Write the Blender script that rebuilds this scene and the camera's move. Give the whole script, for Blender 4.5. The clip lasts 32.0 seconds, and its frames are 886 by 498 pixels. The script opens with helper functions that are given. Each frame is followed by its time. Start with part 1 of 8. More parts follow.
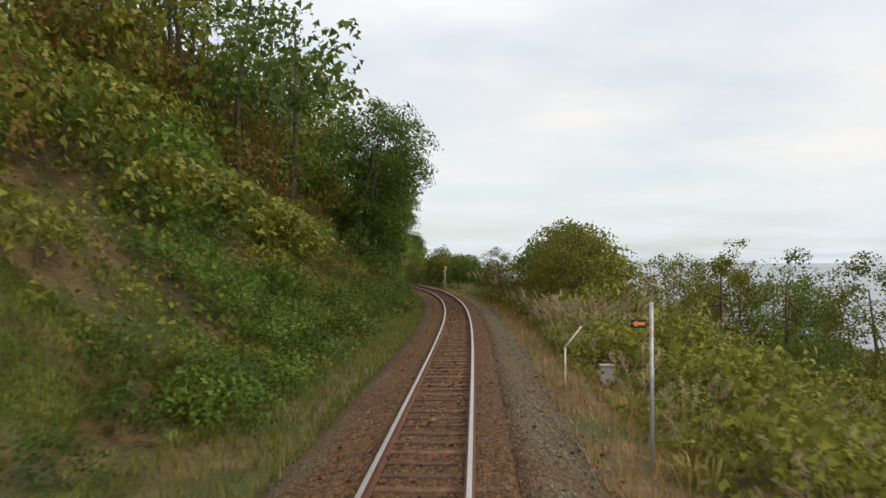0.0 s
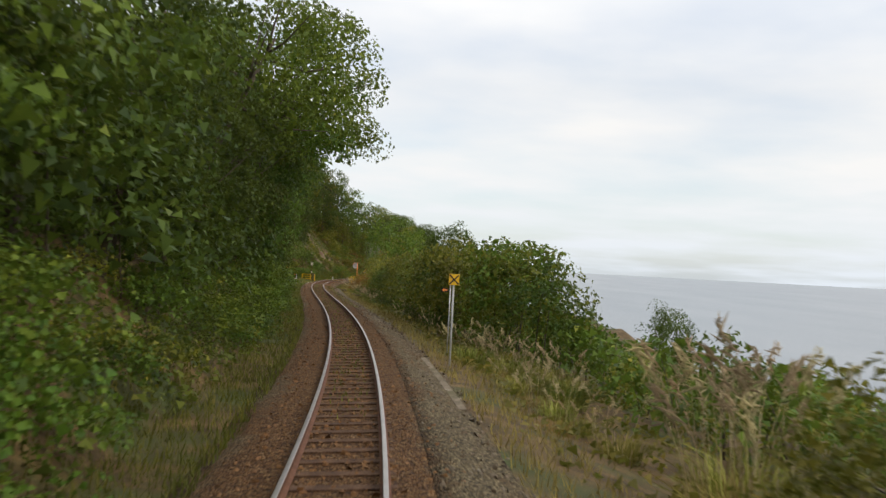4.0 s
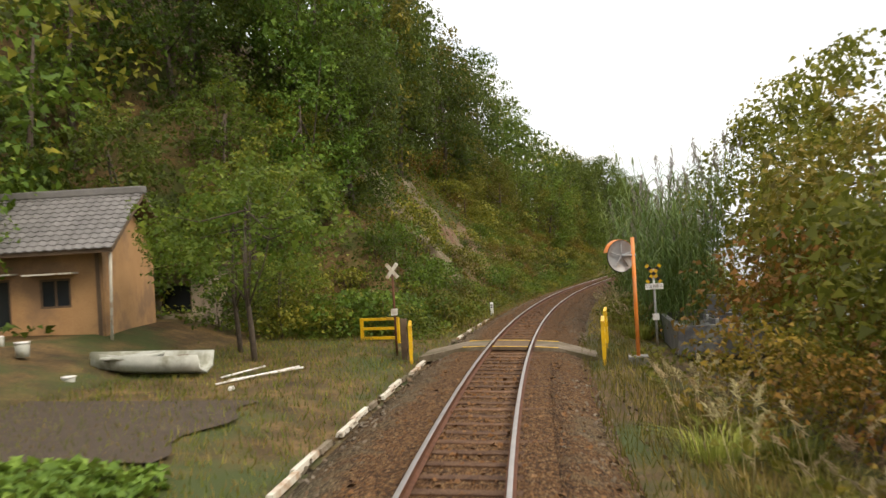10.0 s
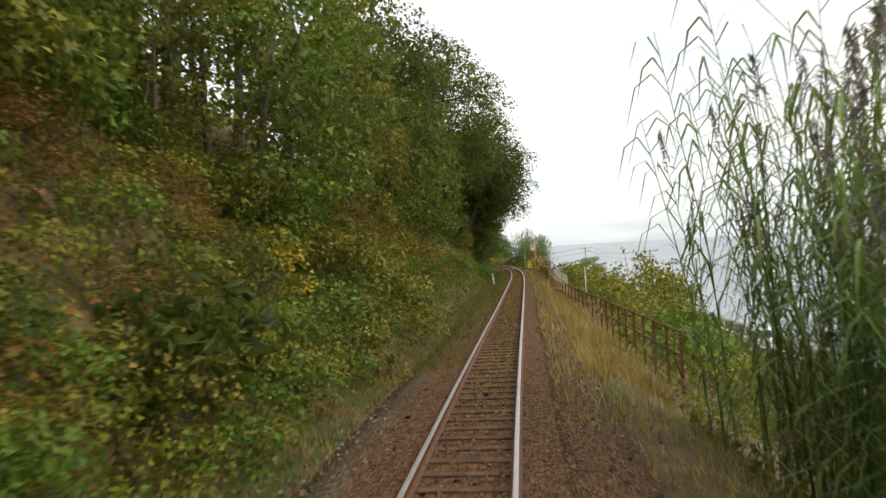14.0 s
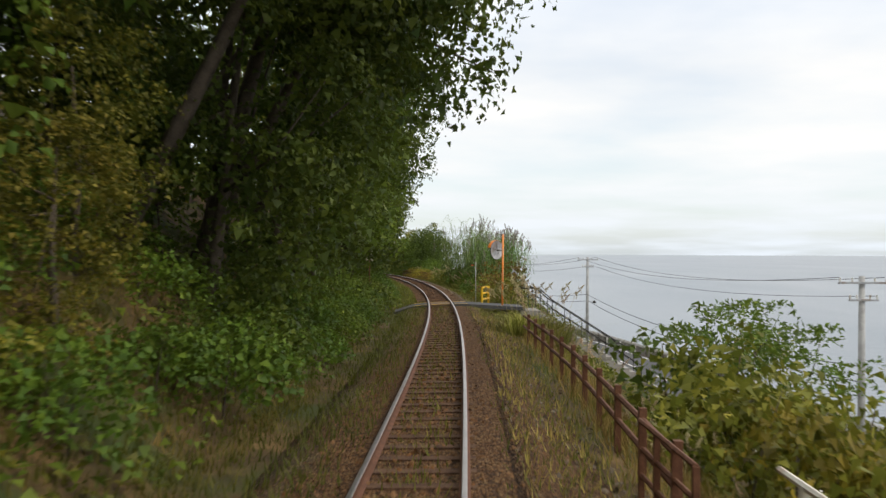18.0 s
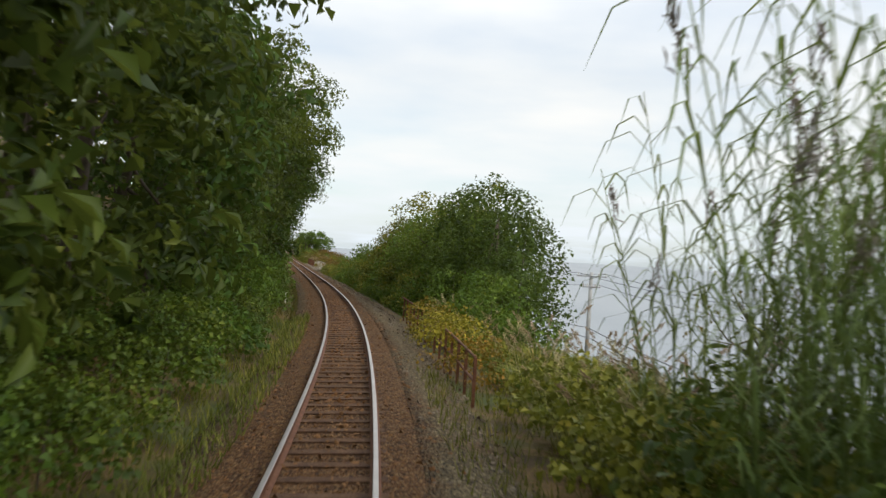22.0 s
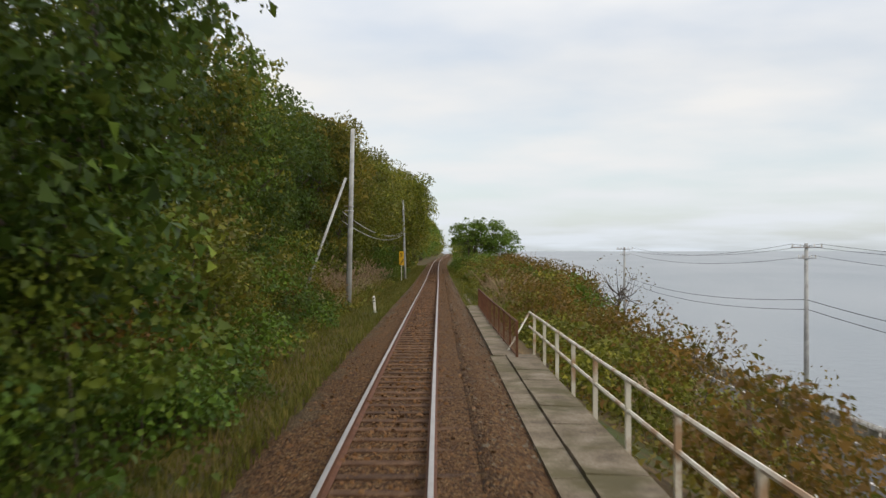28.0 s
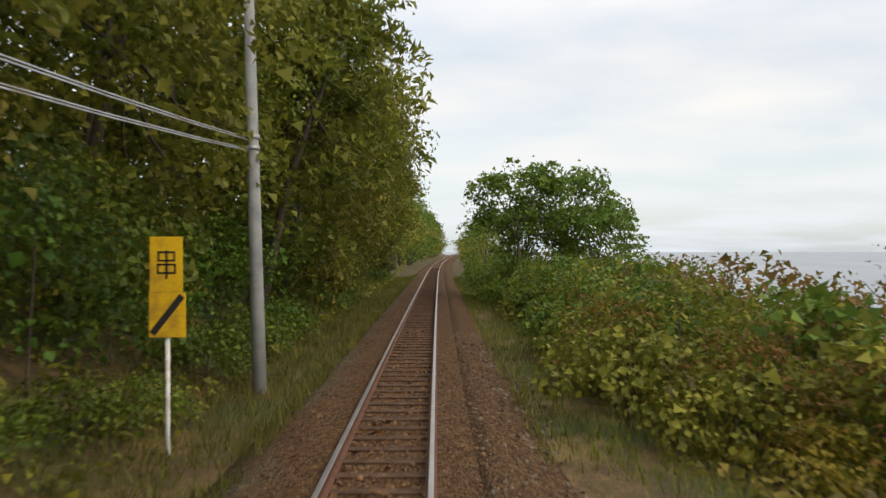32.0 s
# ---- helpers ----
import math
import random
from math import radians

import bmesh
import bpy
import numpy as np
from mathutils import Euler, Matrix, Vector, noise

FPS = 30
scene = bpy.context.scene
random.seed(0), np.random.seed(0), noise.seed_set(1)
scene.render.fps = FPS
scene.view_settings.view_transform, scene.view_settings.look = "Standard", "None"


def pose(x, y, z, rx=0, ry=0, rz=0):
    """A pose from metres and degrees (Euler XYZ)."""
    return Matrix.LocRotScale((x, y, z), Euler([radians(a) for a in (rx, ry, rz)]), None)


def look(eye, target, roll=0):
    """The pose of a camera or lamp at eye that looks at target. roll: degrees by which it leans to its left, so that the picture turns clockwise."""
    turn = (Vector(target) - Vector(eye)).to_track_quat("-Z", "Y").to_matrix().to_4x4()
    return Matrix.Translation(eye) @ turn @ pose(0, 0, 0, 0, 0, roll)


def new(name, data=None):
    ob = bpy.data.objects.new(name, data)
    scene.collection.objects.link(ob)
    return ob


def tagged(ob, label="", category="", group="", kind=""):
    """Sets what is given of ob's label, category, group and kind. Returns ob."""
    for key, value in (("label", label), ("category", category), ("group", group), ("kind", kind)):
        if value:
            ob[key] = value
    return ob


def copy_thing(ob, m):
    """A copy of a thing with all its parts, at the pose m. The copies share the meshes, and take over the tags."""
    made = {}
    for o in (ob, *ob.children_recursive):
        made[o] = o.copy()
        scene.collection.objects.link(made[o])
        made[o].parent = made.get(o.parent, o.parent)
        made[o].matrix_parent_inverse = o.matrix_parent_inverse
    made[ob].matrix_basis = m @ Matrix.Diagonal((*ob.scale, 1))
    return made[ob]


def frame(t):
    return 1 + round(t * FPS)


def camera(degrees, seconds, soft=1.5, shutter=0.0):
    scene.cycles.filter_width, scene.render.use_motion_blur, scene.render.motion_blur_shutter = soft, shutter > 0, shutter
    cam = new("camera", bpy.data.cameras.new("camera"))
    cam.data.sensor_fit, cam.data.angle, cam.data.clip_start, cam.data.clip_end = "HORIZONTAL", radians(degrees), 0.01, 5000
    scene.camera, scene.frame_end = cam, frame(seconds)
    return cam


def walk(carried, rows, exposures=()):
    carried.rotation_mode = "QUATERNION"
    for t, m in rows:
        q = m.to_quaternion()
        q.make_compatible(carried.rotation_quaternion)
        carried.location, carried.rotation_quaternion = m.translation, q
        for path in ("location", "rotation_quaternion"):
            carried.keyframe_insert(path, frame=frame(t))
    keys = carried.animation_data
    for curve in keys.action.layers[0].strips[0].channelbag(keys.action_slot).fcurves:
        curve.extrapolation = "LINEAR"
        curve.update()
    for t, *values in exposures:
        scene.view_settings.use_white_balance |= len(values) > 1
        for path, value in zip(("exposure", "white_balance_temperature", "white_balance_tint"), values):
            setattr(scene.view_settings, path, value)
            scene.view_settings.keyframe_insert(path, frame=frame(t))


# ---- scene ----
# ---------------------------------------------------------------- camera
cam = camera(53.65, 32.0, soft=1.45, shutter=0.16)
ROWS = [
    (0.0, 0.644, 0.000, 2.253, 90.77, 0.11, 2.12),
    (0.5, 0.639, 8.689, 2.213, 90.73, -0.03, 2.08),
    (1.0, 0.628, 17.385, 2.175, 90.73, -0.22, 2.05),
    (1.5, 0.585, 26.088, 2.137, 90.85, -0.55, 1.90),
    (2.0, 0.477, 34.798, 2.100, 90.95, -0.97, 1.81),
    (2.5, 0.257, 43.514, 2.064, 90.96, -1.45, 1.91),
    (3.0, -0.118, 52.233, 2.031, 90.95, -1.97, 2.23),
    (3.5, -0.682, 60.947, 1.996, 90.94, -2.49, 2.73),
    (4.0, -1.459, 69.651, 1.960, 90.91, -2.99, 3.38),
    (4.5, -2.459, 78.333, 1.923, 90.88, -3.42, 4.15),
    (5.0, -3.683, 86.983, 1.884, 90.77, -3.37, 5.52),
    (5.5, -5.120, 95.594, 1.844, 90.69, -2.99, 7.06),
    (6.0, -6.753, 104.165, 1.790, 90.67, -2.87, 8.67),
    (6.5, -8.550, 112.698, 1.724, 90.55, -2.00, 10.11),
    (7.0, -10.460, 121.197, 1.656, 90.47, -1.45, 11.27),
    (7.5, -12.419, 129.676, 1.588, 90.49, -0.47, 12.03),
    (8.0, -14.362, 138.150, 1.520, 90.46, 0.07, 12.51),
    (8.5, -16.236, 146.629, 1.453, 90.42, 0.74, 12.69),
    (9.0, -18.001, 155.119, 1.386, 90.38, 1.36, 12.65),
    (9.5, -19.616, 163.625, 1.304, 90.42, 2.44, 12.73),
    (10.0, -21.046, 172.153, 1.212, 90.38, 3.40, 12.70),
    (10.5, -22.264, 180.703, 1.121, 90.06, 3.52, 11.62),
    (11.0, -23.271, 189.273, 1.031, 89.93, 3.50, 10.85),
    (11.5, -24.067, 197.856, 0.942, 89.83, 3.52, 9.48),
    (12.0, -24.642, 206.447, 0.853, 89.77, 3.55, 7.97),
    (12.5, -24.997, 215.053, 0.766, 89.77, 3.62, 6.48),
    (13.0, -25.131, 223.681, 0.684, 89.82, 3.61, 4.92),
    (13.5, -25.047, 232.328, 0.608, 89.97, 3.18, 3.28),
    (14.0, -24.769, 240.991, 0.533, 90.00, 3.23, 1.88),
    (14.5, -24.354, 249.672, 0.458, 89.73, 2.18, 0.55),
    (15.0, -23.870, 258.370, 0.381, 89.94, 1.95, -0.46),
    (15.5, -23.351, 267.085, 0.303, 89.99, 0.71, -1.02),
    (16.0, -22.816, 275.816, 0.222, 90.03, 0.37, -1.17),
    (16.5, -22.276, 284.572, 0.170, 90.07, 0.15, -1.23),
    (17.0, -21.736, 293.365, 0.126, 90.11, -0.01, -1.27),
    (17.5, -21.200, 302.194, 0.083, 90.15, -0.17, -1.32),
    (18.0, -20.678, 311.061, 0.040, 90.16, -0.23, -1.42),
    (18.5, -20.190, 319.968, -0.002, 90.18, -0.52, -1.49),
    (19.0, -19.763, 328.915, -0.043, 90.30, -0.74, -1.52),
    (19.5, -19.429, 337.905, -0.083, 90.33, -1.37, -1.66),
    (20.0, -19.225, 346.936, -0.107, 90.32, -1.71, -1.62),
    (20.5, -19.191, 356.007, -0.132, 90.30, -2.50, -1.43),
    (21.0, -19.363, 365.111, -0.159, 90.27, -3.22, -0.89),
    (21.5, -19.758, 374.241, -0.187, 90.22, -3.50, 0.21),
    (22.0, -20.375, 383.391, -0.216, 90.17, -3.54, 1.51),
    (22.5, -21.207, 392.558, -0.244, 90.14, -3.38, 2.91),
    (23.0, -22.247, 401.737, -0.292, 90.12, -3.15, 4.36),
    (23.5, -23.504, 410.923, -0.363, 90.12, -3.10, 5.67),
    (24.0, -24.978, 420.110, -0.436, 90.12, -2.97, 6.98),
    (24.5, -26.641, 429.282, -0.510, 90.11, -2.47, 8.32),
    (25.0, -28.444, 438.432, -0.585, 90.11, -1.88, 9.44),
    (25.5, -30.338, 447.567, -0.660, 90.07, -1.42, 10.38),
    (26.0, -32.289, 456.694, -0.733, 90.06, -1.00, 10.98),
    (26.5, -34.283, 465.819, -0.780, 90.04, -0.57, 11.47),
    (27.0, -36.301, 474.943, -0.827, 90.02, -0.17, 11.85),
    (27.5, -38.331, 484.071, -0.873, 90.00, 0.17, 12.15),
    (28.0, -40.367, 493.204, -0.919, 89.98, 0.08, 12.21),
    (28.5, -42.402, 502.341, -0.965, 90.07, 0.20, 12.25),
    (29.0, -44.429, 511.479, -1.010, 90.02, 0.27, 12.31),
    (29.5, -46.447, 520.622, -1.063, 89.96, -0.04, 12.25),
    (30.0, -48.469, 529.764, -1.121, 90.08, -0.02, 12.23),
    (30.5, -50.490, 538.907, -1.179, 90.04, 0.09, 12.18),
    (31.0, -52.506, 548.053, -1.237, 90.12, 0.20, 12.29),
    (31.5, -54.521, 557.200, -1.295, 90.18, 0.12, 12.33),
    (32.0, -56.546, 566.346, -1.353, 90.03, 0.06, 12.19),
]
walk(cam, [(t, pose(x, y, z, rx, ry, rz)) for t, x, y, z, rx, ry, rz in ROWS],
     exposures=[(0, -0.12, 6600, 10), (2, 0.05, 6650, 11), (4.5, -0.1, 6550, 10), (6.5, -0.04, 6600, 11), (8, 0.12, 6750, 11), (9, 0.22, 6850, 11), (10, 0.42, 7000, 12), (11, 0.54, 6850, 9), (12, 0.42, 6800, 8), (14, 0.26, 6800, 10), (15, 0.12, 6650, 11), (17.5, 0.05, 6600, 10), (19, -0.02, 6500, 9), (21, -0.02, 6500, 8), (23, 0.0, 6500, 8), (25, -0.12, 6600, 11), (27.5, -0.2, 6550, 10), (30, -0.08, 6600, 10), (32, -0.06, 6650, 10)])

# ---------------------------------------------------------------- light
world = bpy.data.worlds.new("overcast_sky")
scene.world = world
world.use_nodes = True
wt = world.node_tree
for n in list(wt.nodes):
    wt.nodes.remove(n)
SUN_EL, SUN_ROT = radians(42), radians(115)


def build_sky():
    N, K = wt.nodes, wt.links
    out = N.new("ShaderNodeOutputWorld")
    bg = N.new("ShaderNodeBackground")
    sky = N.new("ShaderNodeTexSky")
    sky.sky_type, sky.sun_disc = "NISHITA", False
    sky.sun_elevation, sky.sun_rotation = SUN_EL, SUN_ROT
    co = N.new("ShaderNodeTexCoord")
    sep = N.new("ShaderNodeSeparateXYZ")
    K.new(co.outputs["Generated"], sep.inputs[0])
    # flat cloud layer: project the direction on a plane overhead
    den = N.new("ShaderNodeMath"); den.operation = "ADD"; den.inputs[1].default_value = 0.10
    K.new(sep.outputs["Z"], den.inputs[0])
    mx = N.new("ShaderNodeMath"); mx.operation = "MAXIMUM"; mx.inputs[1].default_value = 0.02
    K.new(den.outputs[0], mx.inputs[0])
    dx = N.new("ShaderNodeMath"); dx.operation = "DIVIDE"
    dy = N.new("ShaderNodeMath"); dy.operation = "DIVIDE"
    K.new(sep.outputs["X"], dx.inputs[0]); K.new(mx.outputs[0], dx.inputs[1])
    K.new(sep.outputs["Y"], dy.inputs[0]); K.new(mx.outputs[0], dy.inputs[1])
    com = N.new("ShaderNodeCombineXYZ")
    K.new(dx.outputs[0], com.inputs[0]); K.new(dy.outputs[0], com.inputs[1])
    nz = N.new("ShaderNodeTexNoise")
    nz.inputs["Scale"].default_value, nz.inputs["Detail"].default_value, nz.inputs["Roughness"].default_value = 0.75, 5.0, 0.48
    K.new(com.outputs[0], nz.inputs["Vector"])
    ramp = N.new("ShaderNodeValToRGB")
    ramp.color_ramp.elements[0].position, ramp.color_ramp.elements[1].position = 0.36, 0.62
    ramp.color_ramp.elements[0].color = (0.57, 0.57, 0.57, 1)
    ramp.color_ramp.elements[1].color = (1, 1, 1, 1)
    K.new(nz.outputs["Fac"], ramp.inputs[0])
    gain = N.new("ShaderNodeVectorMath"); gain.operation = "SCALE"; gain.inputs["Scale"].default_value = 0.17
    K.new(sky.outputs[0], gain.inputs[0])
    mix = N.new("ShaderNodeMix"); mix.data_type = "RGBA"
    K.new(ramp.outputs[0], mix.inputs["Factor"])
    K.new(gain.outputs[0], mix.inputs[6])
    mix.inputs[7].default_value = (1.0, 1.0, 0.995, 1)
    # an overcast sky is brighter overhead than near the horizon
    zen = N.new("ShaderNodeMapRange")
    zen.inputs[1].default_value, zen.inputs[2].default_value = 0.2, 1.0
    zen.inputs[3].default_value, zen.inputs[4].default_value = 1.0, 2.0
    K.new(sep.outputs["Z"], zen.inputs[0])
    K.new(zen.outputs[0], bg.inputs[1])
    # the cloud deck is bluer near the horizon
    low = N.new("ShaderNodeMapRange")
    low.inputs[1].default_value, low.inputs[2].default_value = 0.0, 0.12
    K.new(sep.outputs["Z"], low.inputs[0])
    cool = N.new("ShaderNodeMix"); cool.data_type = "RGBA"
    cool.inputs[6].default_value, cool.inputs[7].default_value = (0.84, 0.91, 0.99, 1), (1, 1, 1, 1)
    K.new(low.outputs[0], cool.inputs["Factor"])
    tone = N.new("ShaderNodeMix"); tone.data_type, tone.blend_type = "RGBA", "MULTIPLY"
    tone.inputs["Factor"].default_value = 1.0
    K.new(mix.outputs[2], tone.inputs[6]); K.new(cool.outputs[2], tone.inputs[7])
    K.new(tone.outputs[2], bg.inputs[0])
    K.new(bg.outputs[0], out.inputs[0])


build_sky()
sun = new("sun", bpy.data.lights.new("sun", "SUN"))
sun.data.energy, sun.data.angle, sun.data.color = 1.5, radians(16), (1.0, 0.89, 0.72)
sun.matrix_world = look((0, 0, 0), (-math.sin(SUN_ROT) * math.cos(SUN_EL), -math.cos(SUN_ROT) * math.cos(SUN_EL), -math.sin(SUN_EL)))

# ---------------------------------------------------------------- alignment of the line
# curvature in 1/km every 13 m from -20 m, rail level every 60 m
KAPPA = [-0.51967, -0.33586, -0.08302, 0.38814, 1.23577, 2.22735, 2.81794, 3.07800, 3.00787, 2.73599, 2.00234, 0.56765, -0.76540, -1.55411, -2.42781, -2.97734, -2.82466, -2.96367, -3.04945, -3.11888, -2.29862, -0.62665, -0.13631, 0.02558, 0.02362, 0.12824, 0.56646, 1.11126, 1.82075, 2.58745, 2.79794, 2.55651, 2.39015, 2.64802, 2.38943, 1.40286, 0.64263, 0.41049, 0.15673, 0.03640, -0.04967, -0.17781, 0.08152, -0.06661, -0.05340, 0.18202, 0.07590, -0.10676, -0.09753, -0.02167, -0.00079, -0.05121, -0.16754, -0.27656, -0.32897, -0.32859, -0.29550, -0.24401, -0.18343, -0.11930, -0.05433]
RISE = [0.0004, -0.2930, -0.5522, -0.9641, -1.5784, -2.1467, -2.4516, -2.6377, -3.0898, -3.3801, -3.7534, -3.7545, -3.6549, -3.5200]
CANT = 17.35
SS = np.arange(-20, 1001, 1.0)
_k = np.interp(SS, np.arange(len(KAPPA)) * 13.0 - 20, np.array(KAPPA) * 1e-3, right=0.0)
_psi = np.concatenate([[0], np.cumsum((_k[1:] + _k[:-1]) / 2)])
_psi -= _psi[20]
_x = np.concatenate([[0], np.cumsum((-np.sin(_psi[1:]) - np.sin(_psi[:-1])) / 2)])
_y = np.concatenate([[0], np.cumsum((np.cos(_psi[1:]) + np.cos(_psi[:-1])) / 2)])
_x -= _x[20]
_y -= _y[20]
_z = np.interp(SS, np.arange(len(RISE)) * 60.0 - 20, RISE)
_cant = np.convolve(np.pad(_k, 20, mode="edge"), np.ones(41) / 41, "valid") * CANT


def line(s):
    """x, y, z, heading and cant at chainage s (numpy arrays too); straight on beyond both ends."""
    s = np.asarray(s, float)
    c = np.clip(s, SS[0], SS[-1])
    h = np.interp(c, SS, _psi)
    over = s - c
    return (np.interp(c, SS, _x) - np.sin(h) * over, np.interp(c, SS, _y) + np.cos(h) * over,
            np.interp(c, SS, _z), h, np.interp(c, SS, _cant))


def place(s, d, h=0.0):
    """World point at chainage s, d metres to the right of the track's middle, h above rail level."""
    x, y, z, a, _ = line(s)
    return np.stack([x + np.cos(a) * d, y + np.sin(a) * d, z + h + 0 * (x + d)], -1)


def stand(s, d, h=0.0, turn=0.0, lean=0.0, scale=1.0):
    """Pose of a thing that stands at (s, d, h); its own +y looks along the line when turn is 0."""
    p = place(s, d, h)
    a = math.degrees(float(line(s)[3]))
    return pose(float(p[0]), float(p[1]), float(p[2]), 0, lean, a + turn) @ Matrix.Scale(scale, 4)


# ---------------------------------------------------------------- materials
def material(name, build):
    m = bpy.data.materials.new(name)
    m.use_nodes = True
    t = m.node_tree
    for n in list(t.nodes):
        t.nodes.remove(n)
    out = t.nodes.new("ShaderNodeOutputMaterial")
    build(t.nodes, t.links, out)
    return m


def node(N, kind, **kw):
    n = N.new("ShaderNode" + kind)
    for k, v in kw.items():
        n.inputs[k.replace("_", " ")].default_value = v
    return n


def ramp(N, K, src, stops):
    r = N.new("ShaderNodeValToRGB")
    e = r.color_ramp.elements
    while len(e) < len(stops):
        e.new(0.5)
    for el, (p, c) in zip(e, stops):
        el.position, el.color = p, (*c, 1)
    K.new(src, r.inputs[0])
    return r.outputs[0]


def mixed(N, K, fac, a, b, mode="MIX"):
    m = N.new("ShaderNodeMix")
    m.data_type, m.blend_type = "RGBA", mode
    for sock, v in ((m.inputs["Factor"], fac), (m.inputs[6], a), (m.inputs[7], b)):
        if hasattr(v, "is_output"):
            K.new(v, sock)
        else:
            sock.default_value = v if not isinstance(v, tuple) else (*v, 1)
    return m.outputs[2]


def surface(name, stops, scale=4.0, fine=40.0, rough=0.9, metal=0.0, bump=0.3, depth=0.02, stain=None, stain_scale=0.6, coords="Object", spec=0.3, vary=0.0):
    """Principled material: colour ramp over coarse and fine noise, stains, bump."""
    def build(N, K, out):
        co = N.new("ShaderNodeTexCoord").outputs[coords]
        a = node(N, "TexNoise", Scale=scale, Detail=5.0, Roughness=0.6)
        b = node(N, "TexNoise", Scale=fine, Detail=4.0, Roughness=0.65)
        K.new(co, a.inputs["Vector"]); K.new(co, b.inputs["Vector"])
        mm = N.new("ShaderNodeMath"); mm.operation = "ADD"
        ha = N.new("ShaderNodeMath"); ha.operation = "MULTIPLY"; ha.inputs[1].default_value = 0.55
        hb = N.new("ShaderNodeMath"); hb.operation = "MULTIPLY"; hb.inputs[1].default_value = 0.45
        K.new(a.outputs["Fac"], ha.inputs[0]); K.new(b.outputs["Fac"], hb.inputs[0])
        K.new(ha.outputs[0], mm.inputs[0]); K.new(hb.outputs[0], mm.inputs[1])
        col = ramp(N, K, mm.outputs[0], stops)
        if stain:
            c = node(N, "TexNoise", Scale=stain_scale, Detail=6.0, Roughness=0.62)
            K.new(co, c.inputs["Vector"])
            f = ramp(N, K, c.outputs["Fac"], [(0.47, (0, 0, 0)), (0.62, (1, 1, 1))])
            col = mixed(N, K, f, col, stain)
        if vary:
            oi = N.new("ShaderNodeObjectInfo")
            hs = node(N, "HueSaturation")
            mr = N.new("ShaderNodeMapRange")
            mr.inputs[3].default_value, mr.inputs[4].default_value = 1 - vary, 1 + vary
            K.new(oi.outputs["Random"], mr.inputs[0]); K.new(mr.outputs[0], hs.inputs["Value"])
            K.new(col, hs.inputs["Color"])
            col = hs.outputs[0]
        p = node(N, "BsdfPrincipled", Roughness=rough, Metallic=metal)
        p.inputs["Specular IOR Level"].default_value = spec
        K.new(col, p.inputs["Base Color"])
        if bump:
            bp = node(N, "Bump", Strength=bump, Distance=depth)
            K.new(mm.outputs[0], bp.inputs["Height"]); K.new(bp.outputs[0], p.inputs["Normal"])
        K.new(p.outputs[0], out.inputs[0])
    return material(name, build)


def leafy(name, stops, shine=0.5, through_=0.25, tint=(0.30, 0.36, 0.06), hue=0.06):
    """Leaf material: each leaf takes its own tone from the ramp, each plant shifts it a little."""
    def build(N, K, out):
        geo = N.new("ShaderNodeNewGeometry")
        oi = N.new("ShaderNodeObjectInfo")
        co = N.new("ShaderNodeTexCoord")
        nz = node(N, "TexNoise", Scale=0.9, Detail=3.0)
        K.new(co.outputs["Object"], nz.inputs["Vector"])
        ad = N.new("ShaderNodeMath"); ad.operation = "MULTIPLY_ADD"; ad.inputs[1].default_value = 0.48
        sub = N.new("ShaderNodeMath"); sub.operation = "MULTIPLY_ADD"; sub.inputs[1].default_value = 1.05; sub.inputs[2].default_value = -0.265
        K.new(nz.outputs["Fac"], sub.inputs[0])
        K.new(geo.outputs["Random Per Island"], ad.inputs[0]); K.new(sub.outputs[0], ad.inputs[2])
        col = ramp(N, K, ad.outputs[0], stops)
        hs = node(N, "HueSaturation")
        a = N.new("ShaderNodeMapRange"); a.inputs[3].default_value, a.inputs[4].default_value = 0.5 - hue / 2, 0.5 + hue / 2
        b = N.new("ShaderNodeMapRange"); b.inputs[3].default_value, b.inputs[4].default_value = 0.75, 1.3
        K.new(oi.outputs["Random"], a.inputs[0]); K.new(a.outputs[0], hs.inputs["Hue"])
        mu = N.new("ShaderNodeMath"); mu.operation = "MULTIPLY"; mu.inputs[1].default_value = 7.31
        fr = N.new("ShaderNodeMath"); fr.operation = "FRACT"
        K.new(oi.outputs["Random"], mu.inputs[0]); K.new(mu.outputs[0], fr.inputs[0]); K.new(fr.outputs[0], b.inputs[0])
        K.new(b.outputs[0], hs.inputs["Value"]); K.new(col, hs.inputs["Color"])
        p = node(N, "BsdfPrincipled", Roughness=shine)
        p.inputs["Specular IOR Level"].default_value = 0.15
        K.new(hs.outputs[0], p.inputs["Base Color"])
        tr = N.new("ShaderNodeBsdfTranslucent")
        tc = mixed(N, K, 0.5, hs.outputs[0], tint)
        K.new(tc, tr.inputs[0])
        ms = N.new("ShaderNodeMixShader"); ms.inputs[0].default_value = through_
        K.new(p.outputs[0], ms.inputs[1]); K.new(tr.outputs[0], ms.inputs[2])
        K.new(ms.outputs[0], out.inputs[0])
    return material(name, build)


M_SOIL = surface("soil", [(0.36, (0.024, 0.015, 0.006)), (0.5, (0.075, 0.047, 0.016)), (0.62, (0.17, 0.105, 0.038))], 1.1, 17, bump=0.6, depth=0.06, stain=(0.042, 0.055, 0.012), stain_scale=0.35)


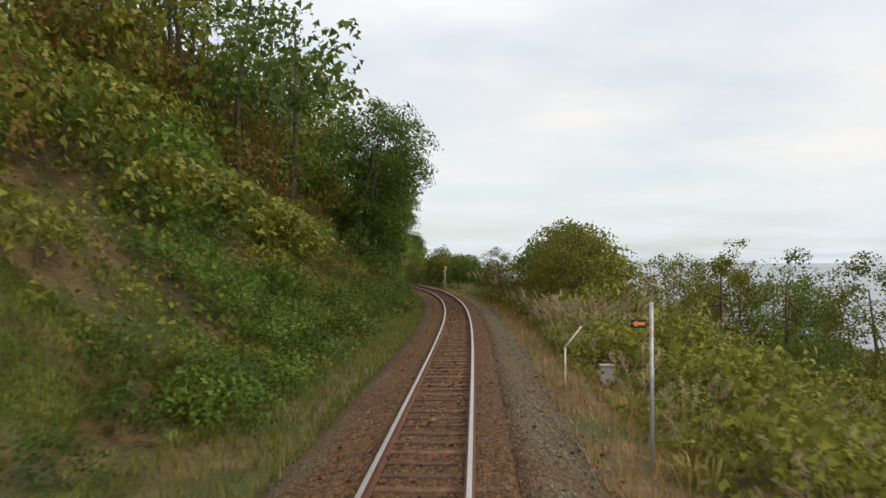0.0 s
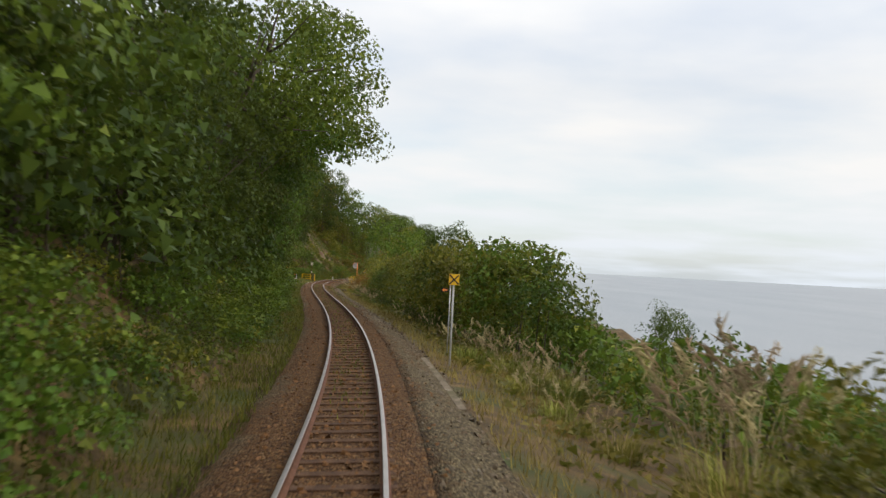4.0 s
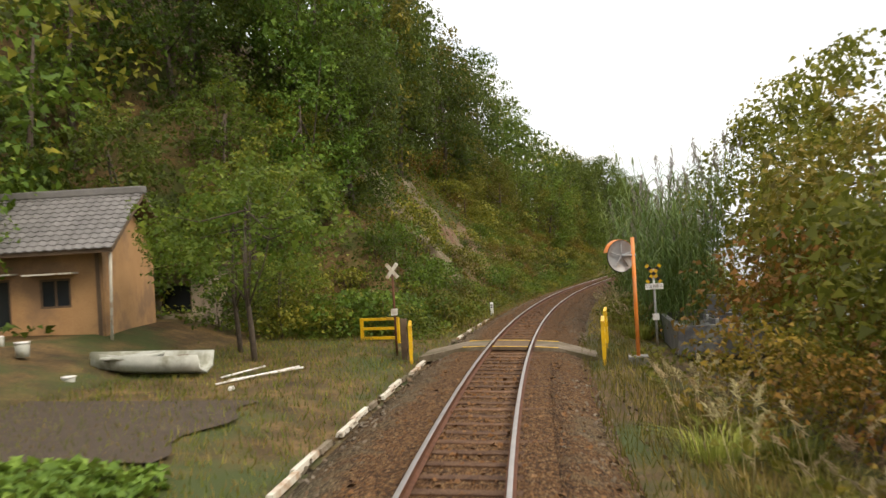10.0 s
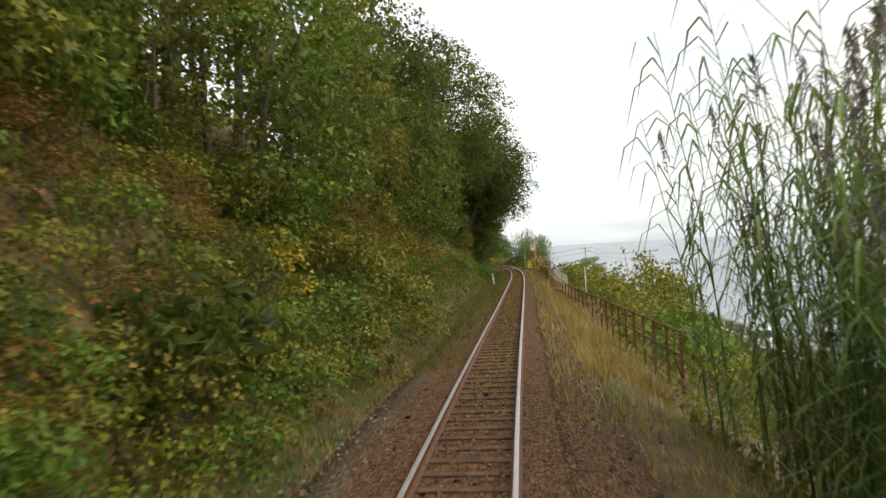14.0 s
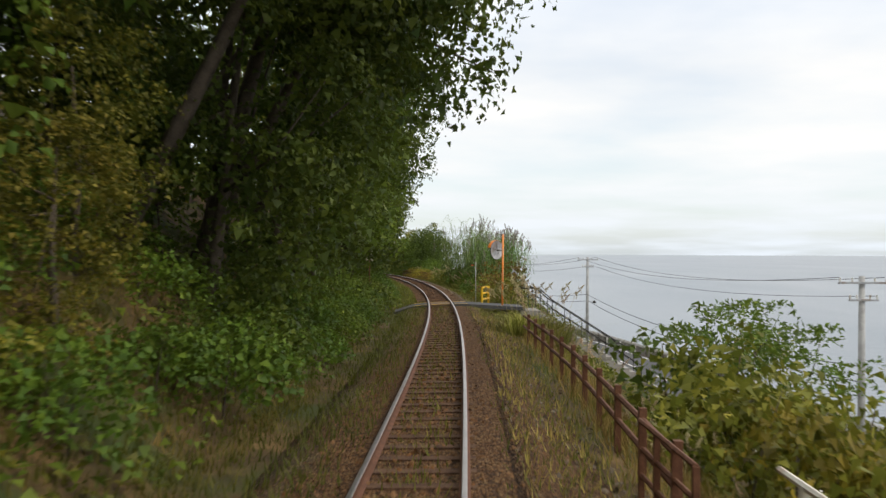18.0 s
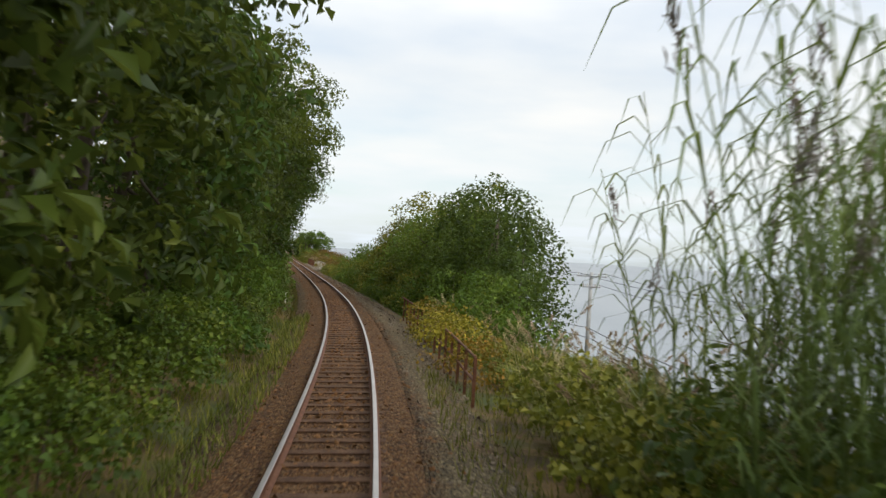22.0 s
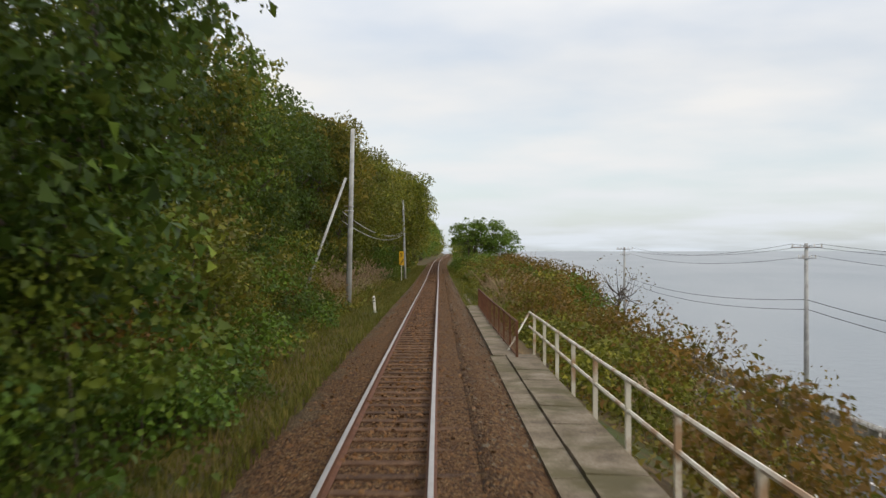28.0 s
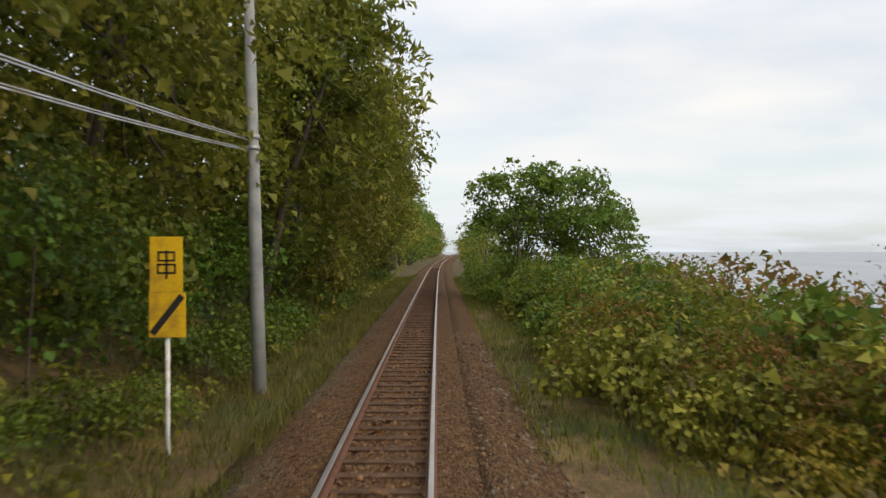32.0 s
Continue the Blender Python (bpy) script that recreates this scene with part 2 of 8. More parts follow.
def build_ballast(N, K, out):
    """Bed of angular stones, rust-brown near the rails (attribute rust), grey gravel beyond, in ragged patches."""
    co = N.new("ShaderNodeTexCoord").outputs["Object"]
    v = node(N, "TexVoronoi", Scale=24.0)
    big = node(N, "TexNoise", Scale=0.35, Detail=5.0)
    fine = node(N, "TexNoise", Scale=60.0, Detail=3.0)
    for q in (v, big, fine):
        K.new(co, q.inputs["Vector"])
    sx = N.new("ShaderNodeSeparateXYZ")
    K.new(v.outputs["Color"], sx.inputs[0])
    rust = ramp(N, K, sx.outputs[0], [(0.0, (0.045, 0.021, 0.009)), (0.45, (0.135, 0.066, 0.024)), (0.8, (0.19, 0.10, 0.038)), (1.0, (0.27, 0.175, 0.085))])
    grey = ramp(N, K, sx.outputs[1], [(0.0, (0.045, 0.034, 0.018)), (0.5, (0.14, 0.108, 0.058)), (1.0, (0.28, 0.225, 0.13))])
    at = N.new("ShaderNodeAttribute")
    at.attribute_name = "rust"
    mid = node(N, "TexNoise", Scale=1.6, Detail=5.0, Roughness=0.7)
    K.new(co, mid.inputs["Vector"])
    two = N.new("ShaderNodeMath"); two.operation = "ADD"
    K.new(big.outputs["Fac"], two.inputs[0]); K.new(mid.outputs["Fac"], two.inputs[1])
    sh = N.new("ShaderNodeMath"); sh.operation = "SUBTRACT"
    K.new(two.outputs[0], sh.inputs[0]); K.new(at.outputs["Fac"], sh.inputs[1])
    f = ramp(N, K, sh.outputs[0], [(0.28, (0, 0, 0)), (0.62, (1, 1, 1))])
    col = mixed(N, K, f, rust, grey)
    edge = ramp(N, K, v.outputs["Distance"], [(0.3, (1, 1, 1)), (0.75, (0.3, 0.28, 0.26))])
    col = mixed(N, K, 1.0, col, edge, "MULTIPLY")
    p = node(N, "BsdfPrincipled", Roughness=0.92)
    p.inputs["Specular IOR Level"].default_value = 0.2
    K.new(col, p.inputs["Base Color"])
    inv = N.new("ShaderNodeMath"); inv.operation = "SUBTRACT"; inv.inputs[0].default_value = 1.0
    K.new(v.outputs["Distance"], inv.inputs[1])
    bp = node(N, "Bump", Strength=1.0, Distance=0.05)
    K.new(inv.outputs[0], bp.inputs["Height"]); K.new(bp.outputs[0], p.inputs["Normal"])
    K.new(p.outputs[0], out.inputs[0])


M_BALLAST = material("rusty_ballast", build_ballast)
M_STONE = surface("ballast_stone", [(0.36, (0.07, 0.032, 0.013)), (0.5, (0.15, 0.074, 0.028)), (0.64, (0.24, 0.14, 0.066))], 6, 30, bump=0.3, stain=(0.14, 0.062, 0.02), stain_scale=0.8)
M_GREYSTONE = surface("grey_stone", [(0.36, (0.06, 0.045, 0.03)), (0.5, (0.135, 0.108, 0.076)), (0.64, (0.24, 0.20, 0.15))], 6, 30, bump=0.5, depth=0.03, stain=(0.12, 0.075, 0.04), stain_scale=0.5)
M_SLEEPER = surface("old_sleeper_wood", [(0.36, (0.032, 0.015, 0.007)), (0.5, (0.080, 0.040, 0.020)), (0.66, (0.16, 0.092, 0.05))], 5, 45, bump=0.6, vary=0.3)
M_RUST = surface("rusted_steel", [(0.3, (0.05, 0.02, 0.01)), (0.5, (0.11, 0.045, 0.022)), (0.7, (0.19, 0.09, 0.05))], 6, 60, rough=0.8, bump=0.3, depth=0.004)
M_RAILTOP = surface("polished_rail_steel", [(0.3, (0.36, 0.32, 0.29)), (0.7, (0.54, 0.51, 0.48))], 3, 80, rough=0.40, metal=1.0, bump=0.05, depth=0.001)
M_ROAD = surface("asphalt", [(0.3, (0.045, 0.045, 0.046)), (0.7, (0.085, 0.084, 0.082))], 0.8, 60, rough=0.85, bump=0.2, depth=0.005)
M_WHITE = surface("white_paint", [(0.3, (0.62, 0.61, 0.58)), (0.7, (0.80, 0.79, 0.76))], 3, 30, rough=0.6, bump=0.1, depth=0.003, stain=(0.42, 0.36, 0.29), stain_scale=2.5)
M_CONCRETE = surface("weathered_concrete", [(0.3, (0.20, 0.19, 0.17)), (0.7, (0.38, 0.36, 0.33))], 1.5, 30, bump=0.3, depth=0.01, stain=(0.12, 0.115, 0.085), stain_scale=1.2)
M_BARK = surface("bark", [(0.3, (0.035, 0.026, 0.018)), (0.7, (0.12, 0.095, 0.07))], 6, 40, bump=0.6, depth=0.02)
M_LEAF_DARK = leafy("dark_evergreen_leaf", [(0.05, (0.0079, 0.0150, 0.0027)), (0.45, (0.0263, 0.0484, 0.0064)), (0.8, (0.0657, 0.0980, 0.0138)), (1.0, (0.1315, 0.1497, 0.0266))])
M_LEAF_MID = leafy("green_leaf", [(0.05, (0.0162, 0.0310, 0.0039)), (0.45, (0.0569, 0.0988, 0.0102)), (0.8, (0.1219, 0.1695, 0.0193)), (1.0, (0.2601, 0.2541, 0.0320))])
M_LEAF_OLIVE = leafy("olive_leaf", [(0.05, (0.0321, 0.0289, 0.0041)), (0.45, (0.0960, 0.0949, 0.0108)), (0.8, (0.1920, 0.1648, 0.0216)), (1.0, (0.3360, 0.2372, 0.0338))])
M_LEAF_YELLOW = leafy("yellowing_leaf", [(0.05, (0.0493, 0.0340, 0.0041)), (0.4, (0.1602, 0.1133, 0.0122)), (0.75, (0.3080, 0.2039, 0.0204)), (1.0, (0.4435, 0.2493, 0.0272))])
M_LEAF_RUSSET = leafy("russet_leaf", [(0.05, (0.0496, 0.0248, 0.0056)), (0.45, (0.1417, 0.0721, 0.0126)), (0.8, (0.2551, 0.1305, 0.0212)), (1.0, (0.3116, 0.1989, 0.0352))])
M_GRASS = leafy("grass_blade", [(0.05, (0.030, 0.032, 0.0055)), (0.45, (0.085, 0.090, 0.0135)), (0.8, (0.175, 0.145, 0.030)), (1.0, (0.38, 0.26, 0.075))], shine=0.6)
M_LONGGRASS = leafy("long_green_blade", [(0.05, (0.035, 0.05, 0.008)), (0.45, (0.11, 0.14, 0.018)), (0.8, (0.21, 0.22, 0.035)), (1.0, (0.40, 0.34, 0.09))], shine=0.5)
M_REED = leafy("reed_leaf", [(0.05, (0.0322, 0.0504, 0.0084)), (0.45, (0.086, 0.138, 0.034)), (0.8, (0.165, 0.225, 0.065)), (1.0, (0.3864, 0.3849, 0.0915))], shine=0.5)
M_LEAF_AMBER = leafy("amber_leaf", [(0.05, (0.0460, 0.0345, 0.0057)), (0.4, (0.1437, 0.1092, 0.0149)), (0.75, (0.2760, 0.1898, 0.0276)), (1.0, (0.3910, 0.2415, 0.0403))])
M_SUSUKI = leafy("pampas_blade", [(0.05, (0.0625, 0.0650, 0.0125)), (0.45, (0.2125, 0.2063, 0.0400)), (0.8, (0.3875, 0.3438, 0.0875)), (1.0, (0.5750, 0.4750, 0.1750))], shine=0.6)
M_CROP = leafy("bright_green_leaf", [(0.05, (0.02, 0.045, 0.008)), (0.45, (0.065, 0.14, 0.02)), (0.8, (0.12, 0.22, 0.035)), (1.0, (0.2, 0.28, 0.06))])
M_STRAW = leafy("dry_grass", [(0.05, (0.0896, 0.05665, 0.0136)), (0.45, (0.2128, 0.1493, 0.0408)), (0.8, (0.3584, 0.2575, 0.0816)), (1.0, (0.4704, 0.3708, 0.1496))], shine=0.7, tint=(0.4, 0.3, 0.12))
M_REEDTOP = leafy("reed_plume", [(0.05, (0.14, 0.12, 0.10)), (0.5, (0.26, 0.23, 0.20)), (1.0, (0.42, 0.38, 0.34))], shine=0.8, tint=(0.3, 0.27, 0.22))
M_PLUME = leafy("grass_plume", [(0.05, (0.2750, 0.2163, 0.1200)), (0.5, (0.4620, 0.3708, 0.2100)), (1.0, (0.6600, 0.5562, 0.3375))], shine=0.8, tint=(0.5, 0.42, 0.3))


def build_water(N, K, out):
    co = N.new("ShaderNodeTexCoord").outputs["Object"]
    a = node(N, "TexNoise", Scale=0.5, Detail=6.0, Roughness=0.6)
    K.new(co, a.inputs["Vector"])
    p = node(N, "BsdfPrincipled", Roughness=0.32)
    wide = node(N, "TexNoise", Scale=0.006, Detail=5.0, Roughness=0.6)
    sq = N.new("ShaderNodeMapping"); sq.inputs["Scale"].default_value = (3.0, 0.7, 1.0)
    K.new(co, sq.inputs["Vector"]); K.new(sq.outputs[0], wide.inputs["Vector"])
    tone = ramp(N, K, wide.outputs["Fac"], [(0.36, (0.125, 0.15, 0.175)), (0.62, (0.185, 0.205, 0.225))])
    K.new(tone, p.inputs["Base Color"])
    bp = node(N, "Bump", Strength=0.35, Distance=0.35)
    K.new(a.outputs["Fac"], bp.inputs["Height"]); K.new(bp.outputs[0], p.inputs["Normal"])
    K.new(p.outputs[0], out.inputs[0])


M_WATER = material("sea_water", build_water)


# ---------------------------------------------------------------- mesh helpers
def solid(name, verts, faces, mat, smooth=False):
    me = bpy.data.meshes.new(name)
    me.from_pydata([tuple(v) for v in np.asarray(verts, float).tolist()], [], [tuple(f) for f in faces])
    me.materials.append(mat)
    if smooth:
        me.polygons.foreach_set("use_smooth", [True] * len(me.polygons))
    me.update()
    return me


def tris(name, verts, tri, mat):
    """Large triangle mesh from numpy arrays."""
    me = bpy.data.meshes.new(name)
    v, f = np.asarray(verts, np.float32), np.asarray(tri, np.int32)
    me.vertices.add(len(v)); me.vertices.foreach_set("co", v.ravel())
    me.loops.add(f.size); me.loops.foreach_set("vertex_index", f.ravel())
    me.polygons.add(len(f)); me.polygons.foreach_set("loop_start", np.arange(len(f), dtype=np.int32) * 3)
    me.materials.append(mat)
    me.update(calc_edges=True)
    return me


def part(name, data, parent, label=""):
    ob = new(name, data)
    ob.parent = parent
    if label:
        ob["label"] = label
    return ob


def bm_mesh(name, bm, mat, smooth=False):
    me = bpy.data.meshes.new(name)
    bm.to_mesh(me)
    bm.free()
    me.materials.append(mat)
    if smooth:
        me.polygons.foreach_set("use_smooth", [True] * len(me.polygons))
    return me


def strip(name, s, rows, mat, smooth=True):
    """Sheet swept along the line: rows are (d, h) arrays over s."""
    s = np.asarray(s, float)
    pts = np.stack([place(s, d + 0 * s, h + 0 * s) for d, h in rows], 1)
    n, m = pts.shape[:2]
    i, j = np.meshgrid(np.arange(n - 1), np.arange(m - 1), indexing="ij")
    a = (i * m + j).ravel()
    f = np.stack([a, a + 1, a + m + 1, a + m], 1)
    return solid(name, pts.reshape(-1, 3), f.tolist(), mat, smooth)


def swept(name, s, outline, mat, smooth=False, tilt=True, d0=0.0, h0=0.0):
    """Closed outline of (d, h) swept along the line, following the cant if tilt; ends capped."""
    s = np.asarray(s, float)
    x, y, z, a, c = line(s)
    if not tilt:
        c = c * 0
    pts = []
    for d, h in outline:
        dd, hh = (d + d0) * np.cos(c) - (h + h0) * np.sin(c), (d + d0) * np.sin(c) + (h + h0) * np.cos(c)
        pts.append(np.stack([x + np.cos(a) * dd, y + np.sin(a) * dd, z + hh], -1))
    pts = np.stack(pts, 1)
    n, m = pts.shape[:2]
    f = []
    for i in range(n - 1):
        for j in range(m):
            k = (j + 1) % m
            f.append((i * m + j, i * m + k, (i + 1) * m + k, (i + 1) * m + j))
    f.append(tuple(range(m - 1, -1, -1)))
    f.append(tuple((n - 1) * m + j for j in range(m)))
    return solid(name, pts.reshape(-1, 3), f, mat, smooth)


def tube(pts, radii, sides=6):
    """Vertices and faces of a tapered tube along points."""
    pts = [Vector(p) for p in pts]
    V, F = [], []
    for i, p in enumerate(pts):
        t = (pts[min(i + 1, len(pts) - 1)] - pts[max(i - 1, 0)]).normalized()
        u = t.orthogonal().normalized()
        if i:
            u = (prev - t * prev.dot(t)).normalized()
        prev = u
        w = t.cross(u)
        for k in range(sides):
            a = 2 * math.pi * k / sides
            V.append(p + (u * math.cos(a) + w * math.sin(a)) * radii[i])
    n = len(pts)
    for i in range(n - 1):
        for k in range(sides):
            q = (k + 1) % sides
            F.append((i * sides + k, i * sides + q, (i + 1) * sides + q, (i + 1) * sides + k))
    F.append(tuple(range(sides - 1, -1, -1)))
    F.append(tuple((n - 1) * sides + k for k in range(sides)))
    return V, F


def joined(name, pieces, mat, smooth=False):
    V, F = [], []
    for v, f in pieces:
        o = len(V)
        V += [tuple(p) for p in v]
        F += [tuple(i + o for i in q) for q in f]
    return solid(name, V, F, mat, smooth)


def box(x0, y0, z0, x1, y1, z1):
    V = [(x0, y0, z0), (x1, y0, z0), (x1, y1, z0), (x0, y1, z0), (x0, y0, z1), (x1, y0, z1), (x1, y1, z1), (x0, y1, z1)]
    F = [(3, 2, 1, 0), (4, 5, 6, 7), (0, 1, 5, 4), (1, 2, 6, 5), (2, 3, 7, 6), (3, 0, 4, 7)]
    return V, F


def bevelled(name, x0, y0, z0, x1, y1, z1, r, mat):
    bm = bmesh.new()
    V, F = box(x0, y0, z0, x1, y1, z1)
    vs = [bm.verts.new(v) for v in V]
    for f in F:
        bm.faces.new([vs[i] for i in f])
    bmesh.ops.bevel(bm, geom=list(bm.edges), offset=r, segments=2, affect="EDGES", profile=0.6)
    return bm_mesh(name, bm, mat)


def empty(name, m, label, category, group="", kind=""):
    ob = new(name)
    ob.matrix_world = m
    return tagged(ob, label, category, group, kind)


# ---------------------------------------------------------------- lie of the land
# chainage: toe of the bank on the inland side, its steepness, its height
BANK = np.array([(-60, -6.5, .6, 22), (5, -6.0, .75, 24), (18, -4.2, 1.0, 26), (45, -3.6, 1.15, 26), (70, -3.1, 1.2, 26), (100, -3.2, 1.0, 24), (140, -3.4, .9, 22),
                 (162, -4.2, .8, 20), (174, -15, .8, 30), (205, -16, 1.0, 36), (212, -4.8, 1.4, 38), (228, -3.6, 1.55, 38), (262, -3.3, 1.3, 30), (300, -3.0, 1.1, 24), (345, -3.2, .9, 20),
                 (400, -3.2, .8, 18), (480, -3.2, .7, 16), (528, -4.6, .6, 14), (548, -5.2, .55, 13), (570, -4.2, .5, 12), (700, -4.0, .5, 12), (1000, -4.5, .4, 12)])
# chainage: edge of the shoulder on the sea side, fall per metre beyond it, level of the low ground
FALL = np.array([(-60, 2.9, .22, -6), (60, 2.8, .25, -6), (150, 2.9, .25, -6.2), (172, 2.3, .5, -4), (186, 2.6, .3, -3.5), (215, 2.7, .2, -4), (246, 2.9, .4, -6), (262, 2.7, .62, -7.1), (374, 2.8, .5, -7.1), (390, 3.2, .2, -7.1), (412, 3.2, .2, -7.1), (430, 2.8, .5, -7.1), (540, 2.8, .62, -7.1), (562, 3.0, .15, -7.1), (650, 3.0, .15, -7.1), (1000, 3.0, .5, -7.1)])
SEA = -13.2


def bank(s):
    return [np.interp(s, BANK[:, 0], BANK[:, i]) for i in (1, 2, 3)]


def fall(s):
    return [np.interp(s, FALL[:, 0], FALL[:, i]) for i in (1, 2, 3)]


def rough(x, y, f, seed=0.0):
    return np.array([noise.noise((a * f + seed, b * f, seed)) for a, b in zip(np.ravel(x), np.ravel(y))]).reshape(np.shape(x))


def shore(s):
    """Where the low ground ends and the sea begins."""
    return np.interp(s, [-60, 120, 230, 262, 1000], [46, 42, 36, 24.5, 24.5])


def level(s, d, bumps=True):
    """Height of the ground above rail level."""
    s, d = np.broadcast_arrays(np.asarray(s, float), np.asarray(d, float))
    toe, steep, top = bank(s)
    edge, drop, low = fall(s)
    cant = line(s)[4]
    h = np.full(s.shape, -0.46)
    h = np.where(np.abs(d) < 2.6, h + d * np.sin(cant) * np.clip((2.6 - np.abs(d)) / 0.9, 0, 1), h)
    up = np.clip(toe - d, 0, None)
    h = h + top * (1 - np.exp(-steep * up / top))
    h = h + np.interp(d, [-17, -11.5, -9.5, -4.5, -2.6], [1.5, 1.3, .5, .33, 0]) * np.interp(s, [174, 182, 204, 210], [0, 1, 1, 0])
    dn = np.clip(d - edge, 0, None)
    h = np.where(dn > 0, np.maximum(-0.46 - drop * dn, low), h)
    h = np.where((s > 262) & (d > 11.5), np.minimum(h, np.maximum(-1.7 - (d - 11.5) * 2.0, -7.1)), h)
    h = np.where(d > shore(s), h - (d - shore(s)) * 1.6, h)
    if bumps:
        n = rough(s, d, 0.16, 3.1) * 0.9 + rough(s, d, 0.5, 8.7) * 0.45
        amp = np.clip((np.maximum(toe - d, (d - edge) * 0.5)) / 3.0, 0, 1)
        amp = np.where((d > 10) & (s > 240), amp * 0.15, amp)
        h = h + n * amp
    return h


def on(s, d, sink=0.0, **kw):
    return stand(s, d, float(level(s, d)) - sink, **kw)


# ---------------------------------------------------------------- ground, sea, road
def build_ground():
    s = np.concatenate([np.arange(-60, 660, 2.0), np.arange(660, 1001, 10.0)])
    d = np.array([-170, -120, -90, -70, -55, -44, -36, -30, -25, -21, -18, -15.5, -13.5, -12, -10.5, -9, -8, -7, -6.2, -5.5, -4.9, -4.4, -3.9, -3.5, -3.1, -2.75, -2.4, -2.0, -1.6, 0,
                  1.6, 2.0, 2.4, 2.7, 3.0, 3.4, 3.9, 4.5, 5.3, 6.2, 7.2, 8.4, 9.8, 11.4, 13, 14.5, 18, 21.5, 24.4, 26, 30, 36, 42, 48, 60])
    S, D = np.meshgrid(s, d, indexing="ij")
    Hh = level(S, D)
    pts = place(S.ravel(), D.ravel(), Hh.ravel())
    m = len(d)
    i, j = np.meshgrid(np.arange(len(s) - 1), np.arange(m - 1), indexing="ij")
    a = (i * m + j).ravel()
    f = np.stack([a, a + 1, a + m + 1, a + m], 1)
    ob = new("ground", solid("ground", pts, f.tolist(), M_SOIL, True))
    tagged(ob, "brown earth bank with grass beside the railway", "ground", kind="structure")


build_ground()


def build_inland():
    """Rolling land behind the hill and along the coast to the horizon."""
    ys = np.concatenate([np.linspace(-4000, -300, 12), np.linspace(-240, 1100, 40), np.linspace(1200, 4500, 12)])
    back = np.array([0, 25, 60, 120, 240, 480, 900, 1600, 2600, 4000.0])
    rise = np.array([-16, 2, 6, 8, 9, 12, 18, 24, 30, 30.0])
    east = np.interp(ys, [-4000, -75, -50, 300, 600, 1000, 1060, 4500], [30, 30, -95, -120, -150, -250, -190, -900])
    X = east[:, None] - back[None]
    Y = np.repeat(ys[:, None], len(back), 1)
    Z = np.repeat(rise[None], len(ys), 0) + rough(X, Y, .01, 4.4) * np.clip(back / 60, 0, 1)[None] * 5
    n, m = X.shape
    i, j = np.meshgrid(np.arange(n - 1), np.arange(m - 1), indexing="ij")
    k = (i * m + j).ravel()
    f = np.stack([k, k + m, k + m + 1, k + 1], 1)
    ob = new("ground_inland", solid("ground_inland", np.stack([X, Y, Z], -1).reshape(-1, 3), f.tolist(), M_SOIL, True))
    tagged(ob, "rolling green-brown land inland of the line", "ground", kind="structure")


build_inland()
bm = bmesh.new()
bmesh.ops.create_grid(bm, x_segments=4, y_segments=4, size=4000)
sea = new("water", bm_mesh("water", bm, M_WATER))
sea.location = (600, 300, SEA)
tagged(sea, "calm pale grey sea under an overcast sky", "sea", kind="structure")

ROAD_S = np.arange(240, 720, 3.0)
road = new("road", swept("road", ROAD_S, [(14.6, -6.99), (21.6, -6.99), (21.6, -7.25), (14.6, -7.25)], M_ROAD, tilt=False))
tagged(road, "grey two-lane asphalt coast road", "road", kind="structure")
for nm, d in (("edge_line", 21.2), ("edge_line", 15.1)):
    part(nm, swept(nm, ROAD_S, [(d - .08, -6.985), (d + .08, -6.985), (d + .08, -6.995), (d - .08, -6.995)], M_WHITE, tilt=False), road, "white painted edge line")
for k, s0 in enumerate(np.arange(250, 640, 9.0)):
    part("centre_dash", swept("centre_dash", [s0, s0 + 2, s0 + 4], [(18.1, -6.985), (18.24, -6.985), (18.24, -6.995), (18.1, -6.995)], M_WHITE, tilt=False), road)
seawall = new("seawall", swept("seawall", np.arange(240, 720, 3.0), [(22.3, -6.4), (22.9, -6.4), (23.1, -9), (22.2, -9)], M_CONCRETE, tilt=False))
tagged(seawall, "low pale concrete sea wall beside the road", "wall", kind="structure")

# ---------------------------------------------------------------- track
TRACK_S = np.concatenate([np.arange(-20, 620, 2.0), np.arange(620, 960, 6.0)])
# share of rust in the gravel of the sea-side shoulder, by chainage
RUST = [(-20, .45), (60, .3), (110, .35), (160, .7), (230, .75), (290, .95), (345, .75), (365, .35), (470, .3), (490, .7), (520, 1.0), (960, 1.0)]


def rusted(me, s, outline):
    """Notes how rusty the stones are at each point of a sheet swept along the line."""
    side = np.interp(s, [q[0] for q in RUST], [q[1] for q in RUST])
    rows = []
    for d, _ in outline:
        t = np.clip((abs(d) - .85) / .5, 0, 1)
        rows.append(1.0 * (1 - t) + t * (side if d > 0 else .55 + 0 * side))
    me.attributes.new("rust", "FLOAT", "POINT").data.foreach_set("value", np.stack(rows, 1).ravel().astype(np.float32))
    return me


def bed_sheet(name, outline):
    return rusted(swept(name, TRACK_S, outline, M_BALLAST, True), TRACK_S, outline)


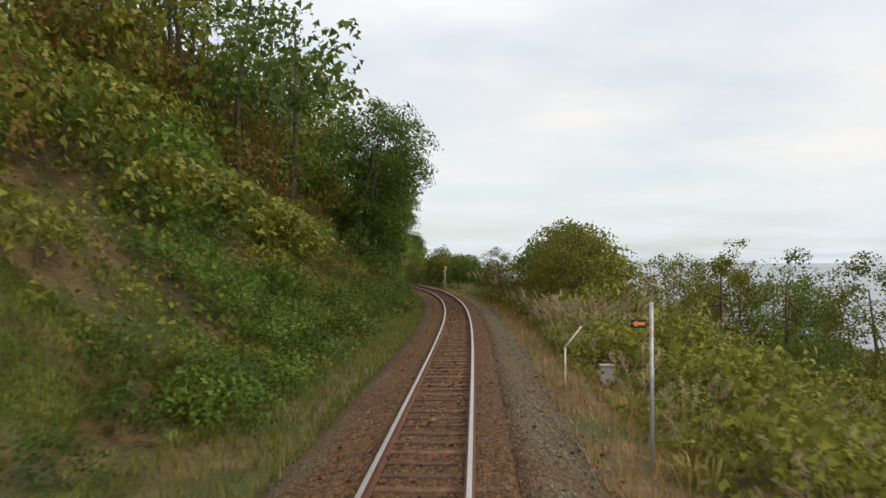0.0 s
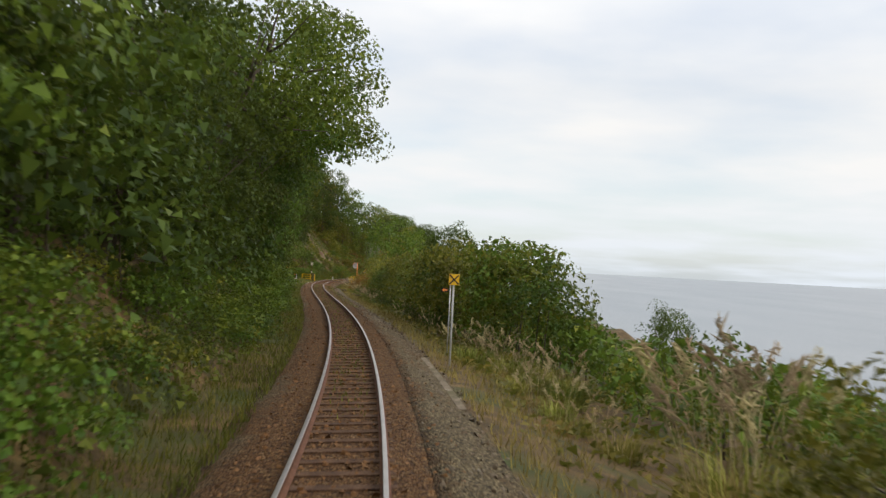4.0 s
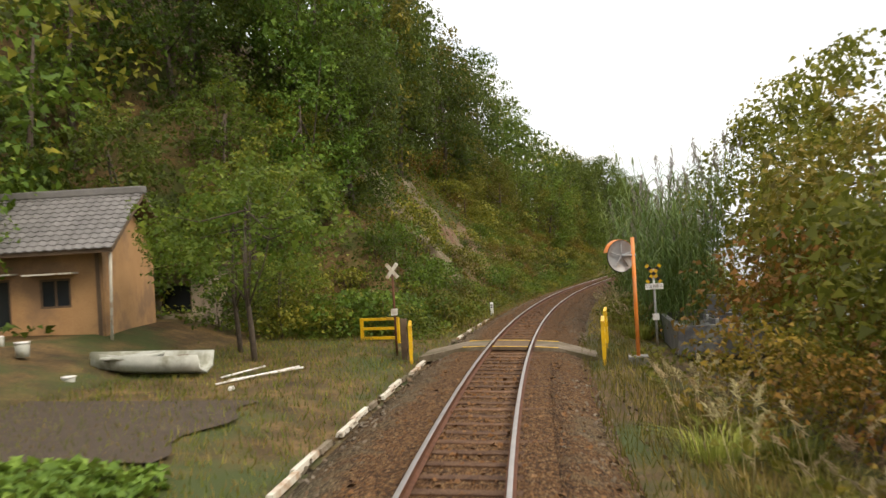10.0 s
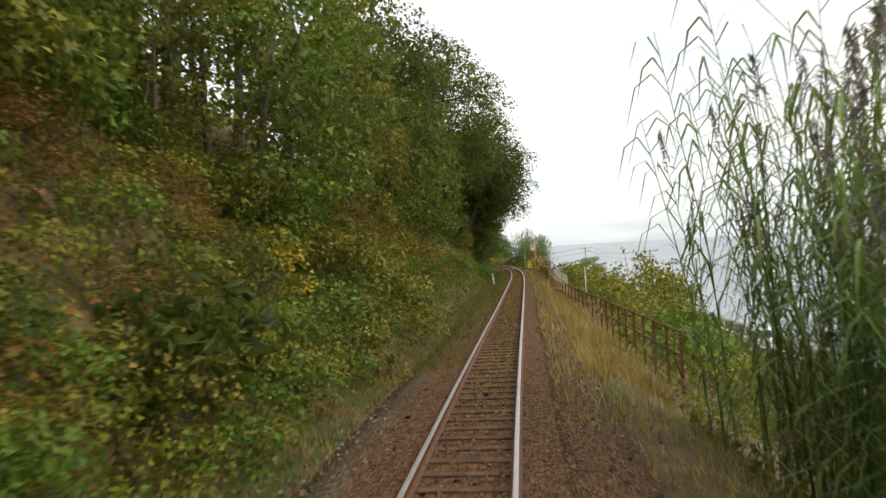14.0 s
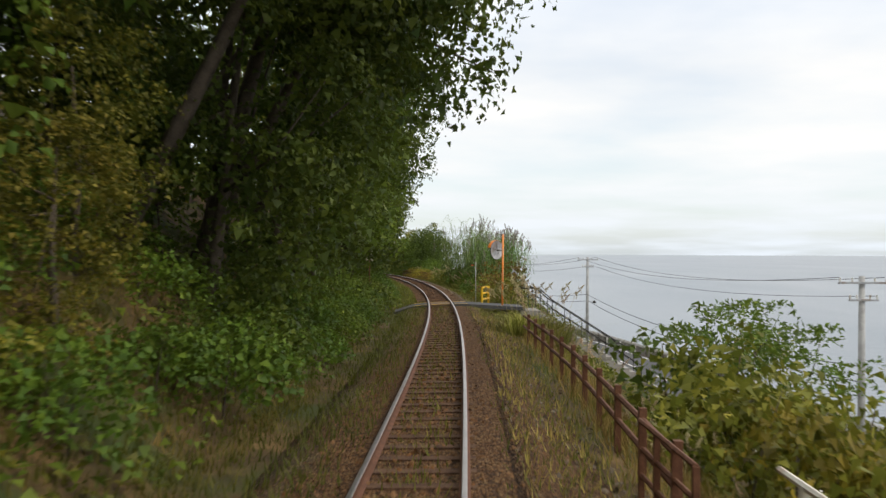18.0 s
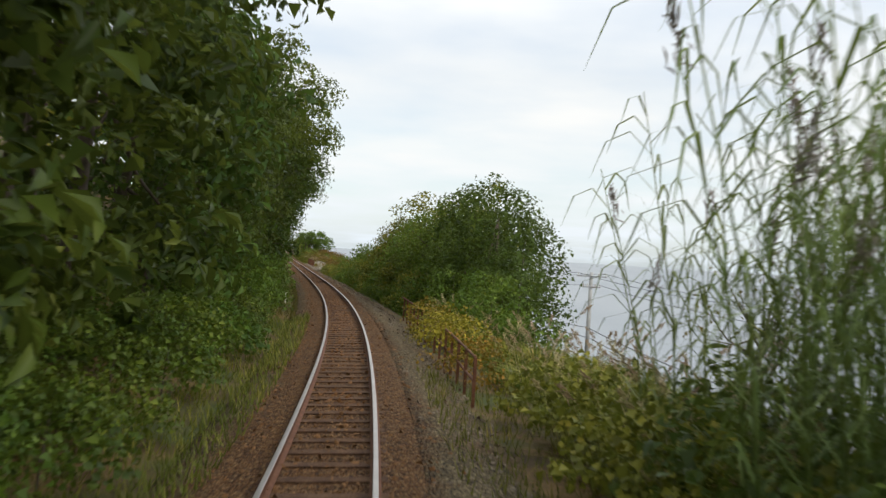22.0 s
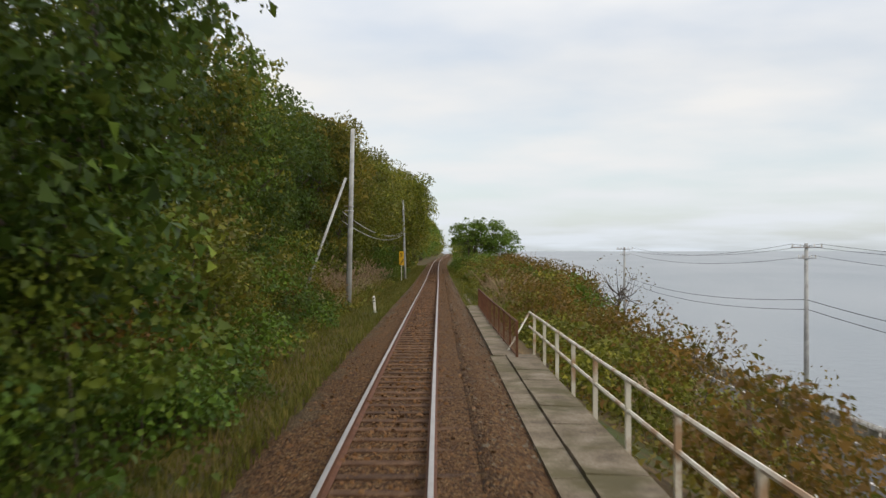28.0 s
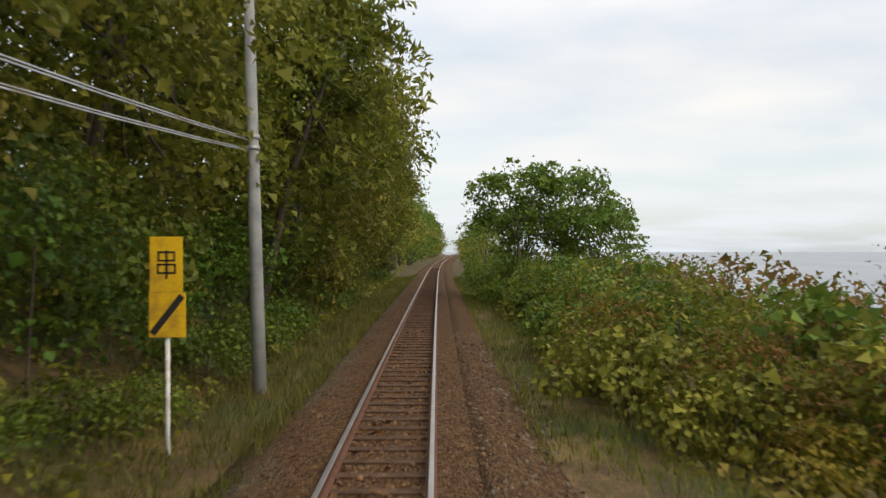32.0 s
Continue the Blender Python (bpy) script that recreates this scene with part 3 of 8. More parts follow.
bed = new("trackbed", bed_sheet("trackbed", [(-2.15, -0.48), (-1.5, -0.19), (-1.0, -0.146), (-.72, -0.15), (-.5, -0.176), (.5, -0.176), (.72, -0.15), (1.0, -0.146), (1.5, -0.19), (2.3, -0.48), (2.3, -0.7), (-2.15, -0.7)]))
tagged(bed, "rust-stained gravel ballast under the rails", "ballast", kind="structure")
shoulder = new("gravel_shoulder", bed_sheet("gravel_shoulder", [(1.12, -0.15), (1.5, -0.184), (2.3, -0.474), (2.3, -0.6), (1.12, -0.4)]))
tagged(shoulder, "grey-brown gravel shoulder beside the track", "gravel", kind="structure")
track = empty("railway_track", Matrix(), "narrow-gauge single railway track on wooden sleepers", "railway track")
for side in (-1, 1):
    c = side * (1.067 + 0.065) / 2
    body = [(-.0635, -.15), (.0635, -.15), (.0635, -.138), (.012, -.122), (.009, -.05), (.03, -.038), (.0325, -.012), (-.0325, -.012), (-.03, -.038), (-.009, -.05), (-.012, -.122), (-.0635, -.138)]
    rail = part("rail", swept("rail", TRACK_S, body, M_RUST, d0=c), track, "rust-brown steel rail")
    part("running_surface", swept("running_surface", TRACK_S, [(-.031, -.012), (.031, -.012), (.029, -.002), (.02, 0.0), (-.02, 0.0), (-.029, -.002)], M_RAILTOP, d0=c), rail, "shiny worn steel rail top")
# ---------------------------------------------------------------- plants
def leaves(centres, axis, size, rng, width=0.5, fold=0.25, spread=0.9, jitter=0.28, inner=0.0, single=False):
    """Folded two-triangle leaves at the centres; axis is the rough outward way of each."""
    n = len(centres)
    if spread > .65:
        # broad leaves lie like shingles over the skin of their puff and droop a little
        nr = np.array([0, 0, 0.45]) + rng.normal(0, 0.42, (n, 3)) + axis * 1.1
        nr /= np.linalg.norm(nr, axis=1)[:, None] + 1e-9
        ax = np.cross(nr, rng.normal(0, 1, (n, 3)))
        ax = ax / (np.linalg.norm(ax, axis=1)[:, None] + 1e-9) + axis * .25 + np.array([0, 0, -.35])
    else:
        nr = np.array([0, 0, 1.0]) + rng.normal(0, 0.55, (n, 3)) + axis * 0.5
        ax = axis + rng.normal(0, spread, (n, 3))
    ax /= np.linalg.norm(ax, axis=1)[:, None] + 1e-9
    sd = np.cross(ax, nr)
    sd /= np.linalg.norm(sd, axis=1)[:, None] + 1e-9
    up = np.cross(sd, ax)
    L = size * (1 + rng.normal(0, jitter, n)).clip(0.5, 1.7)
    L[rng.uniform(0, 1, n) < inner] *= 1.35
    W = L * width
    a = centres - ax * (L / 2)[:, None]
    t = centres + ax * (L / 2)[:, None] - up * (L * 0.12)[:, None]
    l = centres - sd * W[:, None] + up * (L * fold)[:, None]
    r = centres + sd * W[:, None] + up * (L * fold)[:, None]
    if single:
        side = np.where(rng.uniform(0, 1, n) < .5, 1.0, -1.0)[:, None]
        w = centres + sd * side * (W * 1.15)[:, None] + up * (L * fold)[:, None]
        return np.stack([a, w, t], 1).reshape(-1, 3), np.arange(n * 3).reshape(-1, 3)
    V = np.stack([a, r, t, l], 1).reshape(-1, 3)
    b = np.arange(n) * 4
    F = np.concatenate([np.stack([b, b + 1, b + 2], 1), np.stack([b, b + 2, b + 3], 1)])
    return V, F


def crown_points(rng, puffs, per, rx, rz, zc, puff=(0.7, 1.3), low=-0.8, thin=0.35):
    """Leaf places gathered in uneven puffs over an ellipsoid, and the outward way at each."""
    u = rng.normal(0, 1, (puffs, 3))
    u /= np.linalg.norm(u, axis=1)[:, None]
    u[:, 2] = np.where(u[:, 2] < low, -u[:, 2], u[:, 2])
    rad = rng.uniform(0.45, 1.02, puffs)[:, None] ** 0.6
    rad[: puffs // 7] *= 1.2
    cen = u * rad * np.array([rx, rx, rz]) + np.array([0, 0, zc])
    pr = rng.uniform(*puff, puffs)
    pr[: puffs // 7] *= 0.6
    P, A = [], []
    for c, r in zip(cen, pr):
        k = max(6, int(per * r * r))
        v = rng.normal(0, 1, (k, 3))
        v /= np.linalg.norm(v, axis=1)[:, None]
        v[:, 2] = np.where(v[:, 2] < -0.35, -v[:, 2], v[:, 2])
        q = rng.uniform(thin, 1.0, k)[:, None] ** 0.5
        P.append(c + v * q * r * np.array([1, 1, 0.75]))
        A.append(v)
    return np.concatenate(P), np.concatenate(A), cen, pr


def inner_leaves(rng, cen, pr, k, leaf):
    """Larger shaded leaves deep inside each puff that close the crown."""
    c = np.repeat(cen, k, 0) + rng.normal(0, .36, (len(cen) * k, 3)) * np.repeat(pr, k)[:, None]
    return leaves(c, rng.normal(0, 1, c.shape), min(leaf * 1.75, .26), rng, .5, single=True)


def limb_pieces(rng, h, cen, r0, lean=0.3, sides=6):
    """Trunk and limbs that reach towards some of the puffs."""
    top = Vector((rng.normal(0, lean), rng.normal(0, lean), h))
    mid = top * 0.5 + Vector((rng.normal(0, lean * .6), rng.normal(0, lean * .6), 0))
    pts = [Vector((0, 0, -0.5)), mid * 0.5, mid, top]
    trunk = [tube(pts, [r0 * 1.25, r0, r0 * .75, r0 * .3], sides)]
    limbs = []
    for c in cen:
        f = rng.uniform(0.35, 0.95)
        b = mid.lerp(top, (f - .35) / .6) if f > .5 else (mid * 0.5).lerp(mid, f * 1.2)
        e = Vector(c)
        k = b.lerp(e, 0.5) + Vector((0, 0, -0.12 * (e - b).length))
        limbs.append(tube([b, k, e], [r0 * .38, r0 * .24, r0 * .08], 5))
    return trunk, limbs


def make_tree(name, seed, label, mat, h=8.0, rx=2.6, rz=3.0, zc=5.0, puffs=46, per=55, leaf=0.24, width=0.42, r0=0.14, limbs=9, category="tree", low=-0.8, puff=(0.6, 1.2), lean=0.3, spread=0.9, thin=0.35, bark=None, single=True, front=False, core=0):
    rng = np.random.default_rng(seed)
    P, A, cen, pr = crown_points(rng, puffs, per, rx, rz, zc, puff, low, thin)
    if front:
        # crowns in a row: only the side that faces the line carries leaves
        ok = (P[:, 0] - P[:, 1]) * .7071 > -.22 * rx
        P, A = P[ok], A[ok]
    V, F = leaves(P, A, leaf, rng, width, spread=spread, inner=.22, single=single)
    if core:
        ok = (cen[:, 0] - cen[:, 1]) * .7071 > -.3 * rx if front else np.ones(len(cen), bool)
        v, f = inner_leaves(rng, cen[ok], pr[ok], core, leaf)
        F = np.concatenate([F, f + len(V)])
        V = np.concatenate([V, v])
    if limbs:
        root = empty(name, Matrix(), label, category)
        tagged(part("crown", tris("crown", V, F, mat), root), kind="stuff")
    else:
        root = tagged(new(name, tris(name, V, F, mat)), label, category)
    tp, lp = limb_pieces(rng, h * 0.82, cen[rng.choice(len(cen), max(limbs, 1), replace=False)], r0, lean)
    part("trunk", joined("trunk", tp, bark or M_BARK, True), root)
    for q in lp[:limbs]:
        part("limb", joined("limb", [q], bark or M_BARK, True), root)
    return root


def make_bush(name, seed, label, mat, rx=1.3, rz=0.9, puffs=16, per=70, leaf=0.16, width=0.5, category="bush", puff=(0.4, 0.7), single=True):
    rng = np.random.default_rng(seed)
    P, A, cen, pr = crown_points(rng, puffs, per, rx, rz, rz * 0.55, puff, -0.2)
    P[:, 2] = np.abs(P[:, 2])
    V, F = leaves(P, A, leaf, rng, width, inner=.2, single=single)
    root = empty(name, Matrix(), label, category)
    tagged(part("foliage", tris("foliage", V, F, mat), root), kind="stuff")
    c = cen[int(np.argmax(cen[:, 2]))]
    part("stem", joined("stem", [tube([(0, 0, -0.3), Vector(c) * 0.5 + Vector((0, 0, .1)), Vector(c)], [.03, .02, .008], 4)], M_BARK), root)
    return root


def blades(rng, n, base_r, h, w, bend, segs=3, droop=0.5):
    """Arching grass blades from one tuft, each a tapered ribbon."""
    a = rng.uniform(0, 2 * np.pi, n)
    r = base_r * np.sqrt(rng.uniform(0, 1, n))
    H = h * rng.uniform(0.55, 1.05, n)
    out = bend * H * rng.uniform(0.3, 1.0, n)
    w = w * rng.uniform(0.7, 1.2, n)
    b0 = np.stack([np.cos(a) * r, np.sin(a) * r, 0 * a], 1)
    dr = np.stack([np.cos(a + rng.normal(0, .5, n)), np.sin(a + rng.normal(0, .5, n)), 0 * a], 1)
    sd = np.stack([-dr[:, 1], dr[:, 0], 0 * a], 1)
    V, F = [], []
    for k in range(segs + 1):
        u = k / segs
        c = b0 + dr * (out * u ** 2)[:, None] + np.array([0, 0, 1.0]) * (H * (u - droop * bend * u ** 3))[:, None]
        ww = (w * (1 - u) ** 0.7)[:, None]
        V.append(c - sd * ww); V.append(c + sd * ww)
    V = np.stack(V, 1)
    m = V.shape[1]
    base = np.arange(n)[:, None] * m
    for k in range(segs):
        q = [2 * k, 2 * k + 1, 2 * k + 3, 2 * k + 2]
        F.append(np.concatenate([base + q[0], base + q[1], base + q[2]], 1))
        F.append(np.concatenate([base + q[0], base + q[2], base + q[3]], 1))
    return V.reshape(-1, 3), np.concatenate(F), (b0, dr, out, H)


def make_tuft(name, seed, label, mat, n=220, base_r=0.35, h=1.6, w=0.011, bend=0.55, plumes=10, ph=2.1, category="grass clump"):
    rng = np.random.default_rng(seed)
    V, F, _ = blades(rng, n, base_r, h, w, bend, 2)
    root = empty(name, Matrix(), label, category)
    tagged(part("tuft", tris("tuft", V, F, mat), root), kind="stuff")
    if plumes:
        st, PV, PF, o = [], [], [], 0
        for _k in range(plumes):
            a, r = rng.uniform(0, 6.28), base_r * rng.uniform(0, 1)
            b = Vector((math.cos(a) * r, math.sin(a) * r, 0))
            H = ph * rng.uniform(0.75, 1.1)
            tip = b + Vector((math.cos(a), math.sin(a), 0)) * H * rng.uniform(.12, .4) + Vector((0, 0, H))
            st.append(tube([b, b.lerp(tip, .5) + Vector((0, 0, H * .12)), tip], [.005, .004, .002], 3))
            k = 24
            u = rng.uniform(0, 1, k)
            way = Vector((math.cos(a) * .5, math.sin(a) * .5, .55)).normalized()
            C = np.array(tip) + np.outer(u * .30 - .03, np.array(way)) + rng.normal(0, .03, (k, 3)) * (1 - u * .6)[:, None]
            v, f = leaves(C, np.tile(np.array(way), (k, 1)), 0.15, rng, 0.045, 0.04, spread=0.5)
            PV.append(v); PF.append(f + o); o += len(v)
        for v, f in st:
            v = np.array([tuple(q) for q in v])
            PV.append(v); PF.append(np.array([(q[0], q[k], q[k + 1]) for q in f for k in range(1, len(q) - 1)]) + o); o += len(v)
        tagged(part("plume", tris("plume", np.concatenate(PV), np.concatenate(PF), M_PLUME), root), kind="stuff")
    return root


def make_reed(name, seed, label, n=26, h=4.6, base_r=0.8):
    """Clump of giant reed: upright canes with arching strap leaves and feathery tops."""
    rng = np.random.default_rng(seed)
    canes, C, A, PV, PF, o = [], [], [], [], [], 0
    LV, LF, lo = [], [], 0
    for _k in range(n):
        a, r = rng.uniform(0, 6.28), base_r * math.sqrt(rng.uniform(0, 1))
        b = np.array([math.cos(a) * r, math.sin(a) * r, -.2])
        H = h * rng.uniform(.6, 1.08)
        lean = np.array([math.cos(a), math.sin(a), 0]) * H * rng.uniform(.02, .22) + rng.normal(0, .12, 3) * np.array([1, 1, 0])
        tip = b + lean + np.array([0, 0, H])
        mid = b + lean * .35 + np.array([0, 0, H * .55])
        canes.append(tube([b, mid, tip], [.014, .011, .005], 4))
        m = int(H * 5.0)
        for q in range(m):
            u = 0.12 + 0.86 * (q + rng.uniform(0, 1)) / m
            p = b + (mid - b) * (u / .55) if u < .55 else mid + (tip - mid) * ((u - .55) / .45)
            g = rng.uniform(0, 6.28)
            dr = np.array([math.cos(g), math.sin(g), 0])
            sd = np.array([-dr[1], dr[0], 0])
            L, w = rng.uniform(.55, 1.0), rng.uniform(.012, .021)
            pts = [p, p + dr * L * .35 + np.array([0, 0, L * .32]), p + dr * L * .72 + np.array([0, 0, L * .2]), p + dr * L * .95 + np.array([0, 0, -L * .28])]
            ws = [w * .7, w, w * .7, .002]
            v = np.array([x for pp, ww in zip(pts, ws) for x in (pp - sd * ww, pp + sd * ww)])
            LV.append(v)
            for z in range(3):
                LF += [(lo + 2 * z, lo + 2 * z + 1, lo + 2 * z + 3), (lo + 2 * z, lo + 2 * z + 3, lo + 2 * z + 2)]
            lo += 8
        if rng.uniform() < .55:
            k = 34
            u = rng.uniform(0, 1, k)
            way = np.array([lean[0] / H, lean[1] / H, 1.0]) + rng.normal(0, .15, 3)
            way /= np.linalg.norm(way)
            c = tip + np.outer(u * .5 - .05, way) + rng.normal(0, .05, (k, 3)) * (1 - u * .7)[:, None]
            v, f = leaves(c, np.tile(way, (k, 1)), .15, rng, .06, .05, spread=.45)
            PV.append(v); PF.append(f + o); o += len(v)
    for v, f in canes:
        LV.append(np.array([tuple(q) for q in v]))
        LF += [(lo + q[0], lo + q[k], lo + q[k + 1]) for q in f for k in range(1, len(q) - 1)]
        lo += len(v)
    root = empty(name, Matrix(), label, "reed clump")
    tagged(part("cane_mass", tris("cane_mass", np.concatenate(LV), np.array(LF), M_REED), root), kind="stuff")
    if PV:
        tagged(part("plume", tris("plume", np.concatenate(PV), np.concatenate(PF), M_REEDTOP), root), kind="stuff")
    return root


PROTO, MERGED, COUNT = {}, {}, {}


def proto(key, ob):
    """Keeps a finished plant as the pattern for its copies; its first copy moves it into place."""
    meshes = [o.data for o in (ob, *ob.children) if o.type == "MESH"]
    top = max(v.co.z for me in meshes for v in me.vertices)
    PROTO[key] = dict(ob=ob, used=False, meshes=meshes, top=top)


def plant(key, m, label="", join=False):
    if join and key + "_lite" in PROTO:
        key += "_lite"
    p = PROTO[key]
    kind = p["ob"].name.split(".")[0]
    if not join:
        COUNT[kind] = COUNT.get(kind, 0) + 1
        join = COUNT[kind] > 292
    if join:
        for me in p["meshes"]:
            MERGED.setdefault(me.name, (me, []))[1].append(m)
        return None
    if not p["used"]:
        p["used"] = True
        got = p["ob"]
    else:
        got = copy_thing(p["ob"], Matrix())
    got.matrix_basis = m
    if label:
        got["label"] = label
    return got


def finish_plants():
    """Joins what is too far or too dense to count, and drops unused patterns."""
    sets = {}
    for me, ms in MERGED.values():
        v = np.empty(len(me.vertices) * 3, np.float32)
        me.vertices.foreach_get("co", v)
        v = np.c_[v.reshape(-1, 3), np.ones(len(me.vertices))]
        me.calc_loop_triangles()
        f = np.empty(len(me.loop_triangles) * 3, np.int32)
        me.loop_triangles.foreach_get("vertices", f)
        f = f.reshape(-1, 3)
        V = np.concatenate([(v @ np.array(m).T)[:, :3] for m in ms])
        F = np.concatenate([f + i * len(v) for i in range(len(ms))])
        sets.setdefault(me.materials[0].name, []).append((V, F, me.materials[0]))
    for nm, items in sets.items():
        V, F, o = [], [], 0
        for v, f, _ in items:
            V.append(v); F.append(f + o); o += len(v)
        name = "tree_trunks" if "bark" in nm else "thicket"
        tagged(new(name, tris(name, np.concatenate(V), np.concatenate(F), items[0][2])), "dense " + nm.replace("_", " ") + " growth on the slopes", "woodland", kind="stuff")
    for p in PROTO.values():
        if not p["used"]:
            for o in (*p["ob"].children, p["ob"]):
                bpy.data.objects.remove(o)


TREES = {
    "dark": (M_LEAF_DARK, "dense dark evergreen tree on the bank"),
    "mid": (M_LEAF_MID, "leafy green broadleaf tree on the bank"),
    "olive": (M_LEAF_OLIVE, "olive-green broadleaf tree with fading leaves"),
}
for i, (k, (mat, lab)) in enumerate(TREES.items()):
    for v in range(2):
        proto(f"{k}{v}", make_tree("tree", 11 + i * 7 + v, lab, mat, h=8.2, rx=2.4 + .3 * v, rz=4.3, zc=4.3, puffs=84, per=88, leaf=.12, width=.38, limbs=4, low=-1, front=True, core=22, single=False))
        proto(f"{k}_far{v}", make_tree("tree", 51 + i * 7 + v, lab, mat, h=8.5, rx=3.0, rz=4.0, zc=4.6, puffs=44, per=25, leaf=.29, width=.5, front=True, puff=(.7, 1.25), limbs=0, low=-1))
proto("amber", make_tree("tree", 96, "autumn tree with amber and olive leaves", M_LEAF_AMBER, h=8.2, rx=2.8, rz=3.6, zc=4.6, puffs=70, per=120, leaf=.14, width=.46, limbs=7, low=-1, front=True, core=18))
proto("over0", make_tree("tree", 97, "dark evergreen tree leaning over the track", M_LEAF_DARK, h=9.2, rx=2.7, rz=2.7, zc=6.7, puffs=62, per=130, leaf=.12, width=.34, limbs=9, low=-.9, core=22, single=False))
proto("over1", make_tree("tree", 98, "leafy tree leaning over the track with airy branch tips", M_LEAF_MID, h=9.0, rx=2.9, rz=2.6, zc=6.6, puffs=60, per=130, leaf=.12, width=.28, limbs=9, low=-.9, core=10, single=False))
proto("feather", make_tree("tree", 91, "tall tree with drooping feathery leaves", M_LEAF_OLIVE, h=9.5, rx=2.9, rz=4.4, zc=5.4, puffs=84, per=110, leaf=.25, width=.15, puff=(.6, 1.2), spread=.6, limbs=4, core=5))
proto("bigleaf", make_tree("tree", 92, "broadleaf tree with very large dark green leaves", M_LEAF_DARK, h=7.6, rx=2.3, rz=4.0, zc=3.9, puffs=60, per=84, leaf=.25, width=.2, low=-1, limbs=4, single=False, front=True, core=20))
proto("locust", make_tree("tree", 93, "slender tree with airy feathery leaf fronds", M_LEAF_MID, h=4.6, rx=1.7, rz=1.3, zc=3.9, puffs=32, per=130, leaf=.17, width=.2, puff=(.35, .6), r0=.05, limbs=6, spread=.5))
proto("umbrella", make_tree("tree", 95, "broad flat-topped green tree beyond the bushes", M_LEAF_MID, h=6.6, rx=3.0, rz=1.8, zc=5.6, puffs=56, per=110, leaf=.2, width=.42, puff=(.5, .9), limbs=9, core=14))
proto("bare", make_tree("bare_tree", 94, "almost leafless grey-brown tree with fine twigs", M_LEAF_RUSSET, h=4.2, rx=1.9, rz=1.5, zc=3.2, puffs=40, per=9, leaf=.10, width=.35, puff=(.4, .7), r0=.09, limbs=22))
proto("airy", make_tree("tree", 99, "small open-crowned grey-green tree in the yard", M_LEAF_MID, h=5.6, rx=2.7, rz=2.0, zc=3.7, puffs=70, per=170, leaf=.115, width=.42, r0=.08, limbs=12, puff=(.45, .8), low=-.8, core=6))
proto("kudzu", make_bush("kudzu_mound", 101, "mound of green kudzu vine with broad leaves", M_LEAF_MID, 1.6, 1.2, 30, 72, .125, .5, "kudzu", (.45, .78), False))
proto("kudzu_olive", make_bush("kudzu_mound", 106, "mound of yellowing kudzu vine with broad leaves", M_LEAF_OLIVE, 1.6, 1.2, 30, 72, .125, .5, "kudzu", (.45, .78), False))
proto("kudzu_tall", make_bush("kudzu_mound", 107, "high wall of kudzu vine with broad leaves", M_LEAF_MID, 1.7, 2.7, 54, 72, .125, .5, "kudzu", (.45, .8), False))
proto("loquat", make_bush("bush", 110, "broad bush with very long dark leathery leaves", M_LEAF_DARK, 1.5, 1.5, 34, 40, .30, .17, puff=(.45, .75), single=False))
proto("shrub", make_bush("bush", 102, "dense dark green shrub", M_LEAF_DARK, 1.2, 1.3, 34, 92, .115, .46, puff=(.4, .65)))
proto("shrub_tall", make_bush("bush", 108, "tall dark green shrub beside the track", M_LEAF_DARK, 1.6, 2.7, 54, 92, .125, .46, puff=(.45, .8)))
proto("olive_shrub", make_bush("bush", 103, "olive and yellow shrub beside the track", M_LEAF_OLIVE, 1.4, 1.3, 34, 92, .115, .46, puff=(.4, .7)))
proto("olive_tall", make_bush("bush", 109, "tall olive-green shrub with thin leaves", M_LEAF_OLIVE, 1.7, 2.4, 52, 92, .13, .42, puff=(.45, .8)))
proto("yellow_shrub", make_bush("bush", 104, "shrub with yellow autumn leaves", M_LEAF_YELLOW, 1.1, .8, 22, 80, .13, .5))
proto("russet_shrub", make_bush("bush", 105, "russet-brown autumn bush with thin twigs", M_LEAF_RUSSET, 1.7, 1.8, 40, 84, .12, .42, puff=(.45, .75)))
proto("susuki", make_tuft("pampas_grass", 111, "clump of arching pampas grass with pale plumes", M_SUSUKI, 240, .5, 1.6, .014, .9, 4, 1.75))
proto("straw", make_tuft("dry_grass", 112, "clump of dry straw-coloured grass", M_STRAW, 170, .5, 1.0, .012, .7, 6, 1.4))
proto("grass", make_tuft("grass_tussock", 113, "green tussock of long grass", M_GRASS, 170, .5, .7, .012, .7, 0))
proto("tallgrass", make_tuft("grass_tussock", 114, "tall clump of arching green grass", M_LONGGRASS, 230, .6, 1.5, .014, .95, 0))
proto("susuki_lite", make_tuft("pampas_grass", 131, "pampas grass", M_SUSUKI, 120, .55, 1.55, .024, .9, 3, 1.75))
proto("shrub_tall_lite", make_bush("bush", 138, "tall dark shrub", M_LEAF_DARK, 1.6, 2.7, 54, 50, .165, .46, puff=(.45, .8)))
proto("olive_tall_lite", make_bush("bush", 139, "tall olive shrub", M_LEAF_OLIVE, 1.7, 2.4, 52, 50, .165, .42, puff=(.45, .8)))
proto("kudzu_tall_lite", make_bush("kudzu_mound", 140, "high kudzu", M_LEAF_MID, 1.7, 2.7, 54, 46, .18, .5, "kudzu", (.45, .8)))
proto("tallgrass_lite", make_tuft("grass_tussock", 141, "tall grass", M_LONGGRASS, 110, .6, 1.5, .022, .95, 0))
proto("shrub_lite", make_bush("bush", 137, "dark green shrub", M_LEAF_DARK, 1.2, 1.3, 34, 56, .15, .46, puff=(.4, .65)))
proto("straw_lite", make_tuft("dry_grass", 132, "dry grass", M_STRAW, 80, .5, 1.0, .02, .7, 4, 1.4))
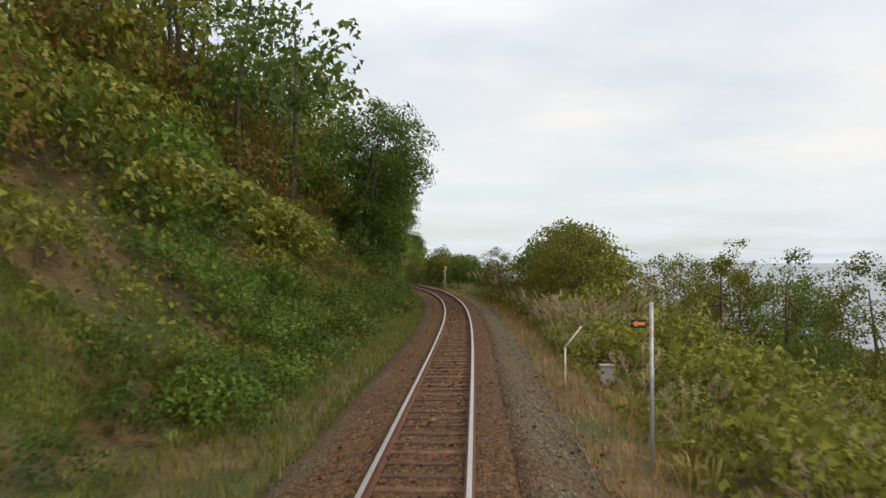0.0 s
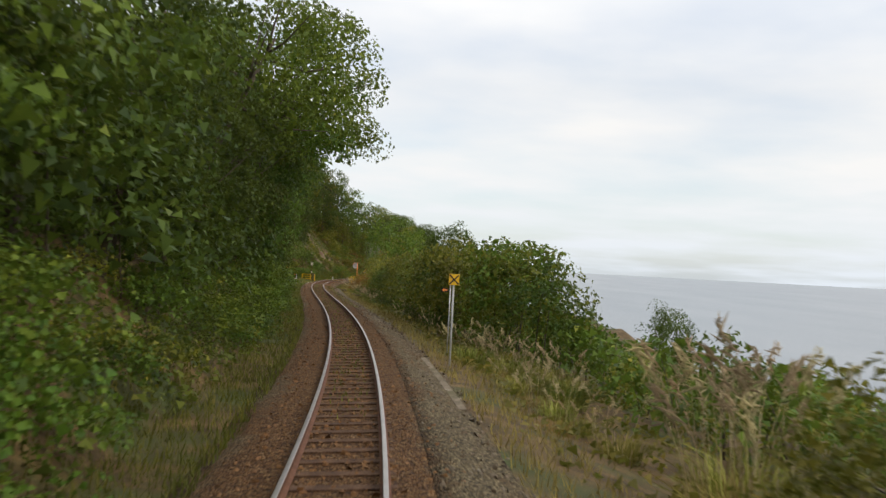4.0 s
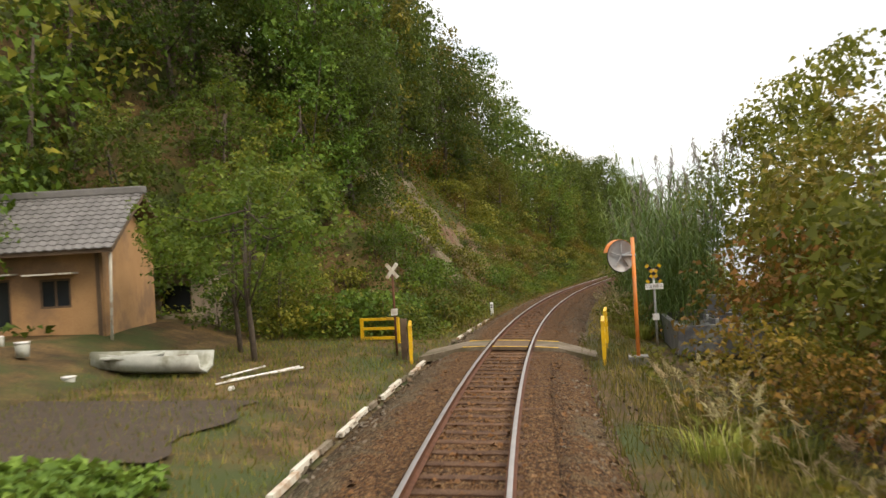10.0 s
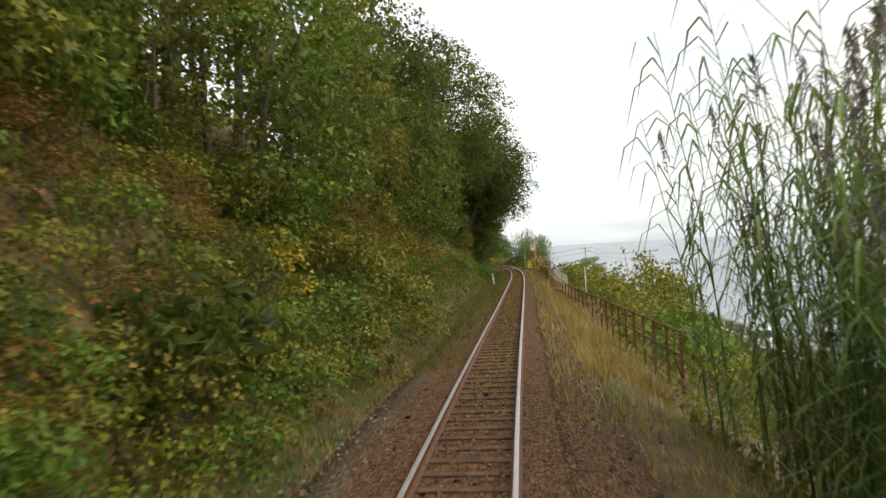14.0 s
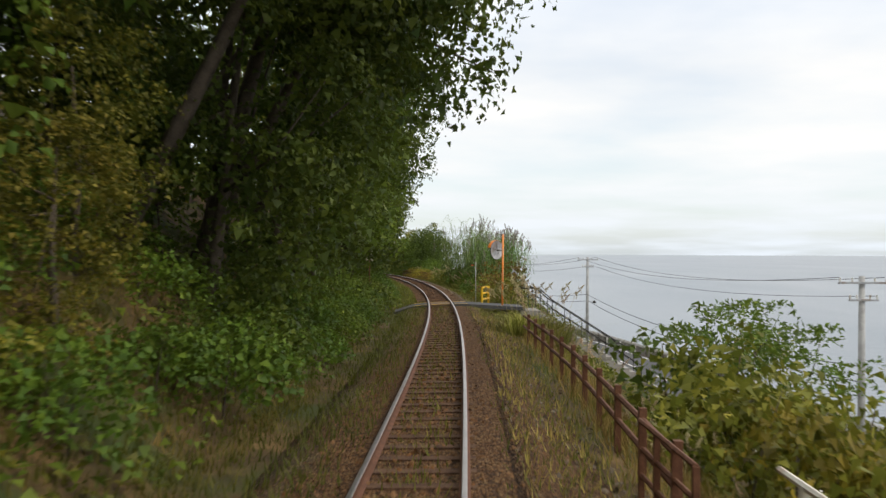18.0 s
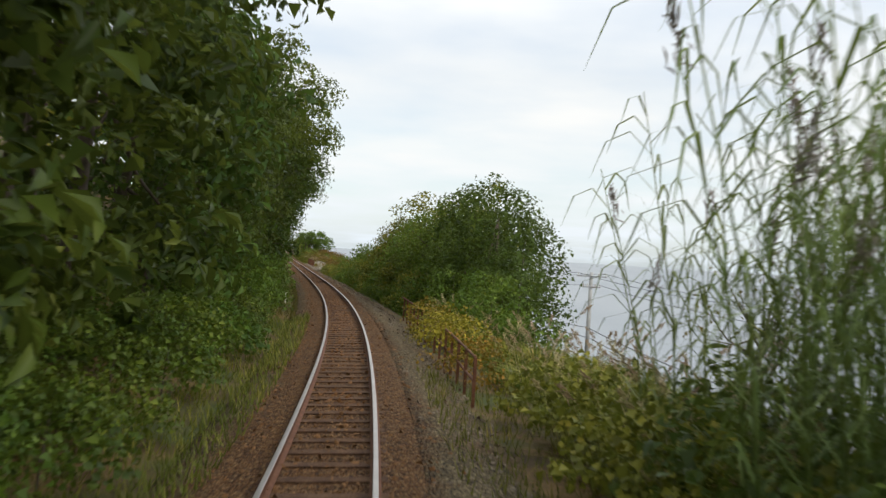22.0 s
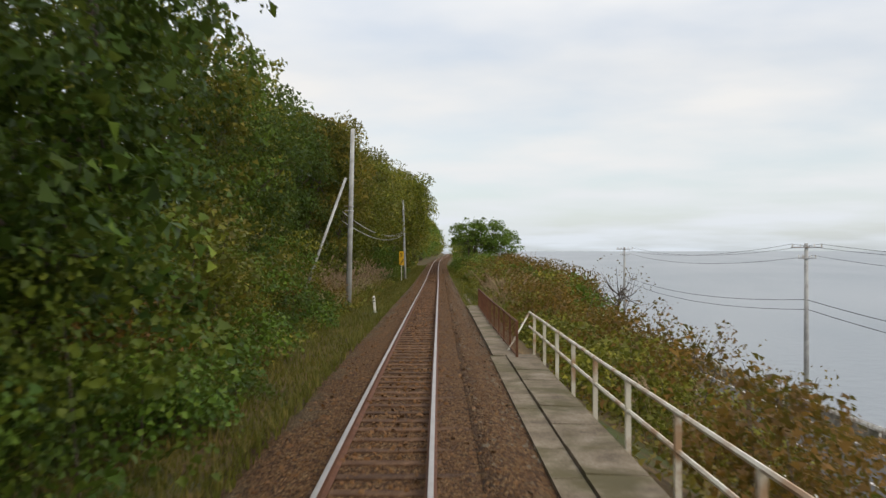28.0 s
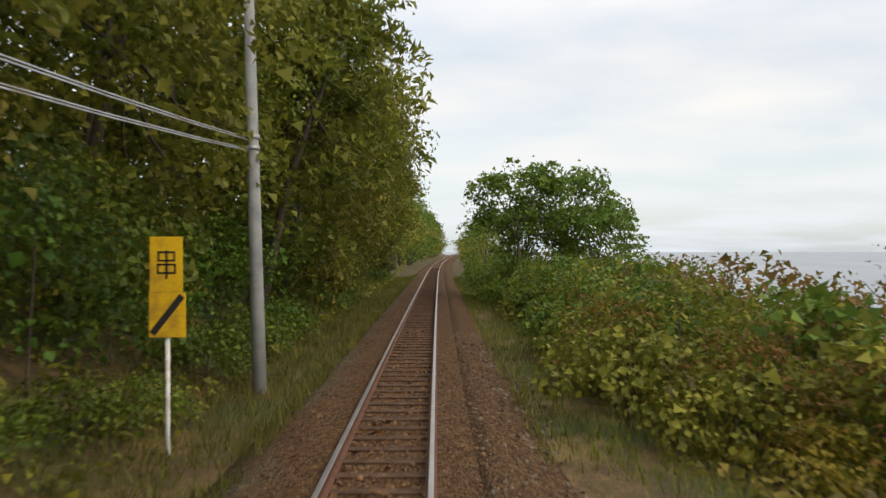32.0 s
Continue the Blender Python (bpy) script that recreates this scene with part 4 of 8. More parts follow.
proto("kudzu_lite", make_bush("kudzu_mound", 133, "kudzu vine", M_LEAF_MID, 1.6, 1.2, 34, 56, .165, .5, "kudzu", (.45, .75)))
proto("kudzu_olive_lite", make_bush("kudzu_mound", 134, "kudzu vine", M_LEAF_OLIVE, 1.6, 1.2, 34, 56, .165, .5, "kudzu", (.45, .75)))
proto("olive_shrub_lite", make_bush("bush", 135, "olive shrub", M_LEAF_OLIVE, 1.4, 1.3, 34, 52, .145, .46, puff=(.4, .7)))
proto("russet_shrub_lite", make_bush("bush", 136, "russet bush", M_LEAF_RUSSET, 1.7, 1.8, 40, 52, .145, .42, puff=(.45, .75)))
proto("reed", make_reed("giant_reed", 121, "tall clump of giant reed with feathery tops"))
proto("reed2", make_reed("giant_reed", 122, "tall clump of giant reed with feathery tops", 30, 5.2, 1.0))

rng = np.random.default_rng(5)
# heights above the rails that the growth reaches along each side
TOP_L = [(0, 8), (16, 8), (33, 7.5), (47, 10), (65, 12), (80, 11.5), (110, 10.5), (166, 9), (212, 15), (235, 15), (262, 13), (280, 12), (305, 12.5), (318, 14), (340, 12.5), (361, 11), (390, 10.5), (414, 10.5), (450, 11.5), (490, 10.5), (512, 11.2), (540, 11), (560, 12), (585, 13.2), (600, 13), (660, 13)]
TOP_R = [(0, 1.2), (14, 1.6), (22, 2.3), (30, 3.2), (38, 4.0), (50, 5.8), (58, 4.4), (75, 3.2), (90, 2.0), (95, 2.2), (100, 3.2), (105, 4.1), (115, 4.5), (121, 3.0), (135, 4.0), (148, 3.3), (155, 2.6), (160, 3.6), (173, 5.0), (190, 6.2), (207, 6.9), (232, 5.8), (245, 5.2), (258, 6.2),
         (376, 4.3), (384, 5.2), (392, 6.6), (398, 4.5), (408, 3.4), (416, 5.0), (427, 6.0), (434, 5.7), (444, 5.4), (452, 5.4), (458, 4.5), (463, 3.4), (470, 4.9), (474, 3.4), (482, 2.6), (500, 1.2), (522, 2.3), (548, 2.6), (576, 3.6), (600, 4.4), (615, 6.0), (640, 7.0), (700, 8.0)]


def top_at(s, table):
    return float(np.interp(s, [a for a, _ in table], [b for _, b in table]))


GROWN = {"olive_tall": ("olive0", "olive1"), "olive_shrub": ("olive1", "olive0"), "shrub_tall": ("dark0", "mid1"), "kudzu_tall": ("mid0", "mid1"), "shrub": ("dark1", "dark0"), "kudzu": ("mid1", "mid0"), "kudzu_olive": ("olive0", "olive1"), "russet_shrub": ("olive1", "olive0")}


def scatter(keys, s0, s1, step, d0, d1, sc=(0.8, 1.2), sink=0.2, join=False, lean=0.0):
    """Plants along a stretch; sc is a range of scales, or a table of tops to grow up to."""
    s = s0
    while s < s1:
        k = keys[rng.integers(len(keys))]
        ss, d = s + rng.uniform(-.4, .4) * step, rng.uniform(d0, d1)
        if isinstance(sc, tuple):
            q = rng.uniform(*sc)
        else:
            need = top_at(ss, sc) * rng.uniform(.78, 1.03) - float(level(ss, d))
            if need > 1.5 * PROTO[k]["top"] and k in GROWN:
                k = GROWN[k][int(rng.integers(2))]
            q = min(need / PROTO[k]["top"], 1.6)
        m = on(ss, d, sink, lean=lean * rng.uniform(.4, 1.3)) @ Matrix.Rotation(rng.uniform(-.6, .6) - (1.571 if d > 0 else 0), 4, "Z")
        wide = min(max(q, .55), 1.25)
        plant(k, m @ Matrix.Diagonal((wide, wide, max(q, .35), 1)), join=join)
        s += step


def put(key, s, d, sc=1.0, sink=0.2, turn=None, label="", high=1.0, lean=0.0):
    m = on(s, d, sink, lean=lean) @ Matrix.Rotation(radians(rng.uniform(-35, 35) - (90 if d > 0 else 0) if turn is None else turn), 4, "Z") @ Matrix.Diagonal((sc, sc, sc * high, 1))
    return plant(key, m, label)



# inland side: foot of the bank, first trees, wood behind
for keys, a, b, step, d0, d1, sc, join in (
        (["grass", "tallgrass", "grass", "shrub"], 5, 17, .22, -5.8, -3.6, (.3, .5), 1),
        (["grass", "shrub", "kudzu", "olive_shrub", "tallgrass"], 14, 48, .32, -5.6, -3.5, (.35, .62), 1),
        (["shrub", "kudzu", "olive_shrub", "grass"], 20, 48, .5, -8.0, -5.4, (.4, .8), 1),
        (["olive_shrub", "kudzu_olive", "shrub", "kudzu"], 13, 30, .5, -15, -10, (.7, 1.2), 1),
        (["kudzu_olive", "olive_shrub", "grass", "straw", "kudzu", "russet_shrub"], 234, 266, .26, -8.5, -3.7, (.35, .65), 1),
        (["olive_shrub", "kudzu_olive", "kudzu", "tallgrass"], 240, 268, .4, -12.5, -7, (.6, 1.1), 1),
        (["kudzu", "shrub", "grass", "olive_shrub"], 264, 332, .32, -7.0, -3.4, (.35, .65), 1),
        (["kudzu", "shrub", "kudzu", "tallgrass"], 330, 353, .6, -4.6, -3.2, (.4, .65), 1),
        (["kudzu", "shrub", "kudzu", "tallgrass"], 364, 412, .6, -4.6, -3.2, (.4, .65), 1),
        (["shrub_tall", "kudzu_tall", "shrub_tall"], 321, 336, 1.2, -8.4, -6.2, (.8, 1.25), 0),
        (["yellow_shrub", "olive_shrub", "kudzu_olive"], 268, 275, .8, -5.4, -4.4, (.8, 1.1), 0),
        (["grass", "kudzu_olive", "straw", "grass"], 262, 282, .5, -4.5, -3.2, (.5, .8), 0),
        (["straw", "straw", "susuki", "tallgrass", "straw"], 539, 573, .22, -7.4, -4.0, (.8, 1.15), 1),
        (["olive_tall", "shrub_tall", "kudzu_tall"], 204, 219, .8, -13, -6, (.6, .95), 1),
        (["kudzu", "shrub", "olive_shrub", "grass"], 46, 160, .7, -5.2, -3.2, (.4, .7), 1),
        (["kudzu", "olive_shrub", "straw", "russet_shrub", "grass"], 508, 539, .35, -7.5, -4.4, (.4, .7), 1),
        (["kudzu", "olive_shrub", "grass", "shrub"], 234, 268, .34, -4.6, -3.2, (.4, .65), 1),
        (["shrub", "kudzu", "shrub", "grass"], 414, 514, .6, -4.5, -3.0, (.45, .75), 1),
        (["shrub_tall", "kudzu_tall"], 170, 214, 1.3, -20, -15.5, (1.0, 1.6), 1),
        (["shrub", "shrub_tall"], 50, 160, 1.6, -6.2, -4.6, (.9, 1.35), 1),
        (["shrub_tall", "kudzu_tall", "shrub_tall"], 418, 512, 1.9, -6.2, -4.8, (.85, 1.3), 1),
        (["kudzu", "shrub", "grass"], 16, 46, 2.2, -5.4, -3.8, (.5, .85), 0),
        (["kudzu_olive", "kudzu", "olive_shrub"], 23, 40, 1.6, -9, -6.0, (.7, 1.2), 1),
        (["kudzu_olive", "olive_shrub", "kudzu", "russet_shrub"], 12, 46, .65, -18, -7.0, (.9, 1.5), 1),
        (["olive_shrub", "kudzu_olive", "russet_shrub"], 14, 54, .7, -22, -11, (1.5, 2.2), 1),
        (["olive_shrub", "kudzu", "shrub", "kudzu_olive"], 42, 80, .6, -18, -7, (1.1, 1.8), 1),
        (["kudzu", "shrub"], 50, 78, 1.8, -3.8, -2.8, (.4, .7), 0),
        (["grass", "straw", "russet_shrub", "kudzu_olive"], 30, 56, .8, -9, -4.2, (.4, .7), 1),
        (["mid0", "dark1", "dark0", "mid1"], 55, 80, 3.6, -6.2, -5.0, TOP_L, 0),
        (["kudzu", "kudzu_tall", "shrub"], 78, 158, 1.8, -3.9, -2.9, (.4, .7), 0),
        (["kudzu", "kudzu", "shrub"], 158, 181, .55, -10.5, -4.3, (.7, 1.15), 0),
        (["kudzu", "shrub", "kudzu_olive"], 160, 183, .5, -16, -9, (.9, 1.4), 1),
        (["kudzu_tall", "shrub_tall", "kudzu"], 176, 200, 1.6, -22, -17.5, (.7, 1.1), 1),
        (["dark0", "dark1", "mid0", "dark0"], 79, 157, 4.2, -6.0, -5.0, TOP_L, 0),
        (["olive_shrub", "shrub", "straw", "kudzu_olive"], 212, 262, 1.9, -5.2, -3.7, (.5, .8), 0),
        (["kudzu_olive", "straw", "olive_shrub", "russet_shrub"], 230, 266, 1.2, -10, -5.0, (.5, .8), 1),
        (["kudzu", "kudzu_olive", "shrub", "kudzu"], 204, 234, 1.1, -6.0, -3.6, (.5, .85), 0),
        (["kudzu", "olive_shrub", "shrub", "kudzu_olive"], 203, 222, .5, -14, -5.5, (.6, 1.0), 1),
        (["kudzu", "shrub", "olive_shrub"], 205, 216, .3, -11, -4.6, (.6, .95), 1),
        (["olive0", "mid1", "olive1"], 238, 268, 3.4, -9.0, -6.4, (.5, .8), 0),
        (["kudzu_olive", "olive_shrub", "russet_shrub", "kudzu"], 228, 268, .8, -15, -8, (.8, 1.3), 1),
        (["olive_shrub", "yellow_shrub", "yellow_shrub", "russet_shrub", "kudzu_olive"], 262, 290, 1.2, -6.0, -4.0, (.6, 1.0), 0),
        (["mid0", "olive0", "dark0"], 214, 262, 3.4, -12.5, -9.0, (1.3, 1.65), 0),
        (["olive_shrub", "kudzu", "shrub"], 262, 300, 2.0, -4.6, -3.7, (.5, .8), 0),
        (["mid1", "olive0", "mid0", "dark0"], 266, 304, 3.6, -7.2, -5.8, TOP_L, 0),
        (["grass", "straw", "kudzu_olive"], 306, 324, 1.5, -7.0, -3.8, (.4, .65), 0),
        (["kudzu", "shrub", "kudzu"], 326, 360, 1.6, -4.0, -3.1, (.55, .8), 0),
        (["dark0", "dark1", "mid0"], 331, 361, 3.8, -5.4, -4.6, TOP_L, 0),
        (["bigleaf", "dark0", "bigleaf"], 361, 414, 3.7, -5.4, -4.7, TOP_L, 0),
        (["kudzu", "shrub", "kudzu"], 361, 414, 1.5, -3.8, -3.0, (.45, .75), 0),
        (["dark0", "dark1", "dark0", "dark1", "dark0"], 414, 514, 4.2, -5.8, -5.0, TOP_L, 0),
        (["kudzu", "shrub", "kudzu_tall"], 414, 514, 1.7, -4.0, -3.2, (.45, .75), 0),
        (["dark0", "mid0", "dark1", "olive0"], 512, 548, 2.4, -9.2, -7.6, TOP_L, 0),
        (["kudzu_tall", "olive_tall", "kudzu"], 514, 537, 1.7, -6.6, -4.4, (.65, 1.05), 0),
        (["straw", "grass", "kudzu", "shrub"], 514, 538, 1.5, -5.6, -3.6, (.6, .95), 0),
        (["straw", "straw", "grass"], 538, 562, 1.0, -5.6, -3.6, (.6, .9), 0),
        (["straw", "grass", "susuki", "straw"], 540, 577, .5, -7.0, -3.6, (.8, 1.2), 1),
        (["kudzu", "shrub", "grass", "kudzu"], 578, 650, 2.0, -4.9, -3.9, (.5, .8), 0),
        (["feather", "feather", "olive1", "feather"], 548, 604, 3.2, -8.4, -6.6, TOP_L, 0),
        (["dark0", "olive0", "dark1"], 545, 606, 3.4, -11.6, -10.2, TOP_L, 0),
        (["kudzu_tall", "shrub_tall", "kudzu"], 548, 582, 1.3, -8.4, -7.3, (.6, 1.0), 0),
        (["kudzu_tall", "kudzu", "shrub_tall"], 580, 640, 1.9, -6.6, -5.2, (.6, 1.0), 0),
        (["feather", "feather", "olive1"], 600, 655, 3.2, -6.4, -5.2, TOP_L, 0)):
    scatter(keys, a, b, step, d0, d1, sc, join=bool(join), lean=(11 if "feather" in keys else 9) if sc is TOP_L else 0)
FAR = ["dark_far0", "dark_far1", "mid_far0", "mid_far1", "olive_far0"]
for a, b, step, d0, d1 in ((40, 160, 4.6, -10.5, -8.4), (30, 100, 4.2, -15, -11.5),
                           (168, 216, 2.6, -22, -17), (166, 218, 2.8, -29, -24), (166, 240, 4.4, -37, -33), (166, 250, 5, -47, -42), (160, 250, 6, -58, -52),
                           (24, 60, 3.4, -20, -13), (262, 306, 3.8, -9.0, -7.4), (332, 515, 3.9, -8.6, -7.2), (304, 332, 3.2, -12, -9.6), (206, 236, 2.2, -31, -24), (212, 264, 2.6, -18, -13), (210, 264, 3.0, -24, -19), (212, 264, 4.4, -31, -27),
                           (264, 306, 5, -12, -9.4), (328, 520, 5.2, -11, -8.4), (306, 328, 4.4, -14.5, -11.5), (520, 700, 4.8, -14, -10.5), (650, 880, 3.6, -7.0, -4.6), (655, 780, 5.5, -12, -9)):
    scatter(FAR if a < 500 else ["olive_far0", "olive_far1", "mid_far0"], a, b, step, d0, d1, (1.2, 1.75) if 205 < a < 214 else (.95, 1.4), .5, True)
for s, d, sc, k in ((214, -14, 1.1, "dark0"), (217.5, -12.5, 1.15, "mid1"), (211, -15.5, 1.1, "dark1"), (211, -9.5, 1.0, "mid0"), (214, -8.4, 1.0, "dark1"), (207, -10.5, .95, "olive0"), (203.5, -14.5, .95, "dark0"), (209, -12.5, 1.0, "mid1"), (197.2, -6.9, 1.0, "airy"), (203.8, -8.4, .55, "airy"), (199.5, -8.2, .9, "airy"), (217, -9.5, 1.1, "dark0"), (254.6, -3.9, .85, "loquat"),
                    (312, -10.6, 1.2, "dark0"), (317.5, -11, 1.35, "dark1"), (324, -9.4, 1.35, "dark0"), (331, -8.2, 1.0, "dark1"), (335, -8.6, 1.1, "dark0"), (327, -10.2, 1.15, "dark0"), (328, -8.8, 1.3, "dark1"), (321, -11, 1.35, "mid0"), (325, -4.9, .42, "olive0"), (327, -5.6, .5, "olive1"), (307, -10.0, 1.1, "dark1")):
    put(k, s, d, sc)
for s, d, sc, k, tip in ((326, -7.2, 1.2, "over0", 16), (330, -6.2, 1.25, "over0", 28), (334, -6.0, 1.3, "over0", 31), (339, -6.0, 1.2, "over0", 22), (347, -5.8, 1.15, "over0", 18), (357, -5.6, 1.1, "over0", 18), (300, -6.6, 1.4, "over1", 14), (292, -7.0, 1.4, "dark0", 8), (284, -7.4, 1.3, "dark1", 8), (305, -6.6, 1.4, "over0", 16),
                         (333.5, -5.6, 1.5, "over0", 20), (338, -6.4, 1.45, "over0", 16), (107, -5.4, 1.25, "over1", 22), (54, -6.4, 1.05, "over1", 14), (60, -6.2, 1.1, "over0", 14), (99, -6.0, 1.1, "over1", 22), (105, -6.0, 1.1, "over1", 24), (114, -6.0, 1.05, "over0", 20), (122, -6, 1.05, "over1", 16), (425, -5.8, 1.1, "over1", 16), (433, -5.8, 1.1, "over0", 18), (446, -5.6, 1.1, "over0", 16), (456, -5.8, 1.15, "over1", 18), (466, -5.8, 1.1, "over0", 16)):
    put(k, s, d, sc, lean=tip)
